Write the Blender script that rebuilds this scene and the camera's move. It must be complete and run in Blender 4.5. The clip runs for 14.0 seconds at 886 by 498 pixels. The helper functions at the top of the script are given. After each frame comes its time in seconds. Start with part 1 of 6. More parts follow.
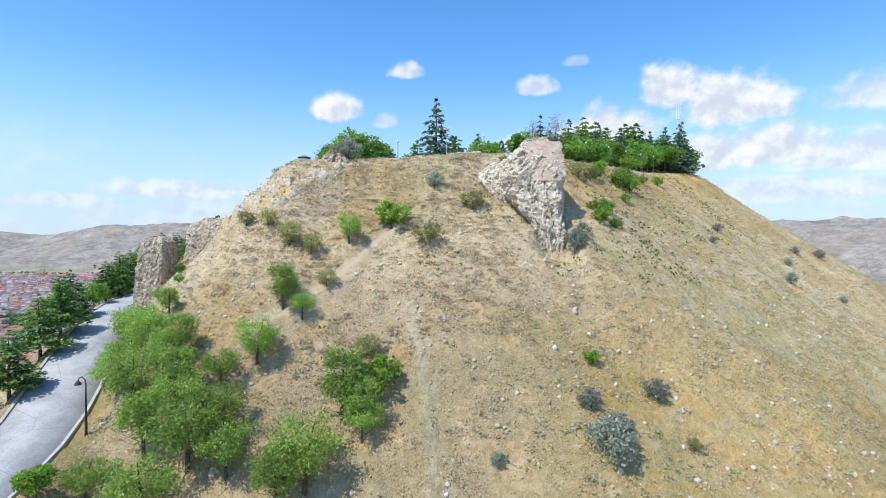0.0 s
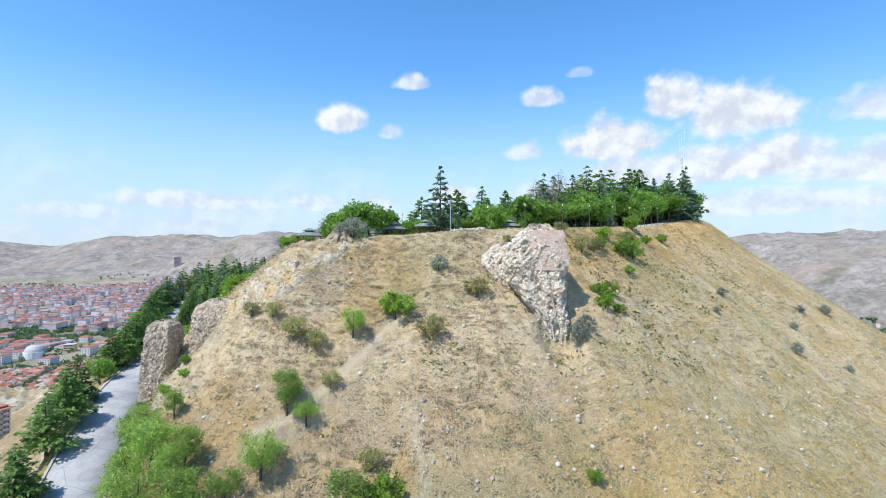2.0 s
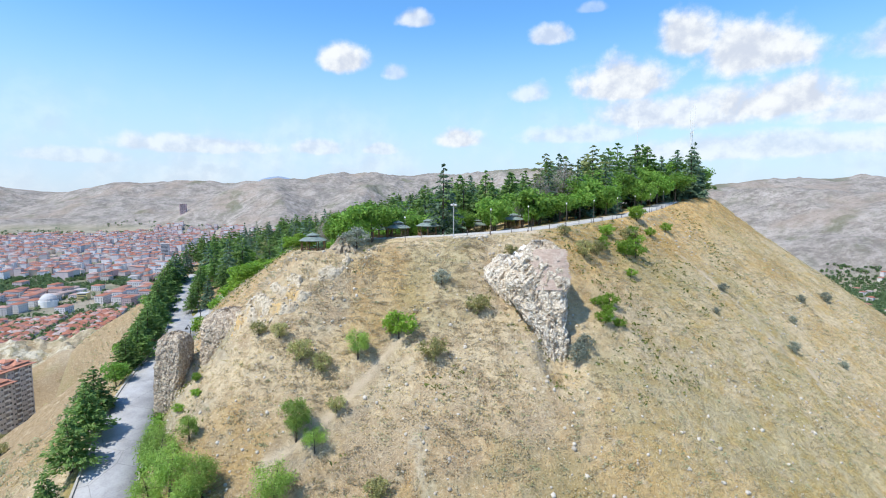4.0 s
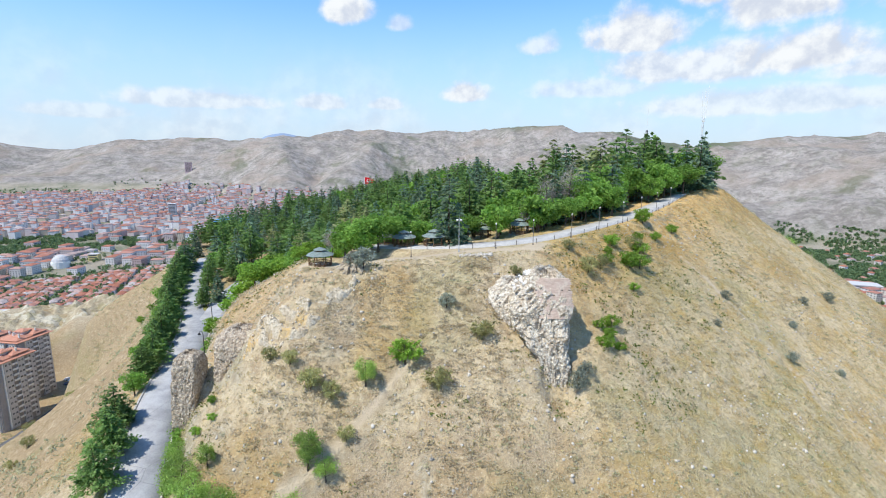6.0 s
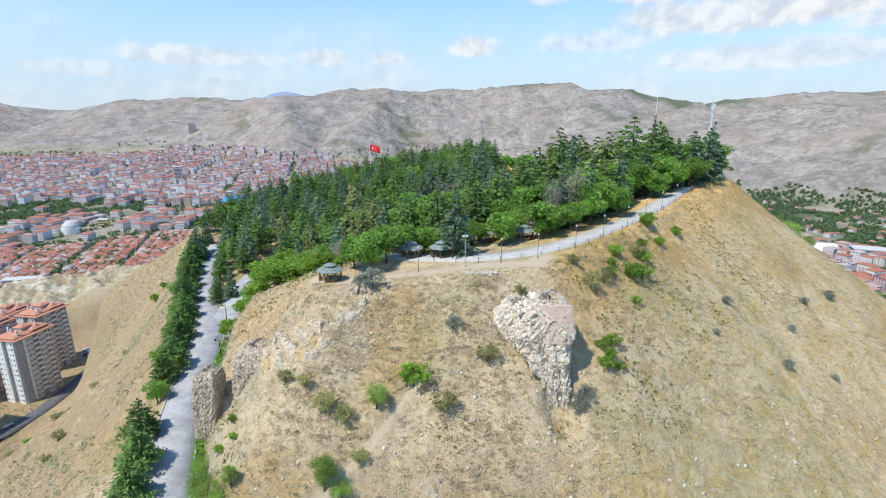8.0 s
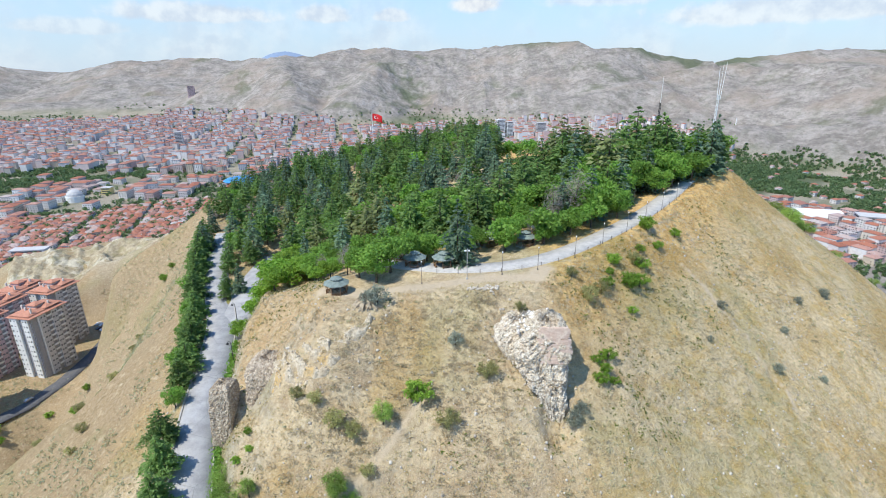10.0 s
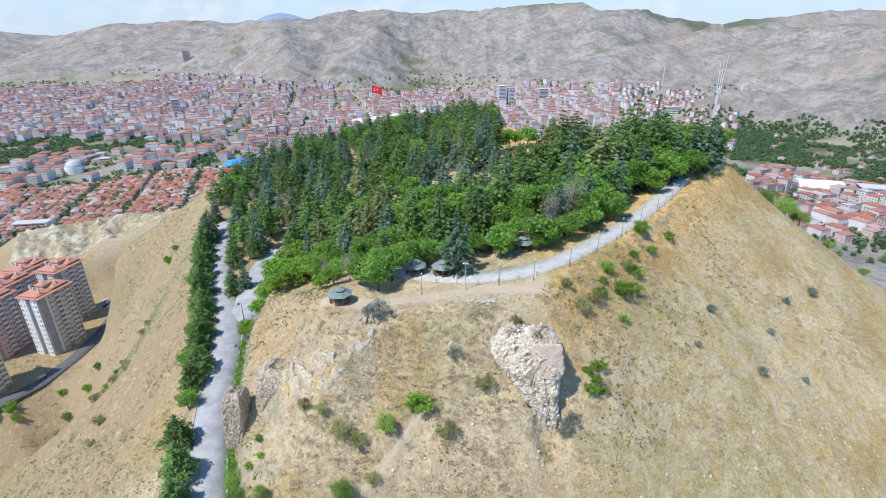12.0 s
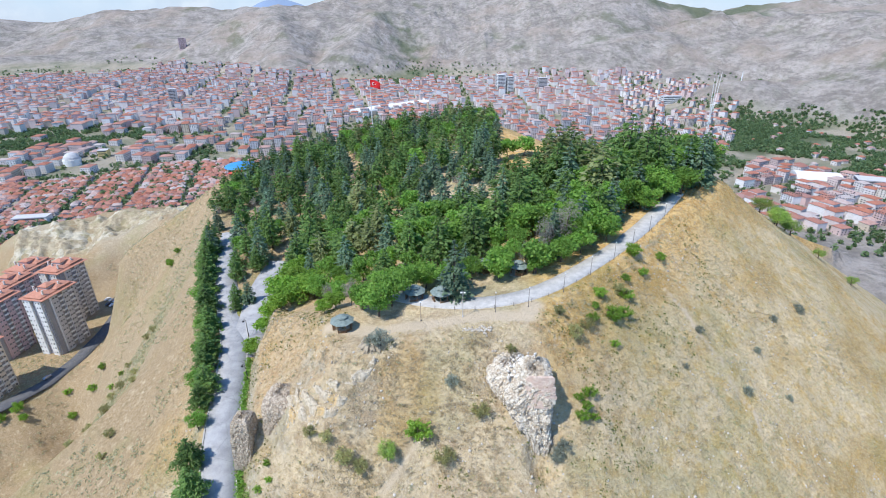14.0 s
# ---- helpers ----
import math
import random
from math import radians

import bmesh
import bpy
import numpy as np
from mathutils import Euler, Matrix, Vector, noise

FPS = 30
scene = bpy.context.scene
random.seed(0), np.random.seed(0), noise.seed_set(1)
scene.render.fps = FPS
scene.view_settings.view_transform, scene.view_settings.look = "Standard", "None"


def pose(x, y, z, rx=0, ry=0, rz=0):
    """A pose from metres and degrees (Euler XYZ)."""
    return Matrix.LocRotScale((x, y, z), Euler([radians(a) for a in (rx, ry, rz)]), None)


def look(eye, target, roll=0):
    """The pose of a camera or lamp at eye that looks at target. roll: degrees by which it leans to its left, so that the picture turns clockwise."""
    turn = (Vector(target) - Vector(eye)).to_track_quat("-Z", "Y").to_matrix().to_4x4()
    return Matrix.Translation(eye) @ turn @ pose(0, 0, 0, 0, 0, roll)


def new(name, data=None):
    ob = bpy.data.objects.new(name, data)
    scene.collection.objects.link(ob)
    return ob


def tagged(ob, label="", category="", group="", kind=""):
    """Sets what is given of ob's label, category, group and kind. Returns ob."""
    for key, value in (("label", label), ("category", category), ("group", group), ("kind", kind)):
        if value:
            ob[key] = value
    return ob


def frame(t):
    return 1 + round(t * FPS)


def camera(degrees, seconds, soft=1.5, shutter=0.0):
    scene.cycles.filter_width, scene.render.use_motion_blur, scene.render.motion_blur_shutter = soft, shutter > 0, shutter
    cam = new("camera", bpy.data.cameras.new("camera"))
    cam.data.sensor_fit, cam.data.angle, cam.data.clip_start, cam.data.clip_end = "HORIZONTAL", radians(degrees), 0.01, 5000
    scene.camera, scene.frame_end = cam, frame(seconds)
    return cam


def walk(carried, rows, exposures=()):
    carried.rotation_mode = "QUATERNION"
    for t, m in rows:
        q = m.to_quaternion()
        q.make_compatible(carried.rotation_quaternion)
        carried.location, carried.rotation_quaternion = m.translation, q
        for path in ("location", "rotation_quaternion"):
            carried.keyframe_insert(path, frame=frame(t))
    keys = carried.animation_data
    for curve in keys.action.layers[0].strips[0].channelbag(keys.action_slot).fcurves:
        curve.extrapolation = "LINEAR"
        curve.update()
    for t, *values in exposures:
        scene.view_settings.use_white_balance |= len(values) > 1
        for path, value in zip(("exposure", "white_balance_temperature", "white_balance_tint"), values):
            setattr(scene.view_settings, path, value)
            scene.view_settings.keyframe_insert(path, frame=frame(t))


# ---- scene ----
cam = camera(82.7, 14.0, 1.05)
METRES, EYE, TILT, LEAN, TURN = 64.0, 60.0, -0.5, 0.0, 0.0
ROWS = [
    (0.0, 0.0, 0.0, 0.0, 0.0, 0.0, -0.0),
    (0.5, 0.0005, 0.0003, 0.0391, 0.11, 0.05, -0.09),
    (1.0, 0.0002, -0.0012, 0.0788, 0.21, 0.15, -0.1),
    (1.5, 0.0004, -0.0033, 0.1156, 0.31, 0.25, -0.12),
    (2.0, 0.0014, -0.0068, 0.1548, 0.5, 1.17, -0.13),
    (2.5, 0.0023, -0.0087, 0.1905, 0.65, 0.64, -0.15),
    (3.0, 0.0038, -0.0087, 0.2296, 0.77, -1.27, -0.11),
    (5.5, 0.0077, -0.0027, 0.4097, 1.61, -9.07, -0.21),
    (6.0, 0.0073, -0.0021, 0.4477, 1.78, -9.94, -0.21),
    (6.5, 0.0062, -0.0018, 0.4831, 1.93, -10.81, -0.11),
    (7.0, 0.0054, -0.0016, 0.5208, 2.11, -12.06, -0.09),
    (7.5, 0.005, -0.0012, 0.5553, 2.27, -13.26, 0.04),
    (8.0, 0.0059, -0.0009, 0.5937, 2.43, -14.55, 0.09),
    (10.5, 0.01, 0.0041, 0.7678, 2.82, -19.81, 0.36),
    (11.0, 0.0116, 0.0047, 0.802, 2.83, -20.81, 0.31),
    (11.5, 0.0124, 0.0043, 0.8335, 2.83, -21.7, 0.39),
    (12.0, 0.0137, 0.0039, 0.8676, 2.83, -22.64, 0.41),
    (12.5, 0.0146, 0.003, 0.8989, 2.81, -23.34, 0.41),
    (13.0, 0.016, 0.0033, 0.9337, 2.75, -24.06, 0.41),
    (13.5, 0.0166, 0.0023, 0.9653, 2.7, -24.23, 0.43),
    (14.0, 0.017, 0.0014, 0.9991, 2.68, -24.07, 0.45),
]
# seconds, stops, kelvin, tint
BALANCE = [(0.0, 0.36, 6450, 7.5), (3.0, 0.36, 6480, 7.5), (6.0, 0.33, 6550, 7.5), (8.0, 0.30, 6600, 6.5), (11.4, 0.30, 6600, 6.5), (12.4, 0.32, 6290, 9), (14.0, 0.32, 6260, 9.5)]
walk(cam, [(t, pose(0, 0, EYE, TILT, LEAN, TURN) @ pose(METRES * x, METRES * y, METRES * z, 90 + pitch, roll, yaw)) for t, x, y, z, yaw, pitch, roll in ROWS], BALANCE)

# ---- sky and sun ----
SUN_TO = Vector((-0.62, -0.50, 1.25)).normalized()
SUN_ELEV = math.asin(SUN_TO.z)
SUN_ROT = math.atan2(SUN_TO.x, SUN_TO.y)


class Nodes:
    """Short hand for building a node tree."""

    def __init__(self, tree):
        self.tree = tree

    def add(self, kind, **values):
        n = self.tree.nodes.new(kind)
        for k, v in values.items():
            if k in n.bl_rna.properties:
                setattr(n, k, v)
            else:
                n.inputs[k].default_value = v
        return n

    def link(self, a, b):
        self.tree.links.new(a, b)

    def put(self, socket, value):
        if isinstance(value, bpy.types.NodeSocket):
            self.link(value, socket)
        else:
            socket.default_value = value

    def math(self, op, a, b=0.0, c=0.0):
        n = self.tree.nodes.new("ShaderNodeMath")
        n.operation = op
        for s, v in zip(n.inputs, (a, b, c)):
            self.put(s, v)
        return n.outputs[0]

    def vec(self, op, a, b=(0, 0, 0)):
        n = self.tree.nodes.new("ShaderNodeVectorMath")
        n.operation = op
        self.put(n.inputs[0], a)
        self.put(n.inputs[1], b)
        return n.outputs["Value"] if op in ("DOT_PRODUCT", "LENGTH", "DISTANCE") else n.outputs[0]

    def noise(self, vector, scale, detail=4.0, rough=0.55, distortion=0.0):
        n = self.add("ShaderNodeTexNoise", Scale=scale, Detail=detail, Roughness=rough, Distortion=distortion)
        self.link(vector, n.inputs["Vector"])
        return n.outputs["Fac"]

    def ramp(self, fac, *stops):
        n = self.tree.nodes.new("ShaderNodeValToRGB")
        e = n.color_ramp.elements
        while len(e) < len(stops):
            e.new(0.5)
        for el, (p, c) in zip(e, stops):
            el.position = p
            el.color = (c, c, c, 1) if isinstance(c, (int, float)) else (*c, 1)
        self.put(n.inputs[0], fac)
        return n.outputs[0]

    def smooth(self, x, lo, hi, to0=0.0, to1=1.0):
        n = self.tree.nodes.new("ShaderNodeMapRange")
        n.interpolation_type = "SMOOTHSTEP"
        for i, v in enumerate((x, lo, hi, to0, to1)):
            self.put(n.inputs[i], v)
        return n.outputs[0]

    def mix(self, fac, a, b, blend="MIX"):
        n = self.tree.nodes.new("ShaderNodeMix")
        n.data_type = "RGBA"
        n.blend_type = blend
        for s, v in ((n.inputs[0], fac), (n.inputs[6], a), (n.inputs[7], b)):
            if isinstance(v, tuple) and len(v) == 3:
                v = (*v, 1)
            self.put(s, v)
        return n.outputs[2]


world = bpy.data.worlds.new("sky")
scene.world = world
world.use_nodes = True
W = Nodes(world.node_tree)
world.node_tree.nodes.clear()
w_out = W.add("ShaderNodeOutputWorld")
w_bg = W.add("ShaderNodeBackground", Strength=0.15)
w_sky = W.add("ShaderNodeTexSky", sky_type="NISHITA", sun_disc=False, sun_elevation=SUN_ELEV, sun_rotation=SUN_ROT, altitude=900.0, air_density=1.0, dust_density=0.4, ozone_density=2.5)
w_dir = W.add("ShaderNodeTexCoord").outputs["Generated"]
w_n = W.vec("NORMALIZE", w_dir)
w_sep = W.add("ShaderNodeSeparateXYZ")
W.link(w_n, w_sep.inputs[0])
# azimuth and height angle as a flat map, in degrees
w_az = W.math("MULTIPLY", W.math("ARCTAN2", w_sep.outputs[0], w_sep.outputs[1]), 57.2958)
w_el = W.math("MULTIPLY", W.math("ARCSINE", w_sep.outputs[2]), 57.2958)
w_map = W.add("ShaderNodeCombineXYZ")
W.link(w_az, w_map.inputs[0])
W.link(w_el, w_map.inputs[1])
def billow(shift_az, shift_el):
    """Heaped cloud texture over the sky map, moved by so many degrees."""
    at = W.vec("ADD", w_map.outputs[0], (shift_az, shift_el, 0.0))
    return W.math("ADD", W.math("MULTIPLY", W.noise(at, 0.13, 3.0, 0.5, 0.4), 0.5), W.math("MULTIPLY", W.noise(at, 0.42, 6.0, 0.58), 0.5))


w_puff = billow(0.0, 0.0)
w_above = billow(-0.55, 0.9)
w_fine = W.noise(w_map.outputs[0], 0.09, 5.0, 0.6)


def cloud(az, el, wide, high):
    """One cumulus: 1 at its heart, 0 at its rim, an ellipse in bearing and height with a flat foot."""
    dx = W.math("DIVIDE", W.math("SUBTRACT", w_az, az), wide)
    dy = W.math("SUBTRACT", w_el, el)
    dy = W.math("DIVIDE", dy, W.math("ADD", high, W.math("MULTIPLY", W.math("LESS_THAN", dy, 0.0), -0.5 * high)))
    return W.math("SUBTRACT", 1.0, W.math("SQRT", W.math("ADD", W.math("MULTIPLY", dx, dx), W.math("MULTIPLY", dy, dy))))


# heaps as (bearing, height angle, half width, half height, density)
CLOUDS = [
    (-12.0, 14.4, 3.9, 2.7, 1.0), (-6.4, 13.4, 1.9, 1.4, 0.6), (-4.1, 18.7, 2.6, 1.5, 0.8), (10.6, 16.8, 2.7, 1.6, 0.8), (14.8, 19.2, 2.0, 0.9, 0.35),
    (24.0, 15.2, 3.6, 3.6, 1.0), (30.0, 13.2, 6.6, 4.4, 1.0), (18.6, 11.6, 6.6, 3.6, 1.0), (32.5, 8.8, 8.0, 3.6, 1.0), (8.6, 11.2, 3.0, 2.0, 0.7),
    (43.0, 12.6, 9.0, 2.6, 0.8), (24.0, 8.4, 13.0, 3.2, 0.9), (40.0, 7.6, 9.0, 2.8, 0.85), (14.0, 6.8, 9.0, 2.0, 0.6), (30.0, 4.8, 18.0, 2.2, 0.7),
    (0.6, 6.5, 3.3, 1.9, 0.95), (-26.0, 5.2, 10.0, 1.7, 0.7), (-15.0, 5.4, 4.0, 1.5, 0.7), (-37.0, 3.8, 6.0, 1.2, 0.5), (-8.0, 5.4, 2.4, 1.2, 0.7),
]
CLOUDS += [(60.0, 16.0, 9.0, 4.0, 0.9), (-62.0, 18.0, 8.0, 3.0, 0.9), (95.0, 22.0, 12.0, 5.0, 0.9), (-110.0, 25.0, 12.0, 5.0, 0.9), (160.0, 20.0, 14.0, 6.0, 0.9)]
w_mask = None
for az, el, wide, high, dense in CLOUDS:
    torn = W.math("ADD", cloud(az, el, wide, high), W.math("MULTIPLY", W.math("SUBTRACT", w_puff, 0.5), 1.9))
    one = W.math("MULTIPLY", W.smooth(torn, 0.02, 0.55), dense)
    w_mask = one if w_mask is None else W.math("MAXIMUM", w_mask, one)
w_veil = W.math("MULTIPLY", W.smooth(w_fine, 0.40, 0.72), W.smooth(w_el, 14.0, 2.0, 0.0, 0.55))
w_mask = W.math("MAXIMUM", w_mask, w_veil)
# the sides turned to the sun are white, the others and the feet grey-blue
w_white = W.mix(W.smooth(W.math("SUBTRACT", w_puff, w_above), -0.10, 0.10), (3.55, 3.85, 4.55), (5.0, 5.15, 5.4))
w_hue = W.add("ShaderNodeHueSaturation", Saturation=1.25, Value=1.35)
W.link(w_sky.outputs[0], w_hue.inputs["Color"])
w_low = W.mix(W.smooth(w_el, 20.0, 0.0, 0.0, 0.9), w_hue.outputs[0], (2.9, 3.65, 4.75))
w_col = W.mix(w_mask, w_low, w_white)
W.link(w_col, w_bg.inputs["Color"])
W.link(w_bg.outputs[0], w_out.inputs["Surface"])

sun = new("sun", bpy.data.lights.new("sun", "SUN"))
sun.data.energy, sun.data.angle, sun.data.color = 3.9, radians(0.53), (1.0, 0.95, 0.86)
sun.matrix_world = look((0, 0, 300), Vector((0, 0, 300)) - SUN_TO)
# ---- materials ----
MATS = {}


def material(name, build):
    """A node material; build(N, position, bsdf) wires it."""
    if name not in MATS:
        m = bpy.data.materials.new(name)
        m.use_nodes = True
        N = Nodes(m.node_tree)
        bsdf = m.node_tree.nodes["Principled BSDF"]
        pos = N.add("ShaderNodeNewGeometry").outputs["Position"]
        build(N, pos, bsdf)
        MATS[name] = m
    return MATS[name]


def bump(N, bsdf, height, strength, distance):
    b = N.add("ShaderNodeBump", Strength=strength, Distance=distance)
    N.link(height, b.inputs["Height"])
    N.link(b.outputs[0], bsdf.inputs["Normal"])


def plain(name, dark, light, rough=0.8, scale=1.5, metallic=0.0, relief=0.0, by_object=0.0, spec=0.3):
    """Two colours mixed by noise at two scales, with relief; by_object shifts the tone piece by piece."""
    def build(N, pos, bsdf):
        n = N.math("ADD", N.math("MULTIPLY", N.noise(pos, scale, 5), 0.6), N.math("MULTIPLY", N.noise(pos, scale * 9, 3), 0.4))
        col = N.mix(N.smooth(n, 0.3, 0.7), dark, light)
        if by_object:
            info = N.add("ShaderNodeObjectInfo")
            hsv = N.add("ShaderNodeHueSaturation")
            N.put(hsv.inputs["Value"], N.math("ADD", 1.0 - by_object, N.math("MULTIPLY", info.outputs["Random"], 2 * by_object)))
            N.put(hsv.inputs["Hue"], N.math("ADD", 0.5 - by_object * 0.06, N.math("MULTIPLY", info.outputs["Random"], by_object * 0.12)))
            N.link(col, hsv.inputs["Color"])
            col = hsv.outputs[0]
        N.put(bsdf.inputs["Base Color"], col)
        bsdf.inputs["Roughness"].default_value = rough
        bsdf.inputs["Metallic"].default_value = metallic
        bsdf.inputs["Specular IOR Level"].default_value = spec
        if relief:
            bump(N, bsdf, n, 0.7, relief)
    return material(name, build)


def leafy(name, dark, light, by_object=0.25):
    """Foliage: tone varies leaf by leaf and tree by tree; a little light passes through."""
    def build(N, pos, bsdf):
        geo = N.add("ShaderNodeNewGeometry")
        info = N.add("ShaderNodeObjectInfo")
        mixv = N.math("ADD", N.math("MULTIPLY", geo.outputs["Random Per Island"], 0.6), N.math("MULTIPLY", N.noise(pos, 0.9, 3), 0.4))
        col = N.mix(mixv, dark, light)
        hsv = N.add("ShaderNodeHueSaturation")
        N.put(hsv.inputs["Value"], N.math("ADD", 1.0 - by_object, N.math("MULTIPLY", info.outputs["Random"], 2 * by_object)))
        N.put(hsv.inputs["Hue"], N.math("ADD", 0.485, N.math("MULTIPLY", N.noise(pos, 0.13, 2), 0.03)))
        N.link(col, hsv.inputs["Color"])
        N.put(bsdf.inputs["Base Color"], hsv.outputs[0])
        bsdf.inputs["Roughness"].default_value = 0.6
        bsdf.inputs["Specular IOR Level"].default_value = 0.25
        tr = N.add("ShaderNodeBsdfTranslucent")
        N.link(hsv.outputs[0], tr.inputs["Color"])
        ms = N.add("ShaderNodeMixShader", Fac=0.45)
        out = N.tree.nodes["Material Output"]
        N.link(bsdf.outputs[0], ms.inputs[1])
        N.link(tr.outputs[0], ms.inputs[2])
        N.link(ms.outputs[0], out.inputs["Surface"])
    return material(name, build)


PINE = leafy("pine_needles", (0.110, 0.195, 0.058), (0.240, 0.375, 0.110))
BLUE = leafy("cedar_needles", (0.125, 0.210, 0.130), (0.275, 0.385, 0.250))
LEAF = leafy("broad_leaves", (0.130, 0.265, 0.042), (0.285, 0.470, 0.095))
LIME = leafy("young_leaves", (0.155, 0.300, 0.030), (0.340, 0.510, 0.090))
ALMOND = leafy("almond_leaves", (0.200, 0.325, 0.058), (0.430, 0.585, 0.155))
OLIVE = leafy("dry_leaves", (0.270, 0.275, 0.100), (0.500, 0.480, 0.225))
TAWNY = leafy("tawny_needles", (0.180, 0.215, 0.085), (0.350, 0.395, 0.175))
SILVER = leafy("silver_leaves", (0.220, 0.250, 0.190), (0.430, 0.460, 0.380))
TWIG = leafy("bare_twigs", (0.260, 0.225, 0.185), (0.450, 0.400, 0.340))
BARK = plain("bark", (0.060, 0.045, 0.034), (0.150, 0.115, 0.085), 0.9, 6.0, relief=0.03)
# ---- mesh helpers ----
def mesh_of(name, verts, faces, mat, smooth=False):
    """A mesh from an array of places and an array (or list) of faces."""
    me = bpy.data.meshes.new(name)
    verts = np.asarray(verts, dtype=np.float32)
    if isinstance(faces, np.ndarray):
        k = faces.shape[1]
        me.vertices.add(len(verts))
        me.vertices.foreach_set("co", verts.ravel())
        me.loops.add(faces.size)
        me.loops.foreach_set("vertex_index", faces.ravel().astype(np.int32))
        me.polygons.add(len(faces))
        me.polygons.foreach_set("loop_start", (np.arange(len(faces)) * k).astype(np.int32))
        me.polygons.foreach_set("loop_total", np.full(len(faces), k, dtype=np.int32))
        me.update(calc_edges=True)
    else:
        me.from_pydata([tuple(v) for v in verts], [], faces)
        me.update()
    if smooth:
        me.polygons.foreach_set("use_smooth", np.ones(len(me.polygons), dtype=bool))
    me.materials.append(mat)
    return me


def part(name, data, mat=None, parent=None, label="", m=None):
    """Links a bmesh or a mesh as one object under a thing or a part."""
    if isinstance(data, bmesh.types.BMesh):
        me = bpy.data.meshes.new(name)
        data.to_mesh(me)
        data.free()
        me.materials.append(mat)
        data = me
    ob = new(name, data)
    if parent:
        ob.parent = parent
    if m is not None:
        ob.matrix_basis = m
    return tagged(ob, label)


def thing(name, label, category, at=(0, 0, 0), turn=0.0, group="", kind="", scale=1.0):
    ob = new(name)
    ob.matrix_basis = pose(*at, 0, 0, turn) @ Matrix.Diagonal((scale, scale, scale, 1))
    ob.empty_display_size = 0.2
    return tagged(ob, label, category, group, kind)


def box(bm, sx, sy, sz, m):
    bmesh.ops.create_cube(bm, size=1.0, matrix=m @ Matrix.Diagonal((sx, sy, sz, 1)))


# ---- value noise on arrays ----
def hashed(ix, iy, seed):
    h = (ix.astype(np.int64) * 374761393 + iy.astype(np.int64) * 668265263 + seed * 1442695041) & 0xFFFFFFFF
    h = ((h ^ (h >> 13)) * 1274126177) & 0xFFFFFFFF
    return ((h ^ (h >> 16)) & 0xFFFF) / 65535.0


def vnoise(x, y, seed=0):
    ix, iy = np.floor(x), np.floor(y)
    fx, fy = x - ix, y - iy
    fx, fy = fx * fx * (3 - 2 * fx), fy * fy * (3 - 2 * fy)
    a, b = hashed(ix, iy, seed), hashed(ix + 1, iy, seed)
    c, d = hashed(ix, iy + 1, seed), hashed(ix + 1, iy + 1, seed)
    return (a + (b - a) * fx) * (1 - fy) + (c + (d - c) * fx) * fy


def fbm(x, y, octaves=4, seed=0, ridged=False):
    total, amp, norm = 0.0, 1.0, 0.0
    for o in range(octaves):
        n = vnoise(x * 2**o + 17.3 * o, y * 2**o - 9.1 * o, seed + o)
        total = total + amp * ((1 - np.abs(2 * n - 1)) if ridged else n)
        norm += amp
        amp *= 0.5
    return total / norm


def sstep(x, lo, hi):
    t = np.clip((x - lo) / (hi - lo), 0, 1)
    return t * t * (3 - 2 * t)


# ---- plan of the hill: rim corners as (x, y, height, slope of the flank below) ----
RIM = [
    (-20, 71, 71.4, 0.95), (-8, 75, 73.0, 0.82), (4, 76, 73.7, 0.80), (13, 78, 74.0, 0.83), (29, 97, 75.3, 0.76), (43, 114, 76.3, 0.74),
    (58, 130, 78.5, 0.72), (74.5, 149, 80.5, 0.76), (80, 188, 78, 0.70), (56, 204, 77, 0.60), (27, 210, 76.5, 0.55), (8, 284, 73.5, 0.42), (-65, 290, 63, 0.46),
    (-118, 256, 52.5, 0.66), (-115, 240, 52.8, 1.15), (-108, 218, 53.4, 1.42), (-98, 186, 54, 1.45), (-83, 153, 54.0, 1.25), (-62, 118, 53.6, 0.68), (-44, 100, 60.5, 0.70), (-26, 84, 71, 0.80),
]
# the approach road: centre line as (x, y, height)
ROAD = [(-40, 8, 33), (-35, 25, 38.5), (-33.3, 37, 42.3), (-34.5, 44, 44.8), (-38.2, 52, 47.3), (-41.0, 59.5, 49.4), (-45.4, 70, 51.0), (-49.5, 84, 51.9), (-55, 101, 52.5), (-66, 121, 53.2), (-76, 142, 54.0), (-84, 165, 54.5)]
# the paved walk on top
LANE = [(-16, 92, 72.2), (-8, 86.5, 73.0), (3, 85, 73.6), (13, 87, 74.2), (22, 93.5, 75.0), (33, 104.5, 75.8), (42, 115, 76.4), (51, 126.5, 77.6), (60, 139, 79.0)]
FORK = [(-51.6, 95, 52.15), (-52.2, 103, 52.5), (-54.2, 113, 53.0), (-56.8, 123, 53.5), (-57.4, 132, 53.9), (-57, 142, 54.4)]


def eased(line, step=4.0, rounds=3):
    """The line in short even steps with its corners rounded."""
    pts = []
    for a, b in zip(line[:-1], line[1:]):
        n = max(1, round(math.hypot(b[0] - a[0], b[1] - a[1]) / step))
        pts += [[a[k] + (b[k] - a[k]) * i / n for k in range(3)] for i in range(n)]
    p = np.array(pts + [list(line[-1])], dtype=float)
    for _ in range(rounds):
        p[1:-1] = (p[:-2] + 2 * p[1:-1] + p[2:]) / 4
    return [tuple(q) for q in p]


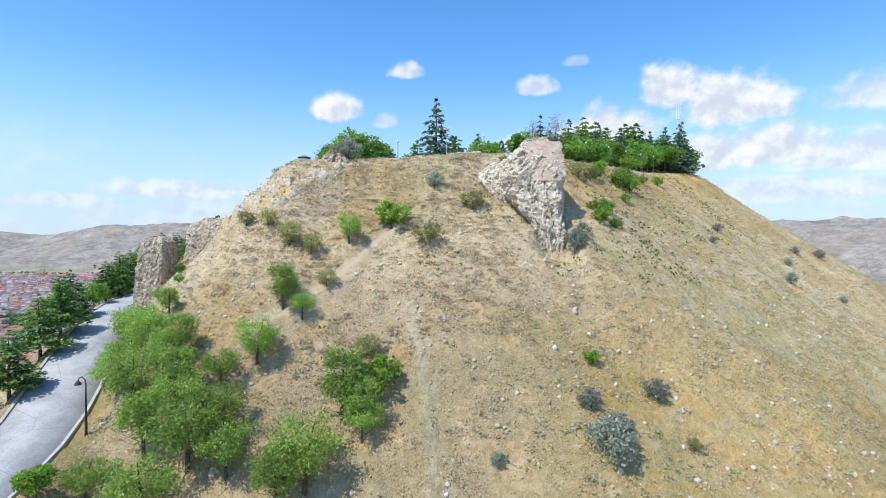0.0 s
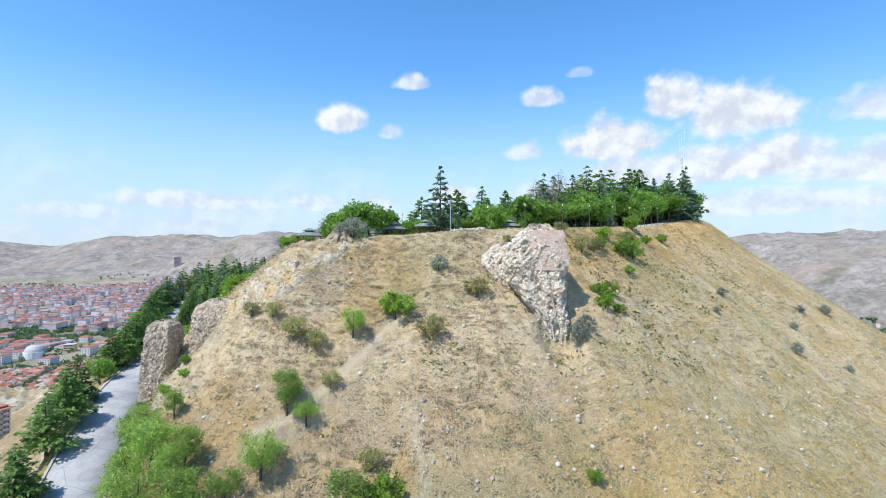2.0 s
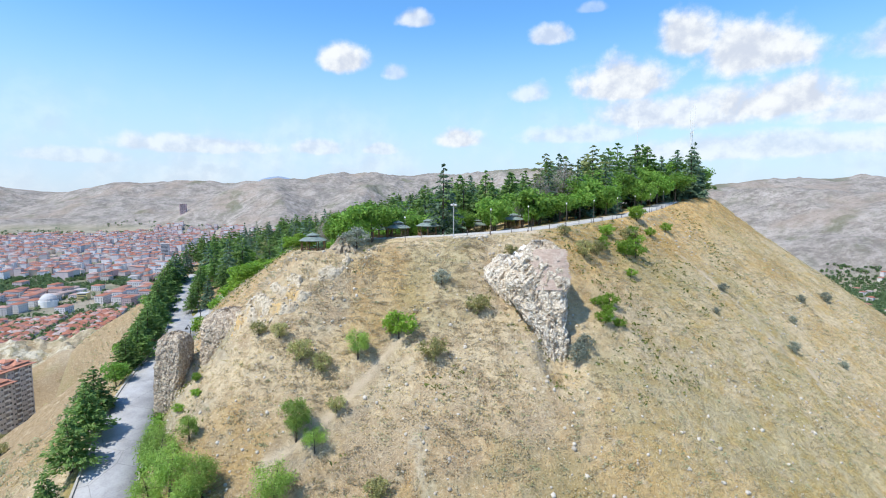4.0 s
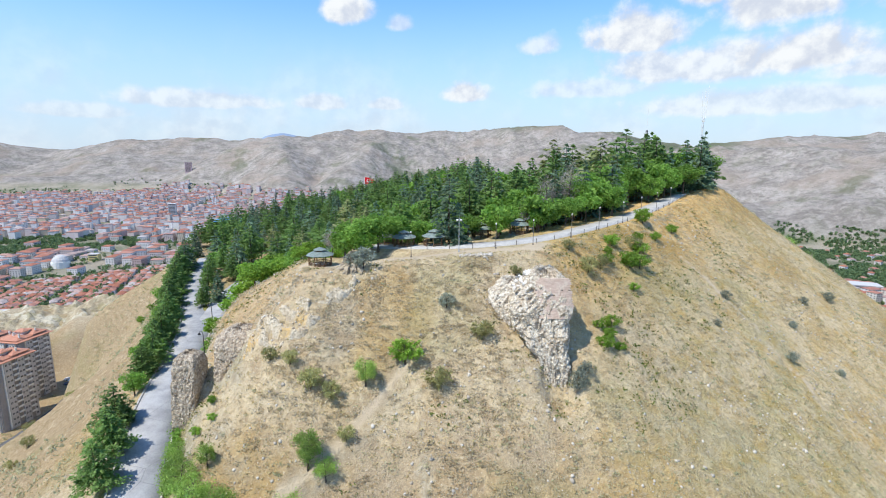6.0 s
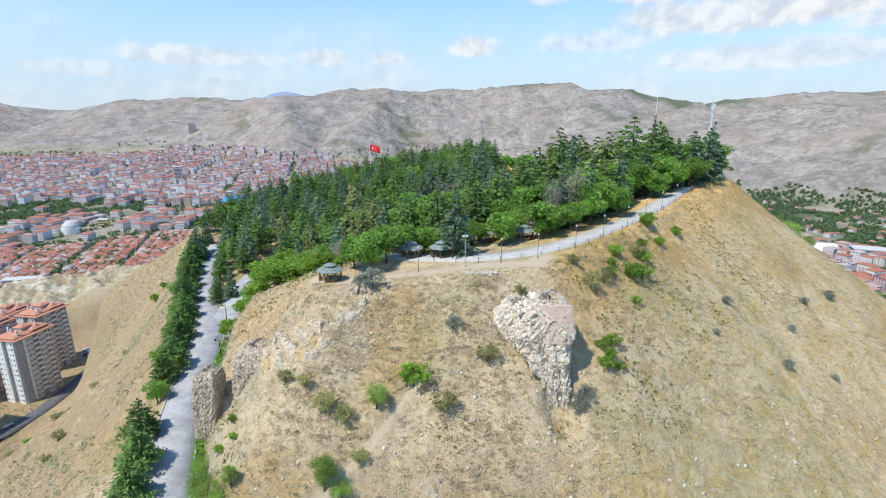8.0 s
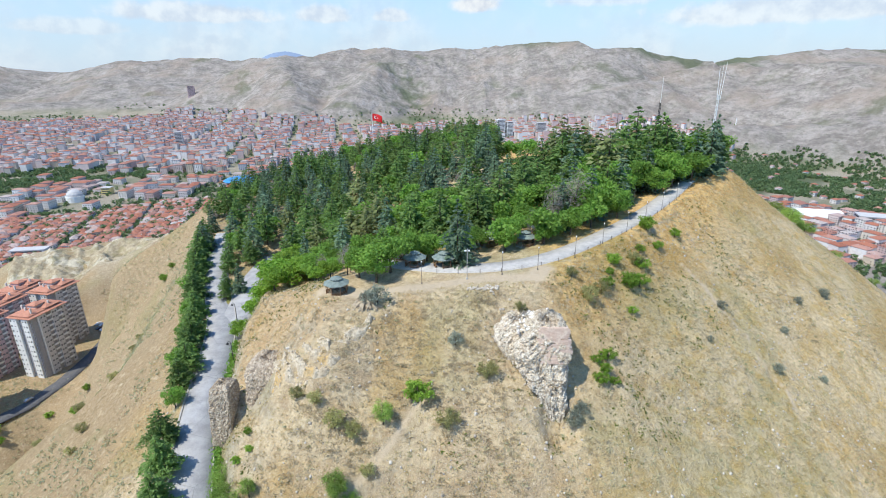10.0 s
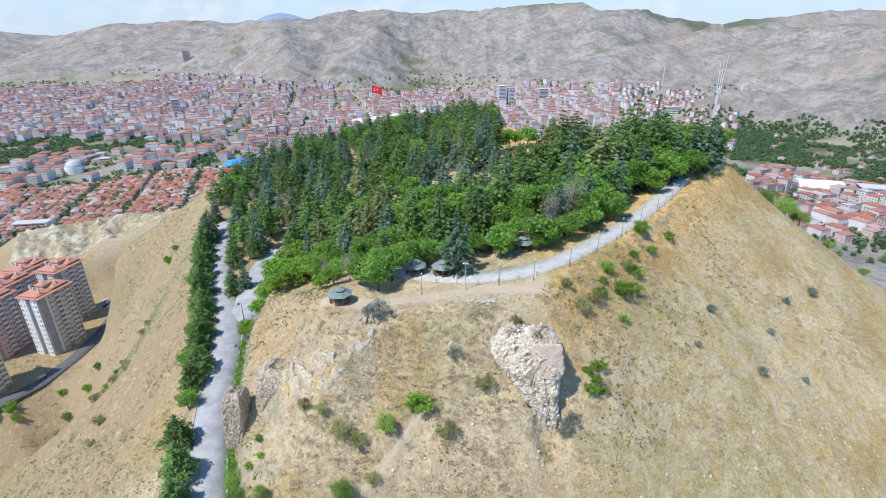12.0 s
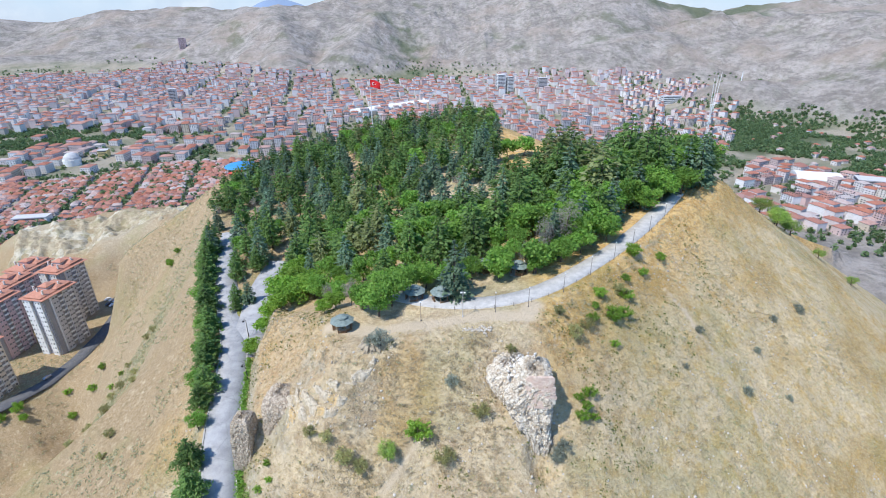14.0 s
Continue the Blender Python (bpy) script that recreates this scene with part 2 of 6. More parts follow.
ROAD, LANE, FORK = eased(ROAD), eased(LANE), eased(FORK)
SPUR = [(-450, 352, -80), (-380, 386, -45), (-330, 426, -41), (-282, 416, -35), (-235, 360, -16)]
ROAD_W, LANE_W, FORK_W = 3.0, 2.1, 4.3


def along(line, X, Y):
    """Distance from the line, and the line's height there."""
    best = np.full(np.shape(X), 1e9)
    z = np.zeros(np.shape(X))
    for (ax, ay, az), (bx, by, bz) in zip(line[:-1], line[1:]):
        dx, dy = bx - ax, by - ay
        t = np.clip(((X - ax) * dx + (Y - ay) * dy) / (dx * dx + dy * dy), 0, 1)
        d = np.hypot(X - ax - t * dx, Y - ay - t * dy)
        near = d < best
        best = np.where(near, d, best)
        z = np.where(near, az + t * (bz - az), z)
    return best, z


def hill(X, Y):
    best = np.full(np.shape(X), 1e9)
    zn, sl = np.zeros(np.shape(X)), np.zeros(np.shape(X))
    inside = np.zeros(np.shape(X), dtype=bool)
    num, den = np.zeros(np.shape(X)), np.zeros(np.shape(X))
    for (ax, ay, az, sa), (bx, by, bz, sb) in zip(RIM, RIM[1:] + RIM[:1]):
        dx, dy = bx - ax, by - ay
        t = np.clip(((X - ax) * dx + (Y - ay) * dy) / (dx * dx + dy * dy), 0, 1)
        d = np.hypot(X - ax - t * dx, Y - ay - t * dy)
        w = 1.0 / (d + 2.0) ** 2.2 * math.hypot(dx, dy)
        num, den = num + w * (az + t * (bz - az)), den + w
        near = d < best
        best = np.where(near, d, best)
        sl = np.where(near, sa + t * (sb - sa), sl)
        zn = np.where(near, az + t * (bz - az), zn)
        cross = ((ay > Y) != (by > Y)) & (X < dx * (Y - ay) / (dy if dy else 1e-9) + ax)
        inside ^= cross
    zr = num / den
    zr = np.where(inside, zr, zr + (zn - zr) * sstep(best, 2, 40))
    drop = sl * (best - 1.2 * (1 - np.exp(-best / 1.2)))
    drop = np.where(best > 34, sl * 32.8 + (best - 34) * sl * 0.95, drop)
    return np.where(inside, zr, zr - drop), np.where(inside, -best, best)


def polar(az, r, z):
    return r * math.sin(radians(az)), r * math.cos(radians(az)), z


# crest lines of the bare hills round the valley, as (bearing, distance, height), and how steeply each falls away
CRESTS = [
    ([(-19, 2900, 195), (-14, 2950, 207), (-8, 3000, 235), (-3, 3000, 224), (2, 2950, 227), (8, 2850, 243), (12, 2800, 231), (16, 2850, 208), (20, 2950, 181), (25, 3100, 147), (30, 3300, 143)], 0.42),
    ([(27, 4200, 190), (33, 4300, 222), (40, 4300, 238), (52, 4200, 240)], 0.2),
    ([(-16.5, 1980, -85), (-13.8, 2130, 5), (-11.5, 2250, 32), (-10.5, 2450, 85), (-9.5, 2800, 185)], 0.5),
    ([(-17.5, 1900, -80), (-18.2, 2080, -14), (-19, 2400, 72), (-19.5, 2880, 188)], 0.5),
    ([(-4.5, 2200, -60), (-3.5, 2450, 40), (-3, 2900, 205)], 0.5),
    ([(4, 1930, -92), (9, 2070, -13), (14.5, 2250, 42), (20, 2450, 83), (24.5, 2600, 138), (29, 2700, 124), (34, 2600, 122), (40, 2500, 120), (54, 2450, 125)], 0.42),
    ([(26, 1720, -44), (30, 1730, -34), (36, 1690, -20), (42, 1660, -12), (54, 1660, -5)], 0.42),
    ([(-56, 4400, 170), (-42.5, 4300, 152), (-38, 4200, 118), (-34, 4000, 184), (-30, 3900, 196), (-25, 3800, 195), (-20, 3600, 185)], 0.28),
    ([(-56, 3250, -24), (-46, 3200, -18), (-36, 3080, -8), (-27, 2980, 0), (-22, 2900, 20)], 0.3),
]
CRESTS = [([polar(*q) for q in line], fall) for line, fall in CRESTS]


def valley(X, Y):
    """Valley floor under the town, rising gently away from the river."""
    az, r = np.degrees(np.arctan2(X, Y)), np.hypot(X, Y)
    az = np.where(az > 120, 120 - (az - 120) * 2.0, az)
    rise = 0.028 * np.clip(r - 1400, 0, 4000) * (1 - 0.85 * sstep(az, 10, 22))
    return -104 - 12 * sstep(az, 14, 40) + rise + 10 * (fbm(X / 420, Y / 420, 3, 5) - 0.5)


def far_country(X, Y):
    """Valley floor, and the bare gullied hills beyond the town."""
    floor = valley(X, Y)
    wx, wy = X + 260 * (fbm(X / 500, Y / 500, 3, 18) - 0.5), Y + 260 * (fbm(X / 500, Y / 500, 3, 19) - 0.5)
    z = floor
    for line, fall in CRESTS:
        d, top = along(line, wx, wy)
        h = top - fall * (np.sqrt(d * d + 40.0**2) - 40.0)
        g = np.clip(0.5 + 0.5 * (h - z) / 36.0, 0, 1)
        z = z * (1 - g) + h * g + 18.0 * g * (1 - g)
    lift = np.clip(z - floor, 0, 400)
    on = sstep(lift, 4, 70)
    gully = fbm(X / 240 + 0.7 * fbm(X / 170, Y / 170, 2, 3), Y / 300, 4, 21, True)
    rill = fbm(X / 75 + Y / 400, Y / 110, 3, 27, True)
    return z + on * ((gully - 0.62) * 50 + (rill - 0.6) * 15)


def relief(X, Y):
    """Hummocks and small ground relief on the slopes."""
    return 1.3 * (fbm(X / 9, Y / 9, 4, 31) - 0.5) + 0.6 * (fbm(X / 1.9, Y / 1.9, 3, 47) - 0.5) + 0.35 * (fbm(X / 3.2, Y / 3.2, 2, 53, True) - 0.5)


def height(X, Y):
    X, Y = np.asarray(X, dtype=float), np.asarray(Y, dtype=float)
    h, d = hill(X, Y)
    h = h + relief(X, Y) * (0.35 + 0.65 * sstep(d, -2, 6)) * (1 + 1.2 * sstep(d, 60, 200))
    # rock rib below the rim at the left shoulder
    rib = np.exp(-(((X + 24) * 0.8 + (Y - 69) * 0.6) / 9) ** 2 - (((Y - 69) * 0.8 - (X + 24) * 0.6) / 3.2) ** 2)
    h = h + rib * 1.2 * (fbm(X / 2.2, Y / 2.2, 3, 77, True) - 0.2)
    # the ground scooped away before the wall stumps and under the tower's foot
    h = h - 2.6 * np.exp(-(((X + 33.0) / 3.4) ** 2 + ((Y - 64.8) / 2.6) ** 2) ** 2) - 2.5 * np.exp(-(((X - 13.7) / 2.3) ** 2 + ((Y - 60.8) / 3.2) ** 2) ** 2)
    sd, sz = along(SPUR, X, Y)
    bluff = fbm(X / 34 + Y / 60, Y / 48, 4, 95, True) - 0.55
    h = np.maximum(h, sz - 0.34 * np.maximum(0, sd - 8) + 2.5 * relief(X / 4, Y / 4) + 15 * bluff)
    f = far_country(X, Y)
    k = 14.0
    g = np.clip(0.5 + 0.5 * (h - f) / k, 0, 1)
    h = f * (1 - g) + h * g + k * g * (1 - g) * 0.5
    yard = 1 - sstep(np.hypot((X + 243) / 1.0, (Y - 246) / 1.9) + 5 * (fbm(X / 14, Y / 14, 3, 37) - 0.5), 25, 56)
    h = h + (-54.0 - h) * yard
    for line, half, reach in ((ROAD, ROAD_W, 4.0), (LANE, LANE_W, 3.0), (FORK, FORK_W, 3.0)):
        dd, zz = along(line, X, Y)
        h = h + (zz - 0.12 - h) * (1 - sstep(dd, half + 0.5, half + reach))
    return h


def ground_z(x, y):
    return float(height(np.array([x]), np.array([y]))[0])


def graded(lo, hi, step, first, last, growth, widest, edge):
    """Even steps from lo to hi, then growing steps out to first and last; none wider than widest within edge."""
    mid = list(np.arange(lo, hi + step, step))
    up, s, v = [], step, mid[-1]
    while v < last:
        s = min(s * growth, widest) if v < edge else s * 1.12
        v += s
        up.append(v)
    down, s, v = [], step, mid[0]
    while v > first:
        s = min(s * growth, widest) if v > -edge else s * 1.12
        v -= s
        down.append(v)
    return np.array(down[::-1] + mid + up)


def earth(N, pos, bsdf):
    """Dry hillside: straw, grey scrub, pale stony soil, rust-coloured grass; bare grey hills and yellow fields far away."""
    mask = N.add("ShaderNodeVertexColor", layer_name="cover")
    sep = N.add("ShaderNodeSeparateColor")
    N.link(mask.outputs["Color"], sep.inputs[0])
    rock, trail, green = sep.outputs[0], sep.outputs[1], sep.outputs[2]
    far = mask.outputs["Alpha"]
    big, mid, small = N.noise(pos, 0.045, 4), N.noise(pos, 0.22, 5, 0.65), N.noise(pos, 1.6, 6, 0.7)
    grain = N.noise(pos, 7.0, 4, 0.7)
    straw = N.mix(N.smooth(small, 0.35, 0.68), (0.38, 0.275, 0.165), (0.63, 0.490, 0.310))
    scrub = N.mix(N.smooth(grain, 0.3, 0.7), (0.275, 0.208, 0.142), (0.55, 0.440, 0.305))
    soil = N.mix(N.smooth(small, 0.3, 0.7), (0.44, 0.350, 0.245), (0.66, 0.560, 0.415))
    rust = N.mix(N.smooth(small, 0.3, 0.7), (0.36, 0.225, 0.075), (0.52, 0.36, 0.13))
    sepp = N.add("ShaderNodeSeparateXYZ")
    N.link(pos, sepp.inputs[0])
    meadow = N.mix(N.smooth(small, 0.3, 0.7), (0.50, 0.340, 0.125), (0.74, 0.55, 0.245))
    meadow = N.mix(N.smooth(N.noise(pos, 0.10, 5, 0.65), 0.51, 0.62, 0, 0.5), meadow, N.mix(small, (0.33, 0.325, 0.145), (0.50, 0.475, 0.240)))
    meadow = N.mix(N.smooth(N.noise(pos, 0.060, 5, 0.65), 0.54, 0.63, 0, 0.75), meadow, N.mix(small, (0.47, 0.285, 0.075), (0.63, 0.425, 0.145)))
    meadow = N.mix(N.smooth(N.noise(pos, 0.38, 6, 0.78), 0.50, 0.62, 0, 0.55), meadow, N.mix(small, (0.33, 0.255, 0.130), (0.46, 0.370, 0.200)))
    meadow = N.mix(N.smooth(N.noise(pos, 1.3, 5, 0.75), 0.57, 0.66, 0, 0.5), meadow, (0.72, 0.645, 0.500))
    col = N.mix(N.smooth(mid, 0.36, 0.56), straw, scrub)
    east = N.smooth(N.math("ADD", N.math("ADD", sepp.outputs[0], N.math("MULTIPLY", sepp.outputs[1], -0.25)), N.math("MULTIPLY", N.noise(pos, 0.05, 3), 40.0)), 10.0, 40.0, 0.0, 0.78)
    col = N.mix(east, col, meadow)
    # bleached soil high on the slope, rust-tan grass along the right-hand crest
    upper = N.math("MULTIPLY", N.smooth(sepp.outputs[1], 47.0, 60.0, 0.0, 0.75), N.smooth(N.noise(pos, 0.3, 5, 0.7), 0.36, 0.56))
    col = N.mix(upper, col, N.mix(N.smooth(small, 0.3, 0.7), (0.52, 0.425, 0.29), (0.78, 0.675, 0.49)))
    below = N.math("ADD", N.math("SUBTRACT", N.math("MULTIPLY", sepp.outputs[0], 1.16), sepp.outputs[1]), 63.0)
    crest = N.math("MULTIPLY", N.smooth(below, 26.0, 3.0, 0.0, 0.95), N.smooth(sepp.outputs[0], 11.0, 18.0))
    col = N.mix(crest, col, N.mix(N.smooth(N.noise(pos, 0.6, 5, 0.7), 0.36, 0.64), (0.47, 0.285, 0.105), (0.74, 0.52, 0.235)))
    brow = N.math("MULTIPLY", N.math("MULTIPLY", N.smooth(sepp.outputs[0], -17.0, -24.0), N.smooth(sepp.outputs[1], 66.0, 70.0)), N.smooth(N.noise(pos, 0.5, 5, 0.7), 0.34, 0.58, 0.2, 0.85))
    col = N.mix(brow, col, N.mix(N.smooth(small, 0.3, 0.7), (0.40, 0.260, 0.135), (0.60, 0.430, 0.245)))
    west = N.smooth(sepp.outputs[0], -52.0, -74.0, 0.0, 0.88)
    col = N.mix(west, col, N.mix(N.smooth(small, 0.3, 0.7), (0.255, 0.188, 0.116), (0.46, 0.355, 0.230)))
    col = N.mix(N.math("MULTIPLY", west, N.smooth(N.noise(pos, 0.28, 6, 0.75), 0.53, 0.64, 0.0, 0.6)), col, (0.23, 0.185, 0.105))
    col = N.mix(N.math("MULTIPLY", N.smooth(N.noise(pos, 0.5, 5, 0.7), 0.54, 0.66), 0.75), col, soil)
    col = N.mix(N.math("MULTIPLY", N.smooth(big, 0.52, 0.66), N.math("SUBTRACT", 0.6, N.math("MULTIPLY", west, 0.65))), col, rust)
    col = N.mix(N.smooth(N.noise(pos, 3.2, 5, 0.75), 0.54, 0.63, 0.0, 0.46), col, (0.22, 0.175, 0.122))
    col = N.mix(N.smooth(N.noise(pos, 0.9, 5, 0.75), 0.54, 0.66, 0.0, 0.5), col, (0.26, 0.205, 0.135))
    col = N.mix(N.smooth(N.noise(pos, 4.6, 4, 0.75), 0.585, 0.66, 0.0, 0.70), col, (0.72, 0.655, 0.56))
    stone = N.mix(N.smooth(N.noise(pos, 0.8, 6, 0.7), 0.35, 0.65), (0.33, 0.285, 0.215), (0.56, 0.51, 0.42))
    col = N.mix(rock, col, stone)
    grass = N.mix(small, (0.13, 0.17, 0.035), (0.25, 0.28, 0.08))
    col = N.mix(N.math("MULTIPLY", green, N.smooth(mid, 0.30, 0.55)), col, grass)
    col = N.mix(trail, col, N.mix(small, (0.52, 0.425, 0.315), (0.68, 0.58, 0.455)))
    # far hills: grey-mauve earth, lightened in colour to stand in for haze, paler eroded gullies, dark scrub dots; pale
    # fields on the valley floor
    fb, fm = N.noise(pos, 0.003, 6, 0.6), N.noise(pos, 0.014, 6, 0.65)
    ff = N.noise(pos, 0.055, 7, 0.72)
    hills = N.mix(N.smooth(N.math("ADD", N.math("MULTIPLY", fm, 0.5), N.math("MULTIPLY", ff, 0.5)), 0.38, 0.62), (0.205, 0.182, 0.162), (0.390, 0.350, 0.315))
    hills = N.mix(N.smooth(fb, 0.50, 0.62, 0.0, 0.55), hills, (0.330, 0.265, 0.215))
    hills = N.mix(N.math("MULTIPLY", N.math("MULTIPLY", rock, 0.6), N.smooth(ff, 0.42, 0.64)), hills, (0.44, 0.405, 0.375))
    hills = N.mix(N.smooth(N.noise(pos, 0.10, 5, 0.75), 0.57, 0.66, 0.0, 0.6), hills, (0.115, 0.120, 0.085))
    hills = N.mix(N.smooth(N.noise(pos, 0.0055, 5, 0.6), 0.58, 0.68, 0, 0.55), hills, (0.120, 0.135, 0.075))
    fields = N.mix(N.smooth(N.noise(pos, 0.006, 5, 0.6), 0.40, 0.62), (0.36, 0.315, 0.245), (0.19, 0.195, 0.125))
    fields = N.mix(N.smooth(fm, 0.5, 0.7, 0, 0.6), fields, (0.40, 0.36, 0.30))
    hills = N.mix(trail, hills, fields)
    hills = N.mix(N.math("MULTIPLY", green, 0.9), hills, N.mix(ff, (0.060, 0.085, 0.045), (0.120, 0.150, 0.070)))
    # dry summer ground is warm all over
    col = N.mix(1.0, col, (0.955, 0.925, 0.850), "MULTIPLY")
    col = N.mix(far, col, hills)
    N.put(bsdf.inputs["Base Color"], col)
    bsdf.inputs["Roughness"].default_value = 0.95
    bsdf.inputs["Specular IOR Level"].default_value = 0.1
    near_b = N.math("ADD", N.math("MULTIPLY", small, 0.42), N.math("MULTIPLY", grain, 0.16))
    far_b = N.math("MULTIPLY", N.math("ADD", N.math("MULTIPLY", fm, 13.0), N.math("MULTIPLY", ff, 6.0)), far)
    bump(N, bsdf, N.math("ADD", near_b, far_b), 0.9, 1.0)


EARTH = material("hillside_earth", earth)

# ---- ground: one sheet to the horizon ----
gx = graded(-64, 84, 0.7, -9000, 9000, 1.03, 26.0, 2600)
gy = graded(30, 124, 0.7, -3000, 9000, 1.03, 23.0, 3200)
GX, GY = np.meshgrid(gx, gy)
GZ = height(GX, GY)
nx, ny = len(gx), len(gy)
ids = np.arange(nx * ny).reshape(ny, nx)
quads = np.stack([ids[:-1, :-1], ids[:-1, 1:], ids[1:, 1:], ids[1:, :-1]], -1).reshape(-1, 4)
ground_mesh = mesh_of("ground", np.stack([GX, GY, GZ], -1).reshape(-1, 3), quads, EARTH, True)
TRAIL_A = [(-19, 49, 0), (-14, 53, 0), (-9.5, 57.5, 0), (-6, 62, 0)]
TRAIL_B = [(45, 101, 0), (49.5, 97.5, 0), (51, 93.5, 0), (55, 90, 0), (55.6, 86, 0), (59, 82, 0), (59.5, 77, 0)]
TRAIL_C = [(-24, 80, 0), (-14, 78, 0), (-4, 79, 0), (5, 81, 0), (12, 80, 0), (14, 84, 0)]
steep = np.hypot(*np.gradient(GZ, gy, gx))
rough_n = fbm(GX / 5, GY / 5, 4, 61)
cover = np.zeros((ny, nx, 4), dtype=np.float32)
shoulder = np.exp(-(((GX + 25) / 12) ** 2 + ((GY - 68) / 6.5) ** 2))
cover[..., 0] = np.clip(sstep(steep + 0.5 * rough_n, 1.25, 1.6) * (0.8 - 0.65 * (GX < -60)) + shoulder * sstep(rough_n, 0.42, 0.6) * 0.12, 0, 1) * (np.hypot(GX, GY) < 400)
scar = np.exp(-(((GX + 305) / 85) ** 2 + ((GY - 385) / 65) ** 2)) * sstep(fbm(GX / 15 + 0.6 * GY / 22, GY / 50, 4, 88), 0.45, 0.54) * 1.3
cover[..., 0] = np.maximum(cover[..., 0], np.clip(scar * 0.9, 0, 1))
for line, half in ((TRAIL_A, 0.45), (TRAIL_B, 0.3), (TRAIL_C, 1.7)):
    cover[..., 1] = np.maximum(cover[..., 1], 1 - sstep(along(line, GX, GY)[0] + 0.8 * (rough_n - 0.5), half * 0.6, half * 1.6))
verge = 1 - sstep(along(ROAD, GX, GY)[0], 4.0, 8.0)
isle = np.exp(-(((GX + 61.5) / 5) ** 2 + ((GY - 119) / 13) ** 2))
cover[..., 2] = np.clip(verge * 0.3 * (GX > -48) + 0.9 * isle + 0.22 * sstep(fbm(GX / 14, GY / 14, 3, 71), 0.55, 0.7) + 0.3 * np.exp(-(((GX - 32) / 12) ** 2 + ((GY - 88) / 9) ** 2)), 0, 1)
cover[..., 3] = sstep(np.hypot(GX, GY - 100), 330, 520) * np.maximum(1 - sstep(GZ, -98, -84), sstep(np.hypot(GX, GY), 760, 900))
bearing, reach = np.degrees(np.arctan2(GX, GY)), np.hypot(GX, GY)
orchard = sstep(bearing, 24, 29) * sstep(reach, 940, 1020) * (1 - sstep(reach, 1450, 1560))
# scrub on the high crest and in the ravines of the far hills
heath = sstep(bearing, 3, 7) * (1 - sstep(bearing, 26, 31)) * sstep(reach, 2740, 2860) * 0.85
ravine = np.exp(-((bearing + 6.5) / 3.2) ** 2) * sstep(reach, 1950, 2150) * (1 - sstep(reach, 2550, 2800)) + np.exp(-((bearing - 4) / 3.0) ** 2) * sstep(reach, 1900, 2000) * (1 - sstep(reach, 2250, 2450))
broken = sstep(fbm(GX / 110, GY / 110, 4, 91), 0.42, 0.56)
cover[..., 2] = np.maximum(cover[..., 2], np.maximum(orchard, 0.8 * ravine * sstep(fbm(GX / 55, GY / 55, 4, 94), 0.48, 0.60)) * broken)
cover[..., 2] = np.maximum(cover[..., 2], heath * sstep(fbm(GX / 160, GY / 160, 4, 92), 0.3, 0.5))
away = sstep(reach, 760, 900)
lift = GZ - valley(GX, GY)
cover[..., 0] = np.maximum(cover[..., 0], away * sstep(steep + 0.5 * (fbm(GX / 60, GY / 60, 3, 93) - 0.5), 0.46, 0.85))
cover[..., 1] = np.maximum(cover[..., 1], away * (1 - sstep(lift, 6, 30)))
layer = ground_mesh.color_attributes.new("cover", "FLOAT_COLOR", "POINT")
layer.data.foreach_set("color", cover.ravel())
tagged(new("ground", ground_mesh), "dry grassy castle hill with scrub, bare soil and distant bare hills", "ground", kind="structure")


# a mountain far beyond the valley's end, distance haze put into its pale blue colour
def haze_blue(N, pos, bsdf):
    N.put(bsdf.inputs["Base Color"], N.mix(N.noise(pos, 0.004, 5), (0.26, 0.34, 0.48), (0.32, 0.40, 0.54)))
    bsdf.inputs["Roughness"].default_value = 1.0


maz, mup = np.meshgrid(np.linspace(-29, -11, 50), np.linspace(0, 1, 8))
mtop = 60 + 210 * np.exp(-((maz + 19) / 4.5) ** 2) + 26 * fbm(maz / 2.2 + 30, maz * 0 + 3.0, 4, 203)
mr = 4650 + 300 * mup
ids = np.arange(maz.size).reshape(maz.shape)
quads = np.stack([ids[:-1, :-1], ids[:-1, 1:], ids[1:, 1:], ids[1:, :-1]], -1).reshape(-1, 4)
tagged(new("backdrop", mesh_of("backdrop", np.stack([mr * np.sin(np.radians(maz)), mr * np.cos(np.radians(maz)), -200 + (mtop + 200) * mup], -1).reshape(-1, 3), quads, material("hazed_mountain", haze_blue), True)), "mountain beyond the valley, haze painted in as pale blue", "mountain", kind="structure")


def ribbon(name, line, half, lift, mat, label, category, step=1.0):
    """A paved strip with thickness along a centre line."""
    pts = []
    for (ax, ay, az), (bx, by, bz) in zip(line[:-1], line[1:]):
        n = max(2, int(math.hypot(bx - ax, by - ay) / step))
        pts += [(ax + (bx - ax) * i / n, ay + (by - ay) * i / n, az + (bz - az) * i / n) for i in range(n)]
    pts.append(line[-1])
    p = np.array(pts)
    for _ in range(4):
        p[1:-1] = (p[:-2] + p[1:-1] * 2 + p[2:]) / 4
    d = np.gradient(p[:, :2], axis=0)
    d /= np.linalg.norm(d, axis=1)[:, None]
    side = np.stack([d[:, 1], -d[:, 0]], 1)
    rows = []
    for off, dz in ((-half - 0.02, -0.5), (-half, lift), (0, lift + 0.05), (half, lift), (half + 0.02, -0.5)):
        rows.append(np.column_stack([p[:, :2] + side * off, p[:, 2] + dz]))
    v = np.stack(rows, 1).reshape(-1, 3)
    f = [(5 * i + j, 5 * i + j + 1, 5 * i + j + 6, 5 * i + j + 5) for i in range(len(p) - 1) for j in range(4)]
    return tagged(new(name, mesh_of(name, v, np.array(f)[:, ::-1], mat)), label, category, kind="structure"), p, side


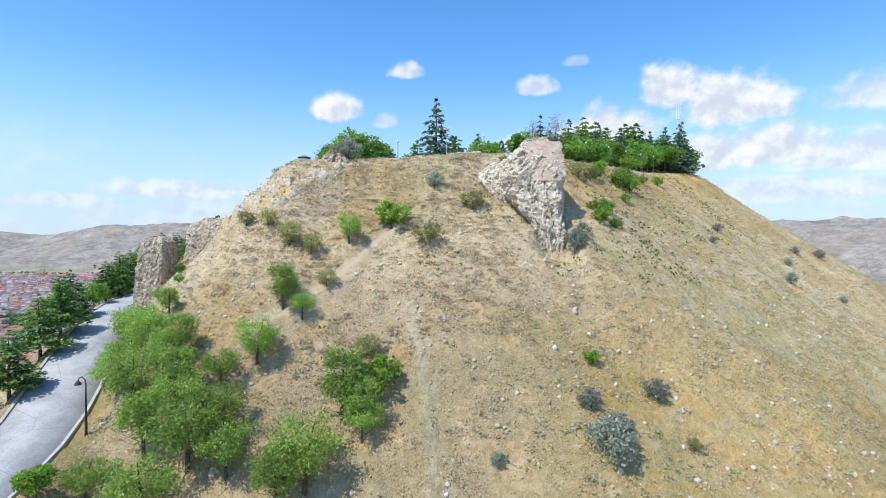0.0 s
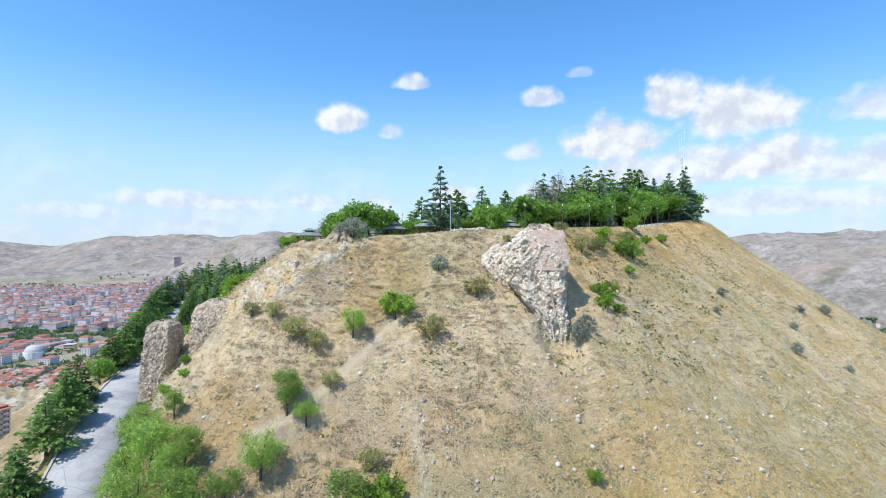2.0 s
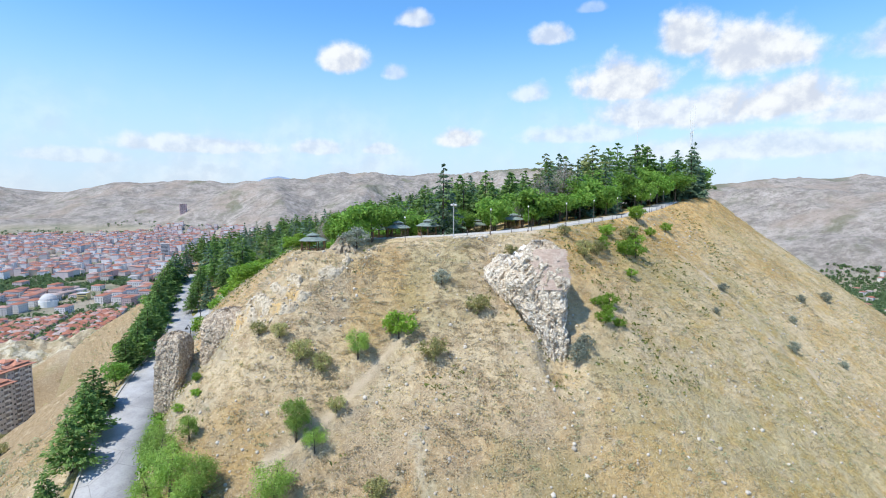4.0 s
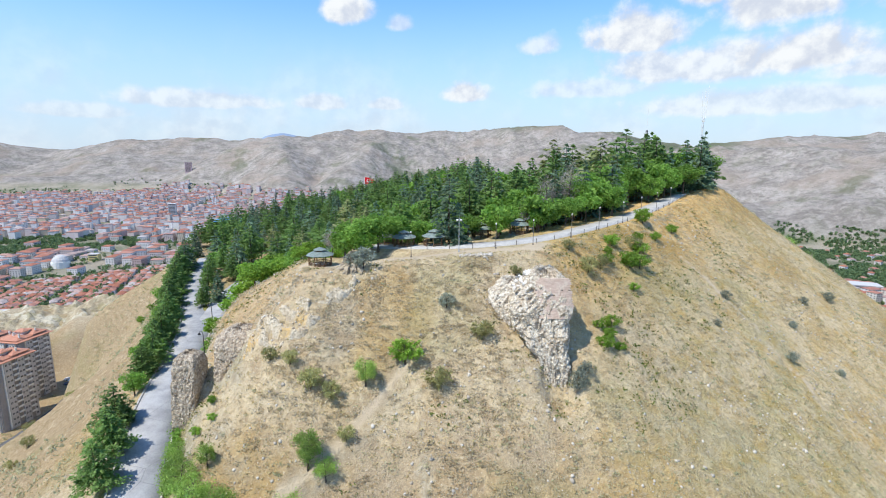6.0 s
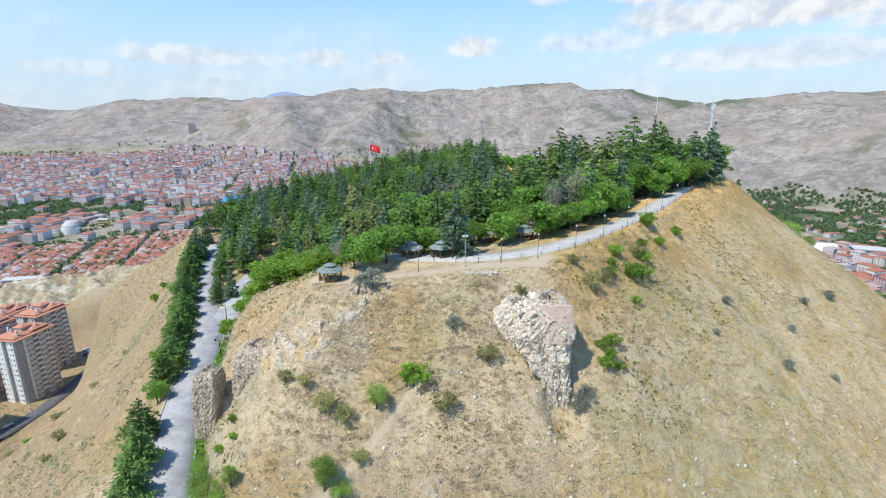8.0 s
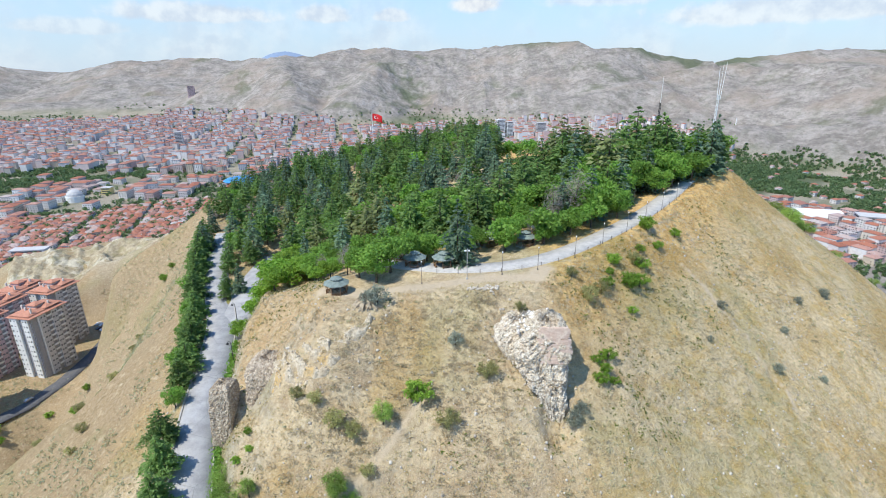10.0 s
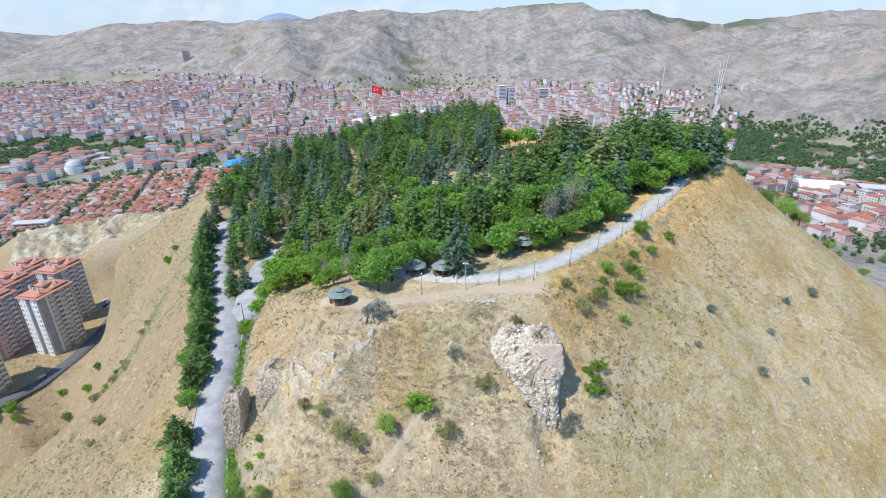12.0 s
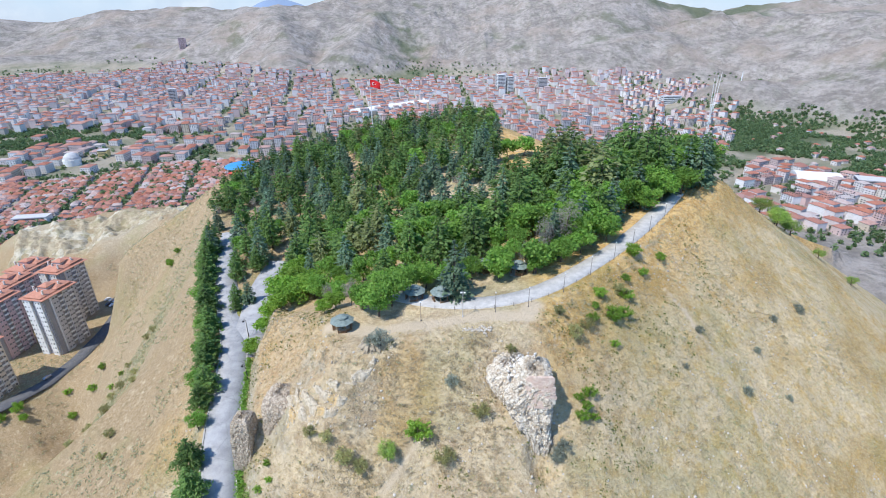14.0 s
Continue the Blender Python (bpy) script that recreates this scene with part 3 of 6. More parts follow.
def concrete(N, pos, bsdf):
    n1, n2 = N.noise(pos, 0.35, 5, 0.6), N.noise(pos, 5.0, 5, 0.7)
    col = N.mix(N.smooth(N.math("ADD", N.math("MULTIPLY", n1, 0.6), N.math("MULTIPLY", n2, 0.4)), 0.35, 0.65), (0.27, 0.27, 0.28), (0.42, 0.42, 0.43))
    crack = N.add("ShaderNodeTexVoronoi", feature="DISTANCE_TO_EDGE", Scale=0.16)
    warp = N.vec("ADD", pos, N.vec("MULTIPLY", N.add("ShaderNodeTexNoise", Scale=0.35, Detail=5.0).outputs["Color"], (7.0, 3.0, 0)))
    N.link(warp, crack.inputs["Vector"])
    col = N.mix(N.smooth(crack.outputs["Distance"], 0.0, 0.008, 0.55, 0.0), col, (0.10, 0.10, 0.10))
    N.put(bsdf.inputs["Base Color"], col)
    bsdf.inputs["Roughness"].default_value = 0.9
    bump(N, bsdf, n2, 0.4, 0.02)


CONCRETE = material("road_concrete", concrete)
ribbon("road", ROAD, ROAD_W, 0.0, CONCRETE, "pale grey cracked concrete approach road beside the hill", "road")
LANE_STONE = plain("lane_paving", (0.36, 0.345, 0.325), (0.55, 0.525, 0.49), 0.9, 0.9, relief=0.03)
ribbon("lane", LANE, LANE_W, 0.0, LANE_STONE, "pale grey paved walk along the hilltop", "path")
ribbon("forecourt", FORK, FORK_W, 0.01, CONCRETE, "pale paved forecourt beside the road", "pavement")
# ---- plants ----
def rand_rot(rng, n):
    q = rng.normal(size=(n, 4))
    q /= np.linalg.norm(q, axis=1)[:, None]
    w, x, y, z = q.T
    return np.stack([np.stack([1 - 2 * (y * y + z * z), 2 * (x * y - w * z), 2 * (x * z + w * y)], -1),
                     np.stack([2 * (x * y + w * z), 1 - 2 * (x * x + z * z), 2 * (y * z - w * x)], -1),
                     np.stack([2 * (x * z - w * y), 2 * (y * z + w * x), 1 - 2 * (x * x + y * y)], -1)], 1)


def sprays(rng, at, size, slim=0.5, flat=0.0, out=None):
    """One bent two-triangle leaf spray at each place. out: direction in which each points."""
    n = len(at)
    s = size * rng.uniform(0.6, 1.4, n)
    base = np.array([[-0.5, 0, 0], [0, -slim * 0.5, 0.1], [0.6, 0, -0.05], [0, slim * 0.5, 0.1]])
    if out is None:
        R = rand_rot(rng, n)
        pts = np.einsum("nij,kj->nki", R, base)
    else:
        d = out + rng.normal(scale=0.35, size=(n, 3))
        d /= np.linalg.norm(d, axis=1)[:, None]
        up = rng.normal(scale=0.5, size=(n, 3)) + (0, 0, 1)
        b = np.cross(up, d)
        b /= np.linalg.norm(b, axis=1)[:, None]
        c = np.cross(d, b)
        pts = base[None, :, 0:1] * d[:, None] + base[None, :, 1:2] * b[:, None] + base[None, :, 2:3] * c[:, None]
    v = at[:, None, :] + pts * s[:, None, None]
    f = np.arange(4 * n).reshape(n, 4)
    return v.reshape(-1, 3), f


def tube(points, radii, sides=6):
    """A tapered limb along points."""
    v, f = [], []
    for i, (p, r) in enumerate(zip(points, radii)):
        for k in range(sides):
            a = 2 * math.pi * k / sides
            v.append((p[0] + r * math.cos(a), p[1] + r * math.sin(a), p[2]))
        if i:
            for k in range(sides):
                a, b = (i - 1) * sides + k, (i - 1) * sides + (k + 1) % sides
                f.append((a, b, b + sides, a + sides))
    f.append(tuple(range(len(v) - sides, len(v))))
    return v, f


def joined(pieces):
    v, f, n = [], [], 0
    for pv, pf in pieces:
        v += [tuple(p) for p in pv]
        f += [tuple(int(i) + n for i in face) for face in pf]
        n = len(v)
    return v, f


def limbs(rng, high, thick, crown_from, spread, count, lean=0.05):
    """Trunk with limbs."""
    bend = rng.normal(scale=lean * high, size=2)
    axis = [(bend[0] * t * t, bend[1] * t * t, high * t) for t in (-0.06, 0.15, 0.35, 0.6, 0.85, 1.0)]
    pieces = [tube(axis, [thick * k for k in (1.4, 1.0, 0.85, 0.6, 0.35, 0.08)], 7)]
    for i in range(count):
        t = crown_from + (0.92 - crown_from) * (i + 0.5) / count
        a = i * 2.4 + rng.uniform(-0.4, 0.4)
        L = spread * (1.05 - 0.7 * t) * rng.uniform(0.7, 1.1)
        x0, y0 = bend[0] * t * t, bend[1] * t * t
        pts = [(x0, y0, high * t), (x0 + 0.5 * L * math.cos(a), y0 + 0.5 * L * math.sin(a), high * t + 0.18 * L), (x0 + L * math.cos(a), y0 + L * math.sin(a), high * t + 0.42 * L)]
        pieces.append(tube(pts, [thick * 0.32, thick * 0.2, thick * 0.05], 5))
    return joined(pieces)


def conifer_crown(seed, high, wide, start, n, size, tiers, droop=0.15, ragged=0.25, taper=0.85):
    """Tiers of drooping boughs, each a fan of needle sprays."""
    rng = np.random.default_rng(seed)
    at, out = [], []
    total = 0
    bough = []
    for i in range(tiers):
        t = i / (tiers - 1)
        z = high * (start + (0.98 - start) * t)
        r = wide * (1 - t) ** taper + 0.12
        k = max(3, int(9 * (1 - t) + 3))
        for j in range(k):
            a = 2 * math.pi * (j + rng.uniform(-0.35, 0.35)) / k + i * 1.3
            L = r * (1 + rng.uniform(-ragged, ragged))
            bough.append((z + rng.uniform(-0.2, 0.2), a, L))
            total += L
    for z, a, L in bough:
        m = max(3, int(n * L / total))
        u = rng.uniform(0.12, 1.0, m) ** 0.7
        spread = 0.30 * L * (1 - 0.5 * u)
        lat = rng.normal(scale=1, size=m) * spread * 0.6
        x = u * L * math.cos(a) - lat * math.sin(a)
        y = u * L * math.sin(a) + lat * math.cos(a)
        zz = z - droop * L * u**2 + rng.normal(scale=0.10, size=m) * (0.5 + L * 0.3)
        at.append(np.stack([x, y, zz], 1))
        out.append(np.stack([np.full(m, math.cos(a)), np.full(m, math.sin(a)), np.full(m, -0.15)], 1))
    at, out = np.concatenate(at), np.concatenate(out)
    return sprays(rng, at, size, 0.55, out=out)


def broad_crown(seed, centre_z, wide, tall, n, size, lumps=14, hollow=0.45, slim=0.7):
    """A crown of leaf lumps with gaps and an uneven outline."""
    rng = np.random.default_rng(seed)
    c = []
    for i in range(lumps):
        d = rng.normal(size=3)
        d /= np.linalg.norm(d)
        k = rng.uniform(0.45, 0.85)
        c.append((d[0] * wide * k, d[1] * wide * k, centre_z + d[2] * tall * k * 0.9))
    c = np.array(c)
    own = rng.integers(0, lumps, n)
    d = rng.normal(size=(n, 3))
    d /= np.linalg.norm(d, axis=1)[:, None]
    rad = rng.uniform(hollow, 1.0, n)[:, None] * np.array([wide, wide, tall]) * rng.uniform(0.30, 0.52, lumps)[own][:, None]
    at = c[own] + d * rad
    return sprays(rng, at, size, slim)


TREES = {}


def tree_kind(key, name, label, trunk, crown, leaf_mat):
    """The meshes of one kind of tree."""
    tm = mesh_of("trunk", trunk[0], trunk[1], BARK)
    cm = mesh_of("crown", crown[0], crown[1], leaf_mat)
    TREES[key] = (name, label, tm, cm)


def plant(key, x, y, scale=1.0, turn=0.0, group="", label="", z=None, squash=1.0, girth=1.0):
    name, lab, tm, cm = TREES[key]
    ob = new(name)
    zz = ground_z(x, y) if z is None else z
    ob.matrix_basis = pose(x, y, zz - 0.05, 0, 0, turn) @ Matrix.Diagonal((scale * girth, scale * girth, scale * squash, 1))
    tagged(ob, label or lab, "shrub" if "shrub" in name else "tree", group)
    part("trunk", tm, None, ob)
    part("crown", cm, None, ob)
    return ob


R0 = np.random.default_rng(11)
for i in range(4):
    tree_kind(f"pine{i}", "pine_tree", "dark green pine tree in the hilltop grove", limbs(R0, 10.4, 0.19, 0.25, 1.8, 10, 0.01),
              conifer_crown(20 + i, 11, (3.4, 2.9, 3.7, 3.1)[i], 0.22, 1150, 0.78, (12, 14, 11, 13)[i], 0.0, 0.42, 0.6), PINE)
tree_kind("tawny0", "pine_tree", "yellowish green thinning pine tree in the grove", limbs(R0, 10.4, 0.19, 0.25, 1.8, 12, 0.01),
          conifer_crown(33, 11, 3.0, 0.24, 800, 0.9, 12, 0.0, 0.42, 0.6), TAWNY)
for i in range(2):
    tree_kind(f"cedar{i}", "cedar_tree", "blue-green cedar tree with drooping tiers", limbs(R0, 10.4, 0.17, 0.2, 1.6, 10, 0.01),
              conifer_crown(40 + i, 11, (3.1, 2.5)[i], 0.08, 1200, 0.72, 13, 0.22, 0.25), BLUE)
for i in range(3):
    tree_kind(f"broad{i}", "broadleaf_tree", "leafy green broadleaf tree on the hilltop", limbs(R0, 5.4, 0.16, 0.3, 2.4, 9),
              broad_crown(60 + i, 4.6, (3.0, 3.3, 2.6)[i], (2.8, 2.6, 3.2)[i], 1350, 0.62, 16), LEAF)
tree_kind("lime0", "young_tree", "bright yellow-green young tree beside the path", limbs(R0, 3.6, 0.10, 0.25, 1.5, 8),
          broad_crown(70, 2.6, 1.9, 1.9, 2000, 0.30, 18), LIME)
for i in range(3):
    tree_kind(f"almond{i}", "almond_tree", "grey-green wild almond tree on the dry slope", limbs(R0, 3.9, 0.11, 0.10, 2.4, 16, 0.08),
              broad_crown(80 + i, 2.7, (2.0, 1.7, 2.2)[i], (1.8, 2.0, 1.6)[i], 4200, 0.17, 34, 0.15, 0.45), ALMOND)
for i in range(3):
    tree_kind(f"elm{i}", "broadleaf_tree", "leafy green broadleaf tree on the hilltop edge", limbs(R0, 5.4, 0.16, 0.3, 2.4, 10),
              broad_crown(160 + i, 4.6, (3.0, 3.3, 2.6)[i], (2.8, 2.6, 3.2)[i], 3000, 0.36, 22), LEAF)
for i in range(2):
    tree_kind(f"rowpine{i}", "pine_tree", "green pine in the row along the road", limbs(R0, 10.4, 0.19, 0.25, 1.8, 12, 0.01),
              conifer_crown(120 + i, 11, (3.4, 2.9)[i], 0.2, 3000, 0.50, (15, 17)[i], 0.02, 0.4, 0.7), PINE)
tree_kind("bare0", "dry_tree", "half-dry twiggy grey tree", limbs(R0, 5.5, 0.09, 0.2, 1.9, 16, 0.05),
          broad_crown(90, 3.6, 1.6, 2.4, 1100, 0.5, 16, 0.2, 0.07), TWIG)
tree_kind("olive0", "dry_shrub", "sparse olive-brown shrub on the dry slope", limbs(R0, 1.3, 0.04, 0.05, 1.0, 9, 0.1),
          broad_crown(95, 0.8, 0.95, 0.7, 1000, 0.12, 20, 0.15), OLIVE)
tree_kind("green0", "green_shrub", "rounded leafy green shrub on the slope", limbs(R0, 1.4, 0.05, 0.05, 1.0, 9, 0.1),
          broad_crown(97, 0.95, 1.0, 0.85, 1400, 0.14, 20, 0.2), LIME)
tree_kind("silver0", "silver_shrub", "silvery grey-green shrub on dry soil", limbs(R0, 1.2, 0.05, 0.05, 1.0, 9, 0.1),
          broad_crown(98, 0.75, 1.0, 0.75, 1300, 0.12, 20, 0.2), SILVER)
TALL = {"pine": 11.0, "cedar": 11.0, "broad": 7.4, "elm": 7.4, "rowpine": 11.0, "lime": 4.5, "almond": 4.5, "bare": 6.0, "olive": 1.5, "green": 1.8, "silver": 1.5}

# ---- grove ----
GROVE = [(-84, 146), (-66, 138), (-52, 138), (-49, 124), (-37, 108), (-24, 93), (-12, 101), (2, 93), (14, 95), (24, 105), (36, 119), (44, 131), (58, 143), (72, 151), (86, 175), (84, 215), (62, 255), (5, 288), (-60, 282), (-98, 264), (-104, 240), (-109, 222), (-100, 190), (-88, 160)]


def in_poly(poly, x, y):
    hit = False
    for (ax, ay), (bx, by) in zip(poly, poly[1:] + poly[:1]):
        if (ay > y) != (by > y) and x < (bx - ax) * (y - ay) / (by - ay) + ax:
            hit = not hit
    return hit


def off(line, x, y):
    return float(along(line, np.array([x]), np.array([y]))[0][0])


random.seed(5)
spots = []
tries = 0
while len(spots) < 680 and tries < 30000:
    tries += 1
    x, y = random.uniform(-122, 88), random.uniform(90, 290)
    gap = 4.9 if y < 150 else 6.0
    if not in_poly(GROVE, x, y) or any((x - a) ** 2 + (y - b) ** 2 < gap**2 for a, b in spots):
        continue
    if (x - 25) ** 2 / 150 + (y - 180) ** 2 / 120 < 1 or (x > 0.055 * y - 2 * math.sin(y / 7) and y > 192) or off(FORK, x, y) < 5.2 or off(LANE, x, y) < 3.6 or off(ROAD, x, y) < 4.2:
        continue
    if any((x - a) ** 2 + (y - b) ** 2 < 3.6**2 for a, b in ((-8.8, 88), (-3.6, 87.5), (-12, 93.5), (5.1, 101), (12.2, 98), (16, 102.5))):
        continue
    spots.append((x, y))
    edge = y < 106 + 0.45 * abs(x) if x < 30 else y < x + 92
    bluish = vnoise(np.array([x / 25.0]), np.array([y / 25.0]), 4)[0]
    if edge:
        key = random.choice(["elm0", "elm1", "elm2", "broad1", "pine0", "cedar1", "elm1", "lime0"])
    elif bluish > 0.62:
        key = random.choice(["cedar0", "cedar1", "cedar1", "pine1", "pine2", "bare0"])
    else:
        key = random.choice(["pine0", "pine1", "pine2", "pine3", "pine0", "pine3", "cedar0", "broad0", "broad2", "broad1", "tawny0"])
    tall = random.uniform(0.80, 1.22) * (0.82 if edge else 1.0) * (1.4 if x > 26 and y < 165 else 1.0)
    plant(key, x, y, tall, random.uniform(0, 360), "grove trees", squash=random.uniform(0.88, 1.1), girth=random.uniform(0.92, 1.28))


def plants(kind, rows, group, label="", variants=1, girth=1.0):
    for i, (x, y, h) in enumerate(rows):
        random.seed(int(x * 31 + y * 7) & 1023)
        s = h / TALL[kind]
        plant(f"{kind}{i % variants}", x, y, s, random.uniform(0, 360), group, label, girth=girth)


# single trees that stand out on the hilltop edge
plants("cedar", [(-1.2, 88.5, 12.5), (-58.5, 118.5, 8.0), (63, 143, 14.0), (69.5, 146.5, 15.5), (67, 143, 14.5), (57, 139, 12.5), (28, 112, 12.5), (20.5, 106, 12.5), (46, 131, 13), (36, 119, 13)], "hilltop edge trees", "", 2)
plants("elm", [(-15.8, 84.2, 8.0), (-13.5, 86.5, 7.2), (-19.5, 87, 6.5), (-11, 92.5, 6), (60.5, 137.5, 8.5), (54, 133.5, 9), (34, 111, 7), (27, 105.5, 6.5), (48, 128, 7), (17.5, 99.5, 6.0), (22, 101.5, 6)], "hilltop edge trees", "", 3, 1.25)
plants("lime", [(-48.2, 96, 4.6), (-46.5, 101, 5.5), (-46.8, 106.5, 6.0), (-46.6, 112, 6.5), (-46.2, 118, 6.8), (-45.5, 124, 6.8), (-43, 103.5, 6.0), (-42.4, 109, 6.5), (-41.5, 115, 6.8), (-39.5, 106, 6), (-38, 112, 6.4), (-36, 107, 5.6), (-27.2, 86.4, 3.2), (-25.6, 89, 4.0)], "hilltop edge shrubs", "bright yellow-green leafy tree beside the forecourt", 1, 1.35)
plants("bare", [(-22.5, 90, 6.5), (-29, 95.5, 6), (25, 108, 8.5), (23.3, 107, 13), (18.5, 103.5, 11), (14, 99, 7)], "hilltop edge trees")
plants("elm", [(24, 109, 9.5), (30, 114.5, 10), (37, 123, 10.5), (43, 128.5, 9.8), (50, 135, 10.5), (55.5, 141, 11), (61, 146, 11.5), (66, 149, 11)], "hilltop edge trees", "", 3, 1.05)
plants("pine", [(59, 143.5, 12.5), (64.5, 147.5, 13.5), (70, 150, 13), (72.5, 153, 12.5), (33, 118, 12), (47, 133, 12)], "hilltop edge trees", "dark green pine tree at the hilltop edge", 4, 1.15)
# row of trees along the valley side of the road
plants("rowpine", [(-39.6, 41, 6.0), (-40.6, 47, 6.5), (-43.7, 54.5, 7.0), (-45.3, 59.5, 7.6), (-48.6, 65.5, 7.5), (-53.3, 79.5, 7.0), (-54.1, 84, 7.5), (-57.6, 90.5, 7.6), (-59.1, 95, 8), (-61.6, 100.5, 7.6), (-63.6, 105.5, 8.5), (-66.3, 110, 7.8), (-68.6, 114.5, 9), (-70.9, 119, 8.2), (-73.1, 124, 9), (-75.6, 128.5, 9), (-77.6, 133.5, 9.5), (-80.1, 139, 9), (-82.6, 145, 9.5), (-85.1, 151.5, 9.5)], "roadside trees", "green pine in the row along the road", 2, 1.25)
plants("elm", [(-51.5, 74.2, 4.4), (-57.2, 87, 6), (-61.5, 97.8, 6.4), (-66, 107.8, 6.6), (-73, 121.5, 7), (-80, 136.5, 7)], "roadside trees", "leafy green tree in the row along the road", 3, 1.15)
plants("lime", [(-29.4, 36.2, 3.0)], "roadside trees", "young sapling with a thin stem beside the road")
# the planted island between road and forecourt, and trees in front of the hilltop huts
plants("rowpine", [(-60.5, 114.5, 5.0), (-62.3, 119, 6.0), (-67, 130.5, 7.5), (-62.5, 136, 8.5), (-69.5, 137, 8)], "forecourt trees", "dark pine on the grass island beside the forecourt", 2, 1.1)
plants("elm", [(8.3, 96.5, 5.4), (2.4, 98, 5.6), (15.6, 97.3, 4.6), (-7.5, 96, 6.2), (-3.2, 95, 5.8)], "hilltop edge trees", "", 3, 1.2)
# wild almonds and shrubs of the front slope
plants("almond", [(-11, 59, 3.9), (-16.4, 51.5, 5.0), (-14.2, 50.8, 3.2), (-17.3, 46.7, 5.0), (-8.7, 43.2, 6.6), (-7.0, 42.6, 5), (-10.7, 38.8, 6.6), (-12.5, 37.5, 5.4), (-6.7, 41.5, 4.0)], "slope almonds", "", 3)
plants("almond", [(-35.6, 58, 3.6), (-33.8, 54.5, 4.6), (-31.5, 51.5, 5.2), (-28.5, 48.2, 5.6), (-24.7, 47.3, 4.8), (-30, 46.2, 4.8), (-26.9, 43.5, 6.0), (-23.3, 43.7, 5.6), (-19.9, 44.9, 4.0), (-20, 39.2, 6.6), (-24, 40.2, 6.0), (-27.3, 38.2, 4.0), (-16.8, 38.8, 5.0), (-28.7, 52.7, 3.2), (-31.2, 49, 4.4), (-22, 41.8, 5.2), (-25.8, 46.2, 4.6), (-21.8, 36.2, 6), (-18.2, 41.5, 4.6)], "roadside thicket", "green wild almond in the thicket beside the road", 3)
plants("green", [(-6.3, 61.7, 3.9), (-5.5, 44.9, 3.8), (13.7, 46.2, 1.5), (30.3, 86.4, 3.6), (32.5, 88, 3), (38.5, 104.7, 3.6), (20.9, 66.2, 2.2), (21.8, 68, 2.0), (22.6, 70.2, 2.4), (20.6, 69, 1.6), (23, 67, 1.6), (28, 90, 2.6), (34, 92.5, 2.8), (25.5, 84, 2.2)], "slope shrubs")
plants("green", [(-32.5, 57.5, 1.4), (-31.5, 60.3, 1.3), (-37, 61.3, 1.5), (-30.5, 58, 1.2), (40, 101, 2.2), (46, 108, 2.4), (35, 97, 2), (29.5, 81.5, 1.8), (26.5, 87, 1.6)], "slope shrubs")
plants("olive", [(-17.8, 58.2, 3.0), (-15.1, 57.6, 2.5), (-1.8, 58.8, 3.0), (-7.2, 47.7, 2.5), (32.9, 92.9, 2.8), (21.2, 79, 3.0), (20.3, 40.4, 1.2), (3.8, 64.4, 2.8), (-86.7, 91, 2.6), (-85.1, 85.1, 2.0), (-98, 104, 3), (-104, 96, 2.2), (-94, 112, 2.4), (24, 82, 2.6), (18.6, 82, 2.0), (9, 73, 1.6), (-21, 60.5, 2.2), (-24, 61.5, 2), (-12.5, 54, 2)], "slope shrubs")
plants("silver", [(13, 38.3, 3.2), (14, 39.4, 2.4), (12.3, 41.8, 1.8), (18.9, 44, 1.9), (16.2, 60.8, 2.4), (17.0, 61.6, 2.0), (51.1, 93.7, 1.7), (58.9, 85.1, 1.9), (84, 112.3, 2.2), (4.2, 37.3, 1.1), (-1.1, 68.1, 2.2), (-13.6, 72.8, 3.2), (-15.2, 72.6, 2.4), (66, 96, 1.5), (70, 88, 1.4), (45, 84, 1.2), (74, 106, 1.6)], "slope shrubs")

# ---- clipped strip beside the road, as low hedge pieces ----
rh = np.random.default_rng(8)
hedge_at = []
for i in range(3200):
    t = rh.uniform(0, 1)
    y = 54 + 40 * t
    seg = np.interp(y, [p[1] for p in ROAD], [p[0] for p in ROAD])
    hedge_at.append((seg + 3.9 + rh.normal(scale=0.42), y, 0))
hedge_at = np.array(hedge_at)
hedge_at[:, 2] = height(hedge_at[:, 0], hedge_at[:, 1]) + rh.uniform(0.05, 1.0, len(hedge_at))
v, f = sprays(rh, hedge_at, 0.4, 0.7)
tagged(new("hedge", mesh_of("hedge", v, f, LEAF)), "low dark green hedge strip beside the road", "hedge", kind="stuff")


# ---- dry scrub and stones ----
def scatter(seed, n, x0, x1, y0, y1, keep):
    rng = np.random.default_rng(seed)
    x, y = rng.uniform(x0, x1, n), rng.uniform(y0, y1, n)
    d = hill(x, y)[1]
    ok = keep(x, y, d) & (along(ROAD, x, y)[0] > 4.2) & (along(LANE, x, y)[0] > 3.2) & (along(TRAIL_A, x, y)[0] > 0.9) & (along(TRAIL_B, x, y)[0] > 0.8) & (along(TRAIL_C, x, y)[0] > 1.6) & (along(FORK, x, y)[0] > 4.6)
    x, y = x[ok], y[ok]
    return rng, np.stack([x, y, height(x, y)], 1)


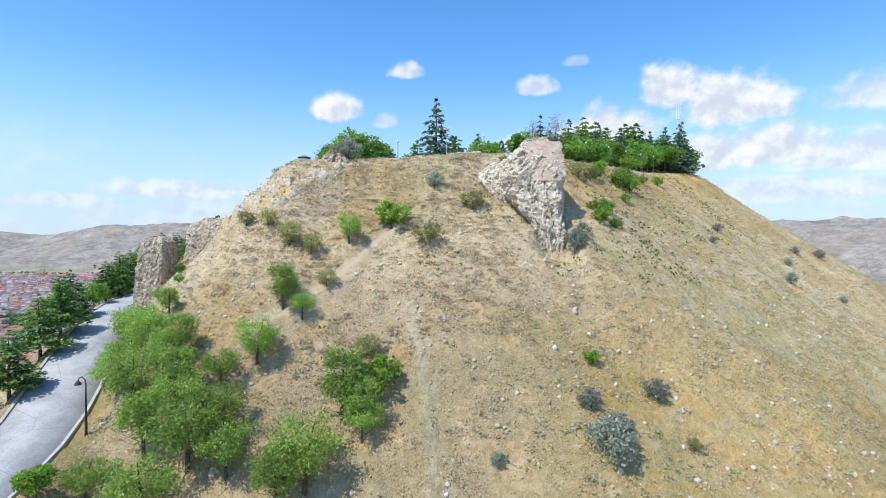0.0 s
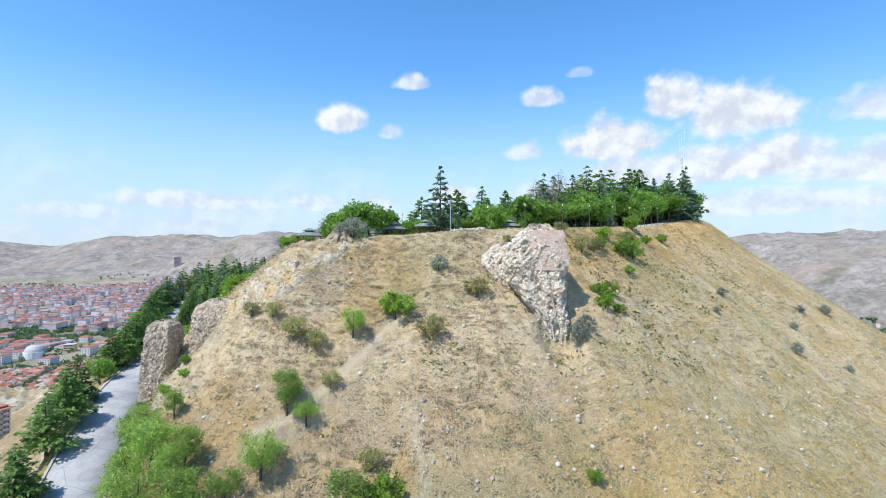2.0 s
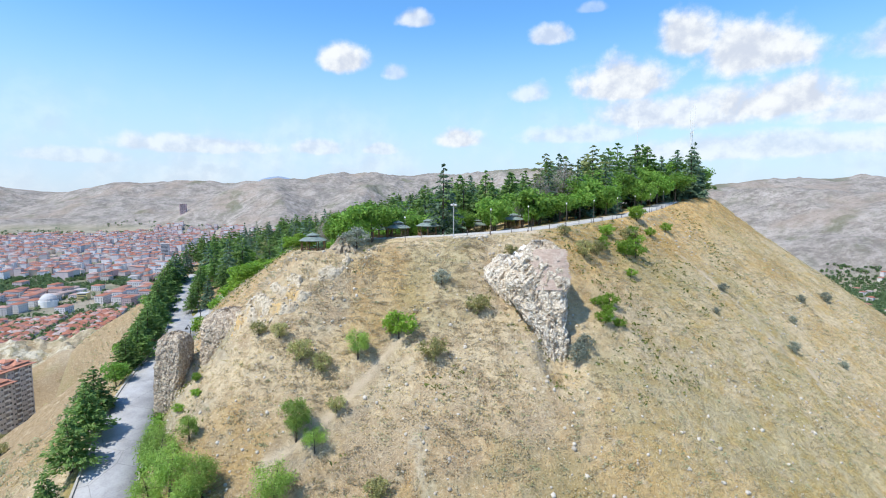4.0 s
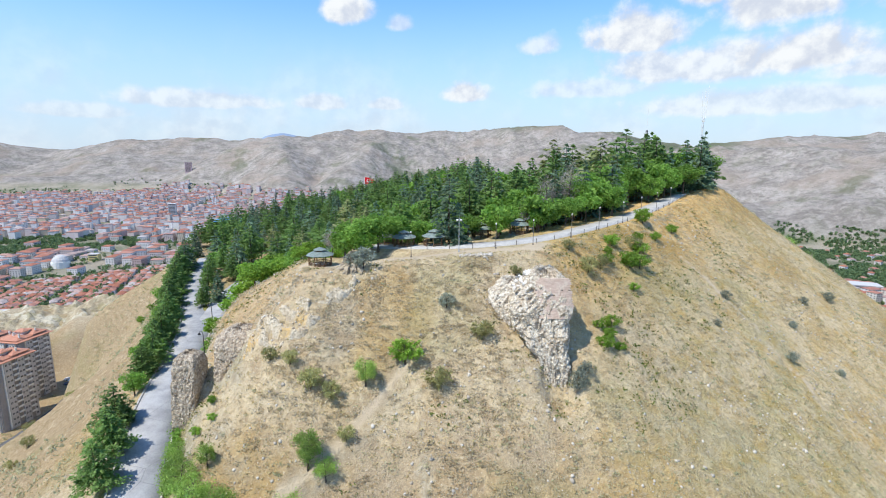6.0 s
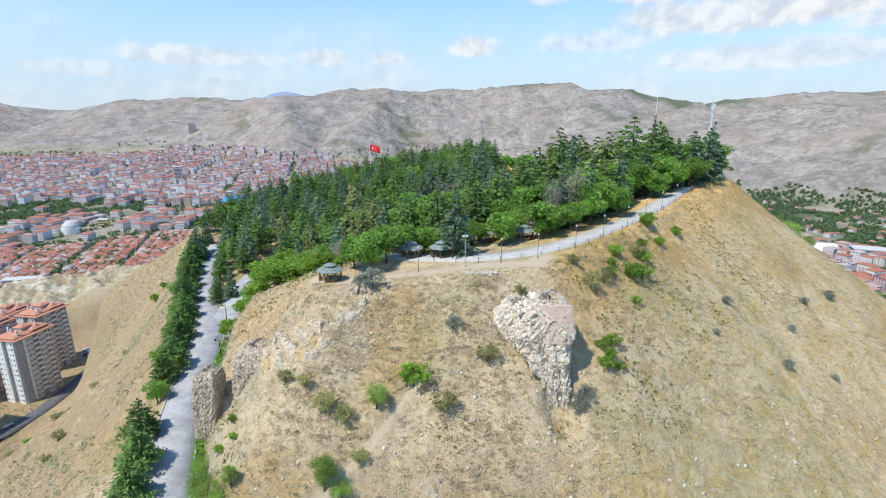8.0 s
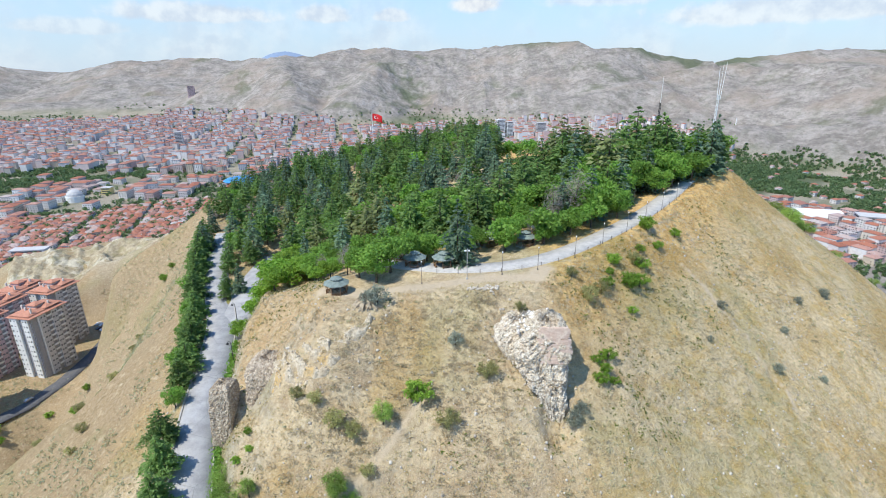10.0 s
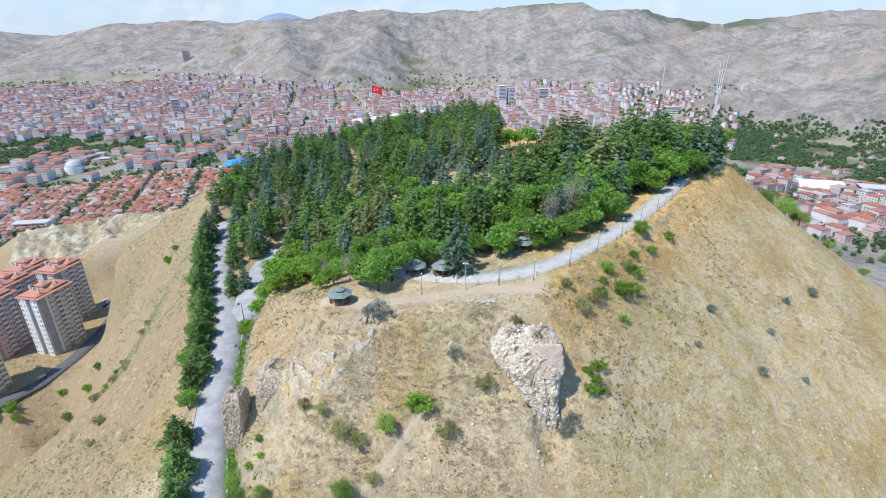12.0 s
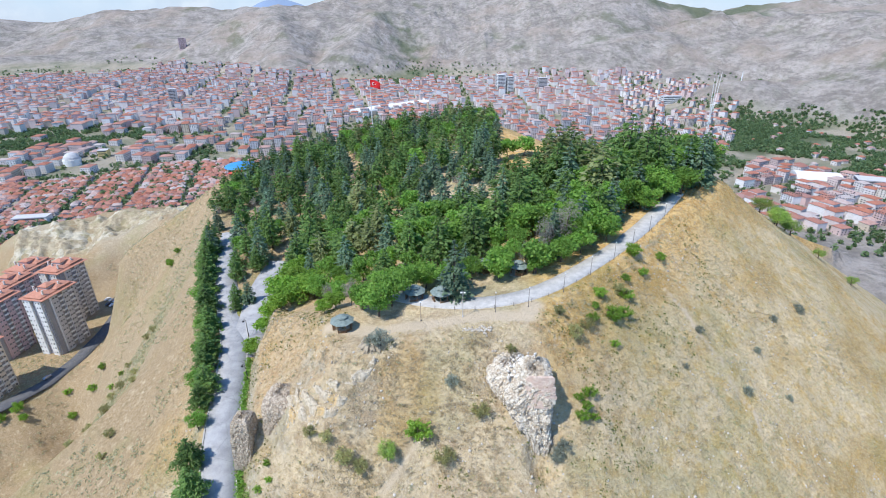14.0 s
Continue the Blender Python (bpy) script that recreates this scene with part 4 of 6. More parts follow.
def tufts(name, label, mat, seed, n, size, blades, area, keep, wide=0.3, upright=False):
    rng, at = scatter(seed, n, *area, keep)
    big = rng.uniform(0.5, 1.35, len(at))
    at = np.repeat(at, blades, 0)
    big = np.repeat(big, blades)
    m = len(at)
    shift = rng.normal(scale=wide, size=(m, 3)) * big[:, None]
    shift[:, 2] = rng.uniform(0.0, 0.55, m) * size * big
    out = shift * (1.5, 1.5, 0.4) + (0, 0, 0.55)
    out /= np.linalg.norm(out, axis=1)[:, None]
    v, f = sprays(rng, at + shift, size, 0.55, out=out if upright else None)
    tagged(new(name, mesh_of(name, v, f, mat)), label, "undergrowth", kind="stuff")


SCRUB = leafy("scrub_stems", (0.440, 0.370, 0.240), (0.690, 0.600, 0.415), 0.0)
STRAW = leafy("straw_stems", (0.480, 0.385, 0.195), (0.720, 0.615, 0.350), 0.0)
SAGE = leafy("sage_stems", (0.370, 0.370, 0.215), (0.590, 0.580, 0.370), 0.0)
GRASS = leafy("green_stems", (0.100, 0.140, 0.025), (0.230, 0.270, 0.070), 0.0)
WHOLE = (-74, 112, 30, 150)
patch = lambda x, y, s, seed: fbm(x / s, y / s, 3, seed)
tufts("dry_scrub", "grey-brown dry scrub tufts over the slope", SCRUB, 101, 30000, 0.17, 9, WHOLE, lambda x, y, d: (d > -1) & (d < 62) & (patch(x, y, 6, 9) > 0.42), 0.22)
tufts("dry_grass", "straw-coloured dry grass tufts over the slope", STRAW, 102, 36000, 0.20, 7, WHOLE, lambda x, y, d: (d > -3) & (d < 62) & (patch(x, y, 8, 19) > 0.40), 0.25)
tufts("sage_scrub", "grey-green low herbs over the slope", SAGE, 103, 9000, 0.18, 10, WHOLE, lambda x, y, d: (d > 0) & (d < 62) & (patch(x, y, 9, 29) > 0.50), 0.22)
tufts("green_grass", "green herb tufts on the slope", GRASS, 104, 9000, 0.36, 4, (-60, 70, 50, 130), lambda x, y, d: (d > -4) & (d < 24) & ((patch(x, y, 7, 39) > 0.60) | ((x > 14) & (x < 40) & (patch(x, y, 5, 41) > 0.55))), 0.25)

tufts("scrub_mound", "low rounded grey-brown scrub cushions on the slope", SCRUB, 107, 5200, 0.22, 34, (-46, 92, 34, 118), lambda x, y, d: (d > 0.5) & (d < 48) & (patch(x, y, 9, 65) > 0.47 + 0.0016 * np.maximum(0, x)), 0.36)
HEATH = leafy("heath_stems", (0.390, 0.325, 0.220), (0.620, 0.535, 0.380), 0.0)
tufts("heath_mound", "dense grey-brown scrub between the rock face and the tower", HEATH, 109, 1900, 0.20, 30, (-24, 8, 48, 76), lambda x, y, d: (d > 0.5) & (patch(x, y, 4, 69) > 0.46), 0.34)
tufts("sage_mound", "low rounded grey-green herb cushions on the slope", SAGE, 108, 1500, 0.22, 34, (-46, 92, 34, 118), lambda x, y, d: (d > 0.5) & (d < 48) & (patch(x, y, 11, 68) > 0.50), 0.32)
tufts("flank_scrub", "sparse scrub tufts over the steep valley flank", SAGE, 105, 24000, 0.5, 8, (-260, -50, 40, 330), lambda x, y, d: (d > 8) & (d < 190) & (patch(x, y, 14, 59) > 0.46), 0.5)
plants("olive", [(-118, 118, 3.4), (-131, 128, 3.2), (-124, 141, 3.6), (-146, 132, 3.4), (-139, 152, 3.6), (-152, 146, 3), (-160, 160, 3.6), (-112, 104, 2.6), (-168, 150, 3.4), (-176, 172, 3.4), (-120, 160, 3), (-133, 172, 3.2), (-150, 178, 3.2), (-106, 128, 2.6), (-190, 186, 3.8), (-184, 164, 3.6)], "slope shrubs")
plants("green", [(-195, 203, 5.0), (-190, 208, 4.2), (-150, 225, 4.2), (-147, 229, 3.6), (-153, 229, 3.4), (-227, 190, 6.0), (-231, 184, 5.0), (-222, 187, 4.4), (-205, 196, 4.6), (-178, 196, 3.4), (-165, 190, 3.0), (-212, 205, 4.0)], "slope shrubs", "dusty green shrub on the steep valley flank")
plants("almond", [(111, 172, 7), (114, 178, 7.5), (118, 174, 6.5), (113, 187, 7), (121, 182, 6), (126, 168, 4), (134, 160, 3.6)], "slope almonds", "", 3, 1.3)


def stone_shape(rng):
    t = (1 + 5**0.5) / 2
    p = np.array([(-1, t, 0), (1, t, 0), (-1, -t, 0), (1, -t, 0), (0, -1, t), (0, 1, t), (0, -1, -t), (0, 1, -t), (t, 0, -1), (t, 0, 1), (-t, 0, -1), (-t, 0, 1)]) / 1.9
    p = p * rng.uniform(0.65, 1.15, (12, 1)) * rng.uniform(0.6, 1.1, 3)
    return p


ICO = np.array([(0, 11, 5), (0, 5, 1), (0, 1, 7), (0, 7, 10), (0, 10, 11), (1, 5, 9), (5, 11, 4), (11, 10, 2), (10, 7, 6), (7, 1, 8), (3, 9, 4), (3, 4, 2), (3, 2, 6), (3, 6, 8), (3, 8, 9), (4, 9, 5), (2, 4, 11), (6, 2, 10), (8, 6, 7), (9, 8, 1)])


def stones(rng, at, size):
    """Many irregular stones in one array."""
    R = rand_rot(rng, len(at))
    v = np.stack([stone_shape(rng) for _ in range(24)])[rng.integers(0, 24, len(at))]
    v = np.einsum("nij,nkj->nki", R, v) * np.asarray(size).reshape(-1, 1, 1) + at[:, None, :]
    f = (ICO[None] + 12 * np.arange(len(at))[:, None, None]).reshape(-1, 3)
    return v.reshape(-1, 3), f


def stone_mat(name, dark, light):
    def build(N, pos, bsdf):
        geo = N.add("ShaderNodeNewGeometry")
        info = N.add("ShaderNodeObjectInfo")
        k = N.math("FRACT", N.math("ADD", geo.outputs["Random Per Island"], info.outputs["Random"]))
        n = N.noise(pos, 3.0, 5, 0.65)
        col = N.mix(N.math("ADD", N.math("MULTIPLY", k, 0.65), N.math("MULTIPLY", n, 0.35)), dark, light)
        N.put(bsdf.inputs["Base Color"], col)
        bsdf.inputs["Roughness"].default_value = 0.95
        bsdf.inputs["Specular IOR Level"].default_value = 0.15
        bump(N, bsdf, N.noise(pos, 9.0, 4, 0.7), 0.6, 0.06)
    return material(name, build)


FIELD_STONE = stone_mat("field_stone", (0.34, 0.29, 0.23), (0.66, 0.61, 0.53))
rs, at = scatter(201, 14000, -60, 95, 32, 120, lambda x, y, d: (d > 0) & (d < 58) & (patch(x, y, 7, 49) > 0.48))
v, f = stones(rs, at, 0.06 + 0.30 * rs.uniform(0, 1, len(at)) ** 4)
tagged(new("loose_stones", mesh_of("loose_stones", v, f, FIELD_STONE)), "pale loose stones strewn over the dry slope", "stones", kind="stuff")

# ---- ruined walls and rock ----
def masonry(dark, light, stain):
    """Rubble core in lime mortar, pitted and stained."""
    def build(N, pos, bsdf):
        n1, n2, n3 = N.noise(pos, 0.5, 5, 0.6), N.noise(pos, 2.6, 6, 0.7), N.noise(pos, 11.0, 4, 0.7)
        vor = N.add("ShaderNodeTexVoronoi", Scale=2.6)
        N.link(pos, vor.inputs["Vector"])
        col = N.mix(N.smooth(n2, 0.32, 0.68), dark, light)
        col = N.mix(N.smooth(n1, 0.5, 0.68, 0, 0.6), col, stain)
        col = N.mix(N.smooth(N.math("MULTIPLY", n3, n2), 0.30, 0.16, 0, 0.5), col, (0.22, 0.17, 0.13))
        N.put(bsdf.inputs["Base Color"], col)
        bsdf.inputs["Roughness"].default_value = 0.95
        bsdf.inputs["Specular IOR Level"].default_value = 0.15
        bump(N, bsdf, N.math("ADD", n2, N.math("MULTIPLY", vor.outputs["Distance"], 0.6)), 1.0, 0.35)
    return build


MASONRY = material("rubble_core", masonry((0.52, 0.425, 0.315), (0.88, 0.81, 0.68), (0.55, 0.42, 0.29)))
GREYCORE = material("grey_rubble_core", masonry((0.37, 0.29, 0.21), (0.70, 0.60, 0.47), (0.44, 0.335, 0.235)))
RUBBLE = stone_mat("rubble_stone", (0.54, 0.45, 0.34), (0.92, 0.86, 0.75))
GREYRUB = stone_mat("grey_rubble_stone", (0.26, 0.20, 0.145), (0.80, 0.70, 0.56))
CAPSTONE = stone_mat("glare_stone", (0.66, 0.61, 0.54), (0.90, 0.86, 0.80))
ROCK = plain("pale_rock", (0.25, 0.20, 0.14), (0.50, 0.42, 0.31), 0.95, 0.9, relief=0.5)


def stack(levels, around=44, up=34, seed=0, rough=0.4, power=3.0, drum=0.0):
    """A worn upright mass from levels (z, left, right, front, back): rounded-square rings, pitted by noise, with a ragged top."""
    L = np.array(levels, dtype=float)
    z = np.linspace(L[0, 0], L[-1, 0], up)
    prof = [np.interp(z, L[:, 0], L[:, k]) for k in (1, 2, 3, 4)]
    a = np.linspace(0, 2 * np.pi, around, endpoint=False)
    ca, sa = np.cos(a), np.sin(a)
    sq = (np.abs(ca) ** power + np.abs(sa) ** power) ** (-1 / power)
    A, Z = np.meshgrid(a, z)
    cx, cy = (prof[0] + prof[1]) / 2, (prof[2] + prof[3]) / 2
    rx, ry = (prof[1] - prof[0]) / 2, (prof[3] - prof[2]) / 2
    s1 = fbm(A * 3.2 + seed * 7.1, Z / 1.6, 3, 300 + seed) - 0.5
    s2 = fbm(A * 7.0 + seed * 3.3, Z / 0.8, 3, 330 + seed) - 0.5
    pit = fbm(A * 11 + seed * 1.7, Z / 0.55, 2, 390 + seed)
    swell = 1.5 * rough * s1 + 1.1 * rough * s2 - 0.55 * rough * sstep(pit, 0.55, 0.75)
    X = cx[:, None] + (rx[:, None] + swell) * (sq * ca)[None]
    Y = cy[:, None] + (ry[:, None] + swell) * (sq * sa)[None]
    ZZ = Z + rough * 0.5 * (fbm(A * 4 + 9, Z / 1.1, 3, 360 + seed) - 0.5)
    v = np.stack([X, Y, ZZ], -1).reshape(-1, 3).tolist()
    f = []
    for i in range(up - 1):
        for k in range(around):
            b, c = i * around + k, i * around + (k + 1) % around
            f.append((b, c, c + around, b + around))
    prev = [(up - 1) * around + k for k in range(around)]
    rng = np.random.default_rng(400 + seed)
    for q in (0.72, 0.42, 0.15):
        ring = []
        for k in range(around):
            x, y = cx[-1] + (rx[-1] * q) * sq[k] * ca[k], cy[-1] + (ry[-1] * q) * sq[k] * sa[k]
            ring.append(len(v))
            v.append((x, y, z[-1] + rough * (0.5 + rng.uniform(-0.5, 0.9))))
        f += [(prev[k], prev[(k + 1) % around], ring[(k + 1) % around], ring[k]) for k in range(around)]
        prev = ring
    f.append(tuple(prev))
    return np.array(v), f


STONE_MESH = []
r_st = np.random.default_rng(77)
for i in range(6):
    STONE_MESH.append(stone_shape(r_st))


def ruin(name, label, pieces, seed, mat_stone, big, small, skip=None, core=None):
    """Rubble cores with stones standing proud of them; the largest stones are pieces of their own."""
    ob = thing(name, label, "ruin")
    rng = np.random.default_rng(seed)
    pts, nrm = [], []
    for pname, levels, kw in pieces:
        v, f = stack(levels, **kw)
        me = mesh_of(pname, v, f, core or MASONRY)
        part(pname, me, None, ob)
        ar = np.array([p.area for p in me.polygons])
        pick = rng.choice(len(ar), int(ar.sum() * small), p=ar / ar.sum())
        for i in pick:
            p = me.polygons[i]
            c = [me.vertices[k].co for k in p.vertices]
            w = rng.dirichlet(np.ones(len(c)))
            pts.append(sum((q * float(t) for q, t in zip(c, w)), Vector()))
            nrm.append(p.normal.copy())
    pts, nrm = np.array(pts), np.array(nrm)
    ok = pts[:, 2] > height(pts[:, 0], pts[:, 1]) - 0.1
    if skip is not None:
        ok &= ~skip(pts)
    pts, nrm = pts[ok], nrm[ok]
    size = 0.045 + 0.10 * rng.uniform(0, 1, len(pts)) ** 2.5
    v, f = stones(rng, pts - nrm * (0.45 * size)[:, None], size)
    tagged(part("rubble", mesh_of("rubble", v, f, mat_stone), None, ob), kind="stuff")
    meshes = [mesh_of("stone", s, ICO, mat_stone) for s in STONE_MESH]
    for i in rng.choice(len(pts), min(big, len(pts)), replace=False):
        s = rng.uniform(0.14, 0.24)
        m = Matrix.LocRotScale(pts[i] - nrm[i] * 0.04, Euler(rng.uniform(0, 6.28, 3)), (s, s, s * 0.75))
        part("stone", meshes[int(rng.integers(0, 6))], None, ob, m=m)
    return ob


tower = ruin("castle_tower_ruin", "crumbling pale rubble castle tower with a worn brick face", [
    ("tower_core", [(55.5, 12.2, 15.0, 61.7, 66.0), (58.5, 12.0, 15.1, 61.8, 67.0), (61.0, 11.6, 15.2, 61.9, 68.0), (63.0, 10.7, 15.2, 62.1, 69.5), (64.6, 9.4, 15.3, 62.3, 70.5), (66.6, 7.9, 15.4, 62.6, 71), (69.2, 7.6, 15.5, 63.1, 71), (71.0, 8.8, 15.4, 63.6, 70.6), (72.6, 9.9, 14.9, 64.2, 69.8), (73.4, 10.6, 13.9, 64.8, 69)], dict(seed=1, rough=0.5, up=120, around=190, power=7.0)),
    ("wall_arm", [(63.8, 8.4, 11, 65.6, 71), (66.2, 6.2, 11, 66.0, 73), (68.4, 4.8, 11, 66.8, 75), (69.8, 4.9, 11.5, 67.6, 75.0), (71.0, 6.2, 11.5, 68.4, 73.5)], dict(seed=2, rough=0.5, up=60, around=100)),
], 21, RUBBLE, 24, 8.0, lambda p: (p[:, 0] > 10.0) & (p[:, 1] < 65.8) & (p[:, 2] > 67.9))
ruin("castle_wall_ruin", "tall leaning rubble wall stump beside the road", [
    ("wall_core", [(47.5, -40.0, -36.6, 64.2, 68.6), (52, -39.9, -36.4, 64.5, 68.8), (56, -39.8, -36.3, 64.8, 69.0), (59.4, -39.7, -36.3, 65.2, 69.2), (60.4, -39.5, -36.5, 65.5, 69.0), (60.9, -39.0, -37.0, 66.0, 68.4)], dict(seed=3, rough=0.2, up=90, around=120, power=11.0)),
], 23, GREYRUB, 24, 9.0, core=GREYCORE)
ruin("castle_wall_ruin", "low rubble wall stump against the rocky slope", [
    ("wall_core", [(53.0, -34.8, -29.2, 66.8, 71), (58, -34.9, -28.9, 67.0, 72), (61.4, -34.8, -28.8, 67.4, 73), (62.8, -34.6, -29.8, 68.2, 73), (63.4, -33.6, -30.4, 69.2, 73)], dict(seed=4, rough=0.26, up=60, around=100, power=6.0)),
], 24, GREYRUB, 24, 9.0, core=GREYCORE)


def outcrop(label, levels, seed, mat, rough=0.7):
    v, f = stack(levels, 40, 22, seed, rough, 2.4)
    ob = thing("rock_outcrop", label, "rock", group="rocky shoulder")
    part("rock", mesh_of("rock", v, f, mat), None, ob)


# the rock face on the hill's shoulder: a fine sheet of ledges and clefts, its rim sunk under the turf
def shoulder_rock(N, pos, bsdf):
    tint = N.add("ShaderNodeVertexColor", layer_name="ochre")
    n1, n2, n3 = N.noise(pos, 0.45, 5, 0.6), N.noise(pos, 1.8, 6, 0.72), N.noise(pos, 8.0, 4, 0.7)
    col = N.mix(N.smooth(n2, 0.34, 0.66), (0.46, 0.380, 0.272), (0.73, 0.645, 0.505))
    col = N.mix(N.smooth(n1, 0.54, 0.66, 0, 0.6), col, (0.46, 0.365, 0.255))
    col = N.mix(N.math("MULTIPLY", tint.outputs["Color"], N.smooth(n2, 0.34, 0.56, 0.15, 0.8)), col, N.mix(n3, (0.52, 0.31, 0.09), (0.72, 0.50, 0.20)))
    col = N.mix(N.smooth(N.noise(pos, 2.6, 5, 0.75), 0.58, 0.68, 0, 0.65), col, (0.27, 0.225, 0.165))
    N.put(bsdf.inputs["Base Color"], col)
    bsdf.inputs["Roughness"].default_value = 0.95
    bsdf.inputs["Specular IOR Level"].default_value = 0.12
    bump(N, bsdf, N.math("ADD", N.math("MULTIPLY", n2, 0.8), N.math("MULTIPLY", n3, 0.3)), 1.0, 0.35)


SHOULDER = material("shoulder_rock", shoulder_rock)
rx, ry = np.arange(-37, -8, 0.17), np.arange(59, 77, 0.17)
RX, RY = np.meshgrid(rx, ry)
wob = fbm(RX / 2.2, RY / 2.2, 4, 141) - 0.5
VEIN = [(-29.6, 68.8, 1.6), (-27.6, 66.8, 2.9), (-24.5, 65.2, 2.9), (-21.4, 65.2, 2.2), (-17.8, 66.9, 1.3), (-15.4, 68.8, 0.9), (-14.4, 70.2, 0.4)]
vd, vw = along(VEIN, RX, RY)
mask = 1 - sstep(vd / vw + 0.9 * wob, 0.66, 1.0)
bed = height(RX, RY) + 1.5 * wob
# beds of rock that break off in steps, cut by clefts across them
tall = 1.9
t_ = (bed + 0.22 * RX + 0.9 * fbm(RX / 4, RY / 4, 3, 145)) / tall
bench = tall * (np.floor(t_) + sstep(t_ - np.floor(t_), 0.30, 0.85) - t_)
cleft = fbm(RX / 2.0 + RY / 4, RY / 2.6 - RX / 6, 3, 151, True)
ledge = fbm(RX / 0.9, RY / 0.7, 3, 161, True)
fine = fbm(RX / 0.42, RY / 0.42, 2, 171)
# the deep cleft below the crest, with a raised lip on its upper side
CLEFT = [(-11.6, 72.6, 0), (-12.2, 71.0, 0), (-13.6, 69.0, 0), (-13.9, 67.8, 0), (-15.6, 66.9, 0), (-17.2, 66.3, 0), (-19.4, 66.4, 0)]
cd = along(CLEFT, RX, RY)[0] + 0.5 * wob
upper = np.exp(-(((RX + 15.5) * 0.66 + (RY - 68.2) * -0.75 + 1.0) / 1.5) ** 2) * sstep(RX, -20.5, -17.5) * (1 - sstep(RX, -12.6, -11.4))
mask = np.maximum(mask, 1 - sstep(cd, 0.35, 0.85))
RZ = height(RX, RY) + mask * (1.05 * bench - 1.3 * sstep(cleft, 0.80, 0.95) + 0.55 * (ledge - 0.45) + 0.35 * (fine - 0.5) + 0.3 + 0.3 * upper) - 2.4 * (1 - sstep(cd, 0.15, 0.75)) - (1 - mask) * 0.8
ids = np.arange(RX.size).reshape(RX.shape)
quads = np.stack([ids[:-1, :-1], ids[:-1, 1:], ids[1:, 1:], ids[1:, :-1]], -1).reshape(-1, 4)
keepq = mask.ravel()[quads].max(1) > 0.0
face = thing("rock_outcrop", "pale weathered rock face with ochre bands on the hill shoulder", "rock")
split = RX.ravel()[quads].mean(1) > -19.6
OCHRE_BAND = [(-24.6, 63.6, 0), (-22.2, 64.2, 0), (-20.4, 65.4, 0)]
od = np.minimum(along(OCHRE_BAND, RX, RY)[0] + 0.4, np.hypot(RX + 28.2, RY - 65.4) - 0.6) + 1.8 * wob
ochre = 1 - sstep(od, 0.4, 1.1)
for pname, sel in (("ledge", keepq & ~split), ("cleft_rock", keepq & split)):
    me = mesh_of(pname, np.stack([RX, RY, RZ], -1).reshape(-1, 3), quads[sel], SHOULDER)
    me.color_attributes.new("ochre", "FLOAT_COLOR", "POINT").data.foreach_set("color", np.repeat(ochre.astype(np.float32).ravel(), 4))
    part(pname, me, None, face)
rr = np.random.default_rng(64)
pick = rr.choice(np.flatnonzero(mask.ravel() > 0.45), 900, replace=False)
v, f = stones(rr, np.stack([RX, RY, RZ], -1).reshape(-1, 3)[pick], 0.06 + 0.20 * rr.uniform(0, 1, len(pick)) ** 3)
LOOSE = stone_mat("loose_rock", (0.42, 0.335, 0.23), (0.74, 0.655, 0.51))
tagged(part("rubble", mesh_of("rubble", v, f, LOOSE), None, face), kind="stuff")

# the pale broken bluff under the valley spur
bx, by = np.meshgrid(np.arange(-430, -200, 1.4), np.arange(295, 470, 1.4))
bd = along(SPUR, bx, by)[0]
bm_ = (1 - sstep(np.hypot((bx + 308) / 84, (by - 384) / 62) + 1.1 * (fbm(bx / 22, by / 22, 4, 181) - 0.5), 0.6, 1.0))
bz = height(bx, by) + bm_ * (8 * (fbm(bx / 19 + by / 45, by / 40 - bx / 60, 4, 183, True) - 0.5) + 3.0 * (fbm(bx / 5, by / 5, 3, 187, True) - 0.5) + 1.0) - (1 - bm_) * 4
ids = np.arange(bx.size).reshape(bx.shape)
quads = np.stack([ids[:-1, :-1], ids[:-1, 1:], ids[1:, 1:], ids[1:, :-1]], -1).reshape(-1, 4)


def bluff_rock(N, pos, bsdf):
    n1, n2, n3 = N.noise(pos, 0.05, 5, 0.6), N.noise(pos, 0.22, 6, 0.72), N.noise(pos, 1.2, 4, 0.7)
    col = N.mix(N.smooth(n2, 0.36, 0.62), (0.33, 0.26, 0.165), (0.54, 0.455, 0.31))
    col = N.mix(N.smooth(n1, 0.53, 0.60, 0, 0.85), col, (0.62, 0.565, 0.44))
    col = N.mix(N.smooth(N.noise(pos, 0.09, 5, 0.65), 0.50, 0.62, 0, 0.7), col, (0.33, 0.285, 0.15))
    col = N.mix(N.smooth(n3, 0.55, 0.66, 0, 0.5), col, (0.19, 0.17, 0.10))
    N.put(bsdf.inputs["Base Color"], col)
    bsdf.inputs["Roughness"].default_value = 0.95
    bump(N, bsdf, N.math("ADD", n2, N.math("MULTIPLY", n3, 0.3)), 1.0, 2.0)


BLUFF = material("bluff_rock", bluff_rock)
bluff = thing("rock_bluff", "pale eroded earth bluff below the castle hill", "rock")
keepq = bm_.ravel()[quads].max(1) > 0.0
low = by.ravel()[quads].mean(1) < 384
for pname, sel in (("lower_face", keepq & low), ("upper_face", keepq & ~low)):
    part(pname, mesh_of(pname, np.stack([bx, by, bz], -1).reshape(-1, 3), quads[sel], BLUFF), None, bluff)
outcrop("low boulder heap at the hill crest", [(70.0, -18.4, -13.4, 70.6, 74.5), (72.3, -17.6, -13.6, 71.2, 74.5), (73.1, -16.6, -14.4, 72, 74)], 15, ROCK)

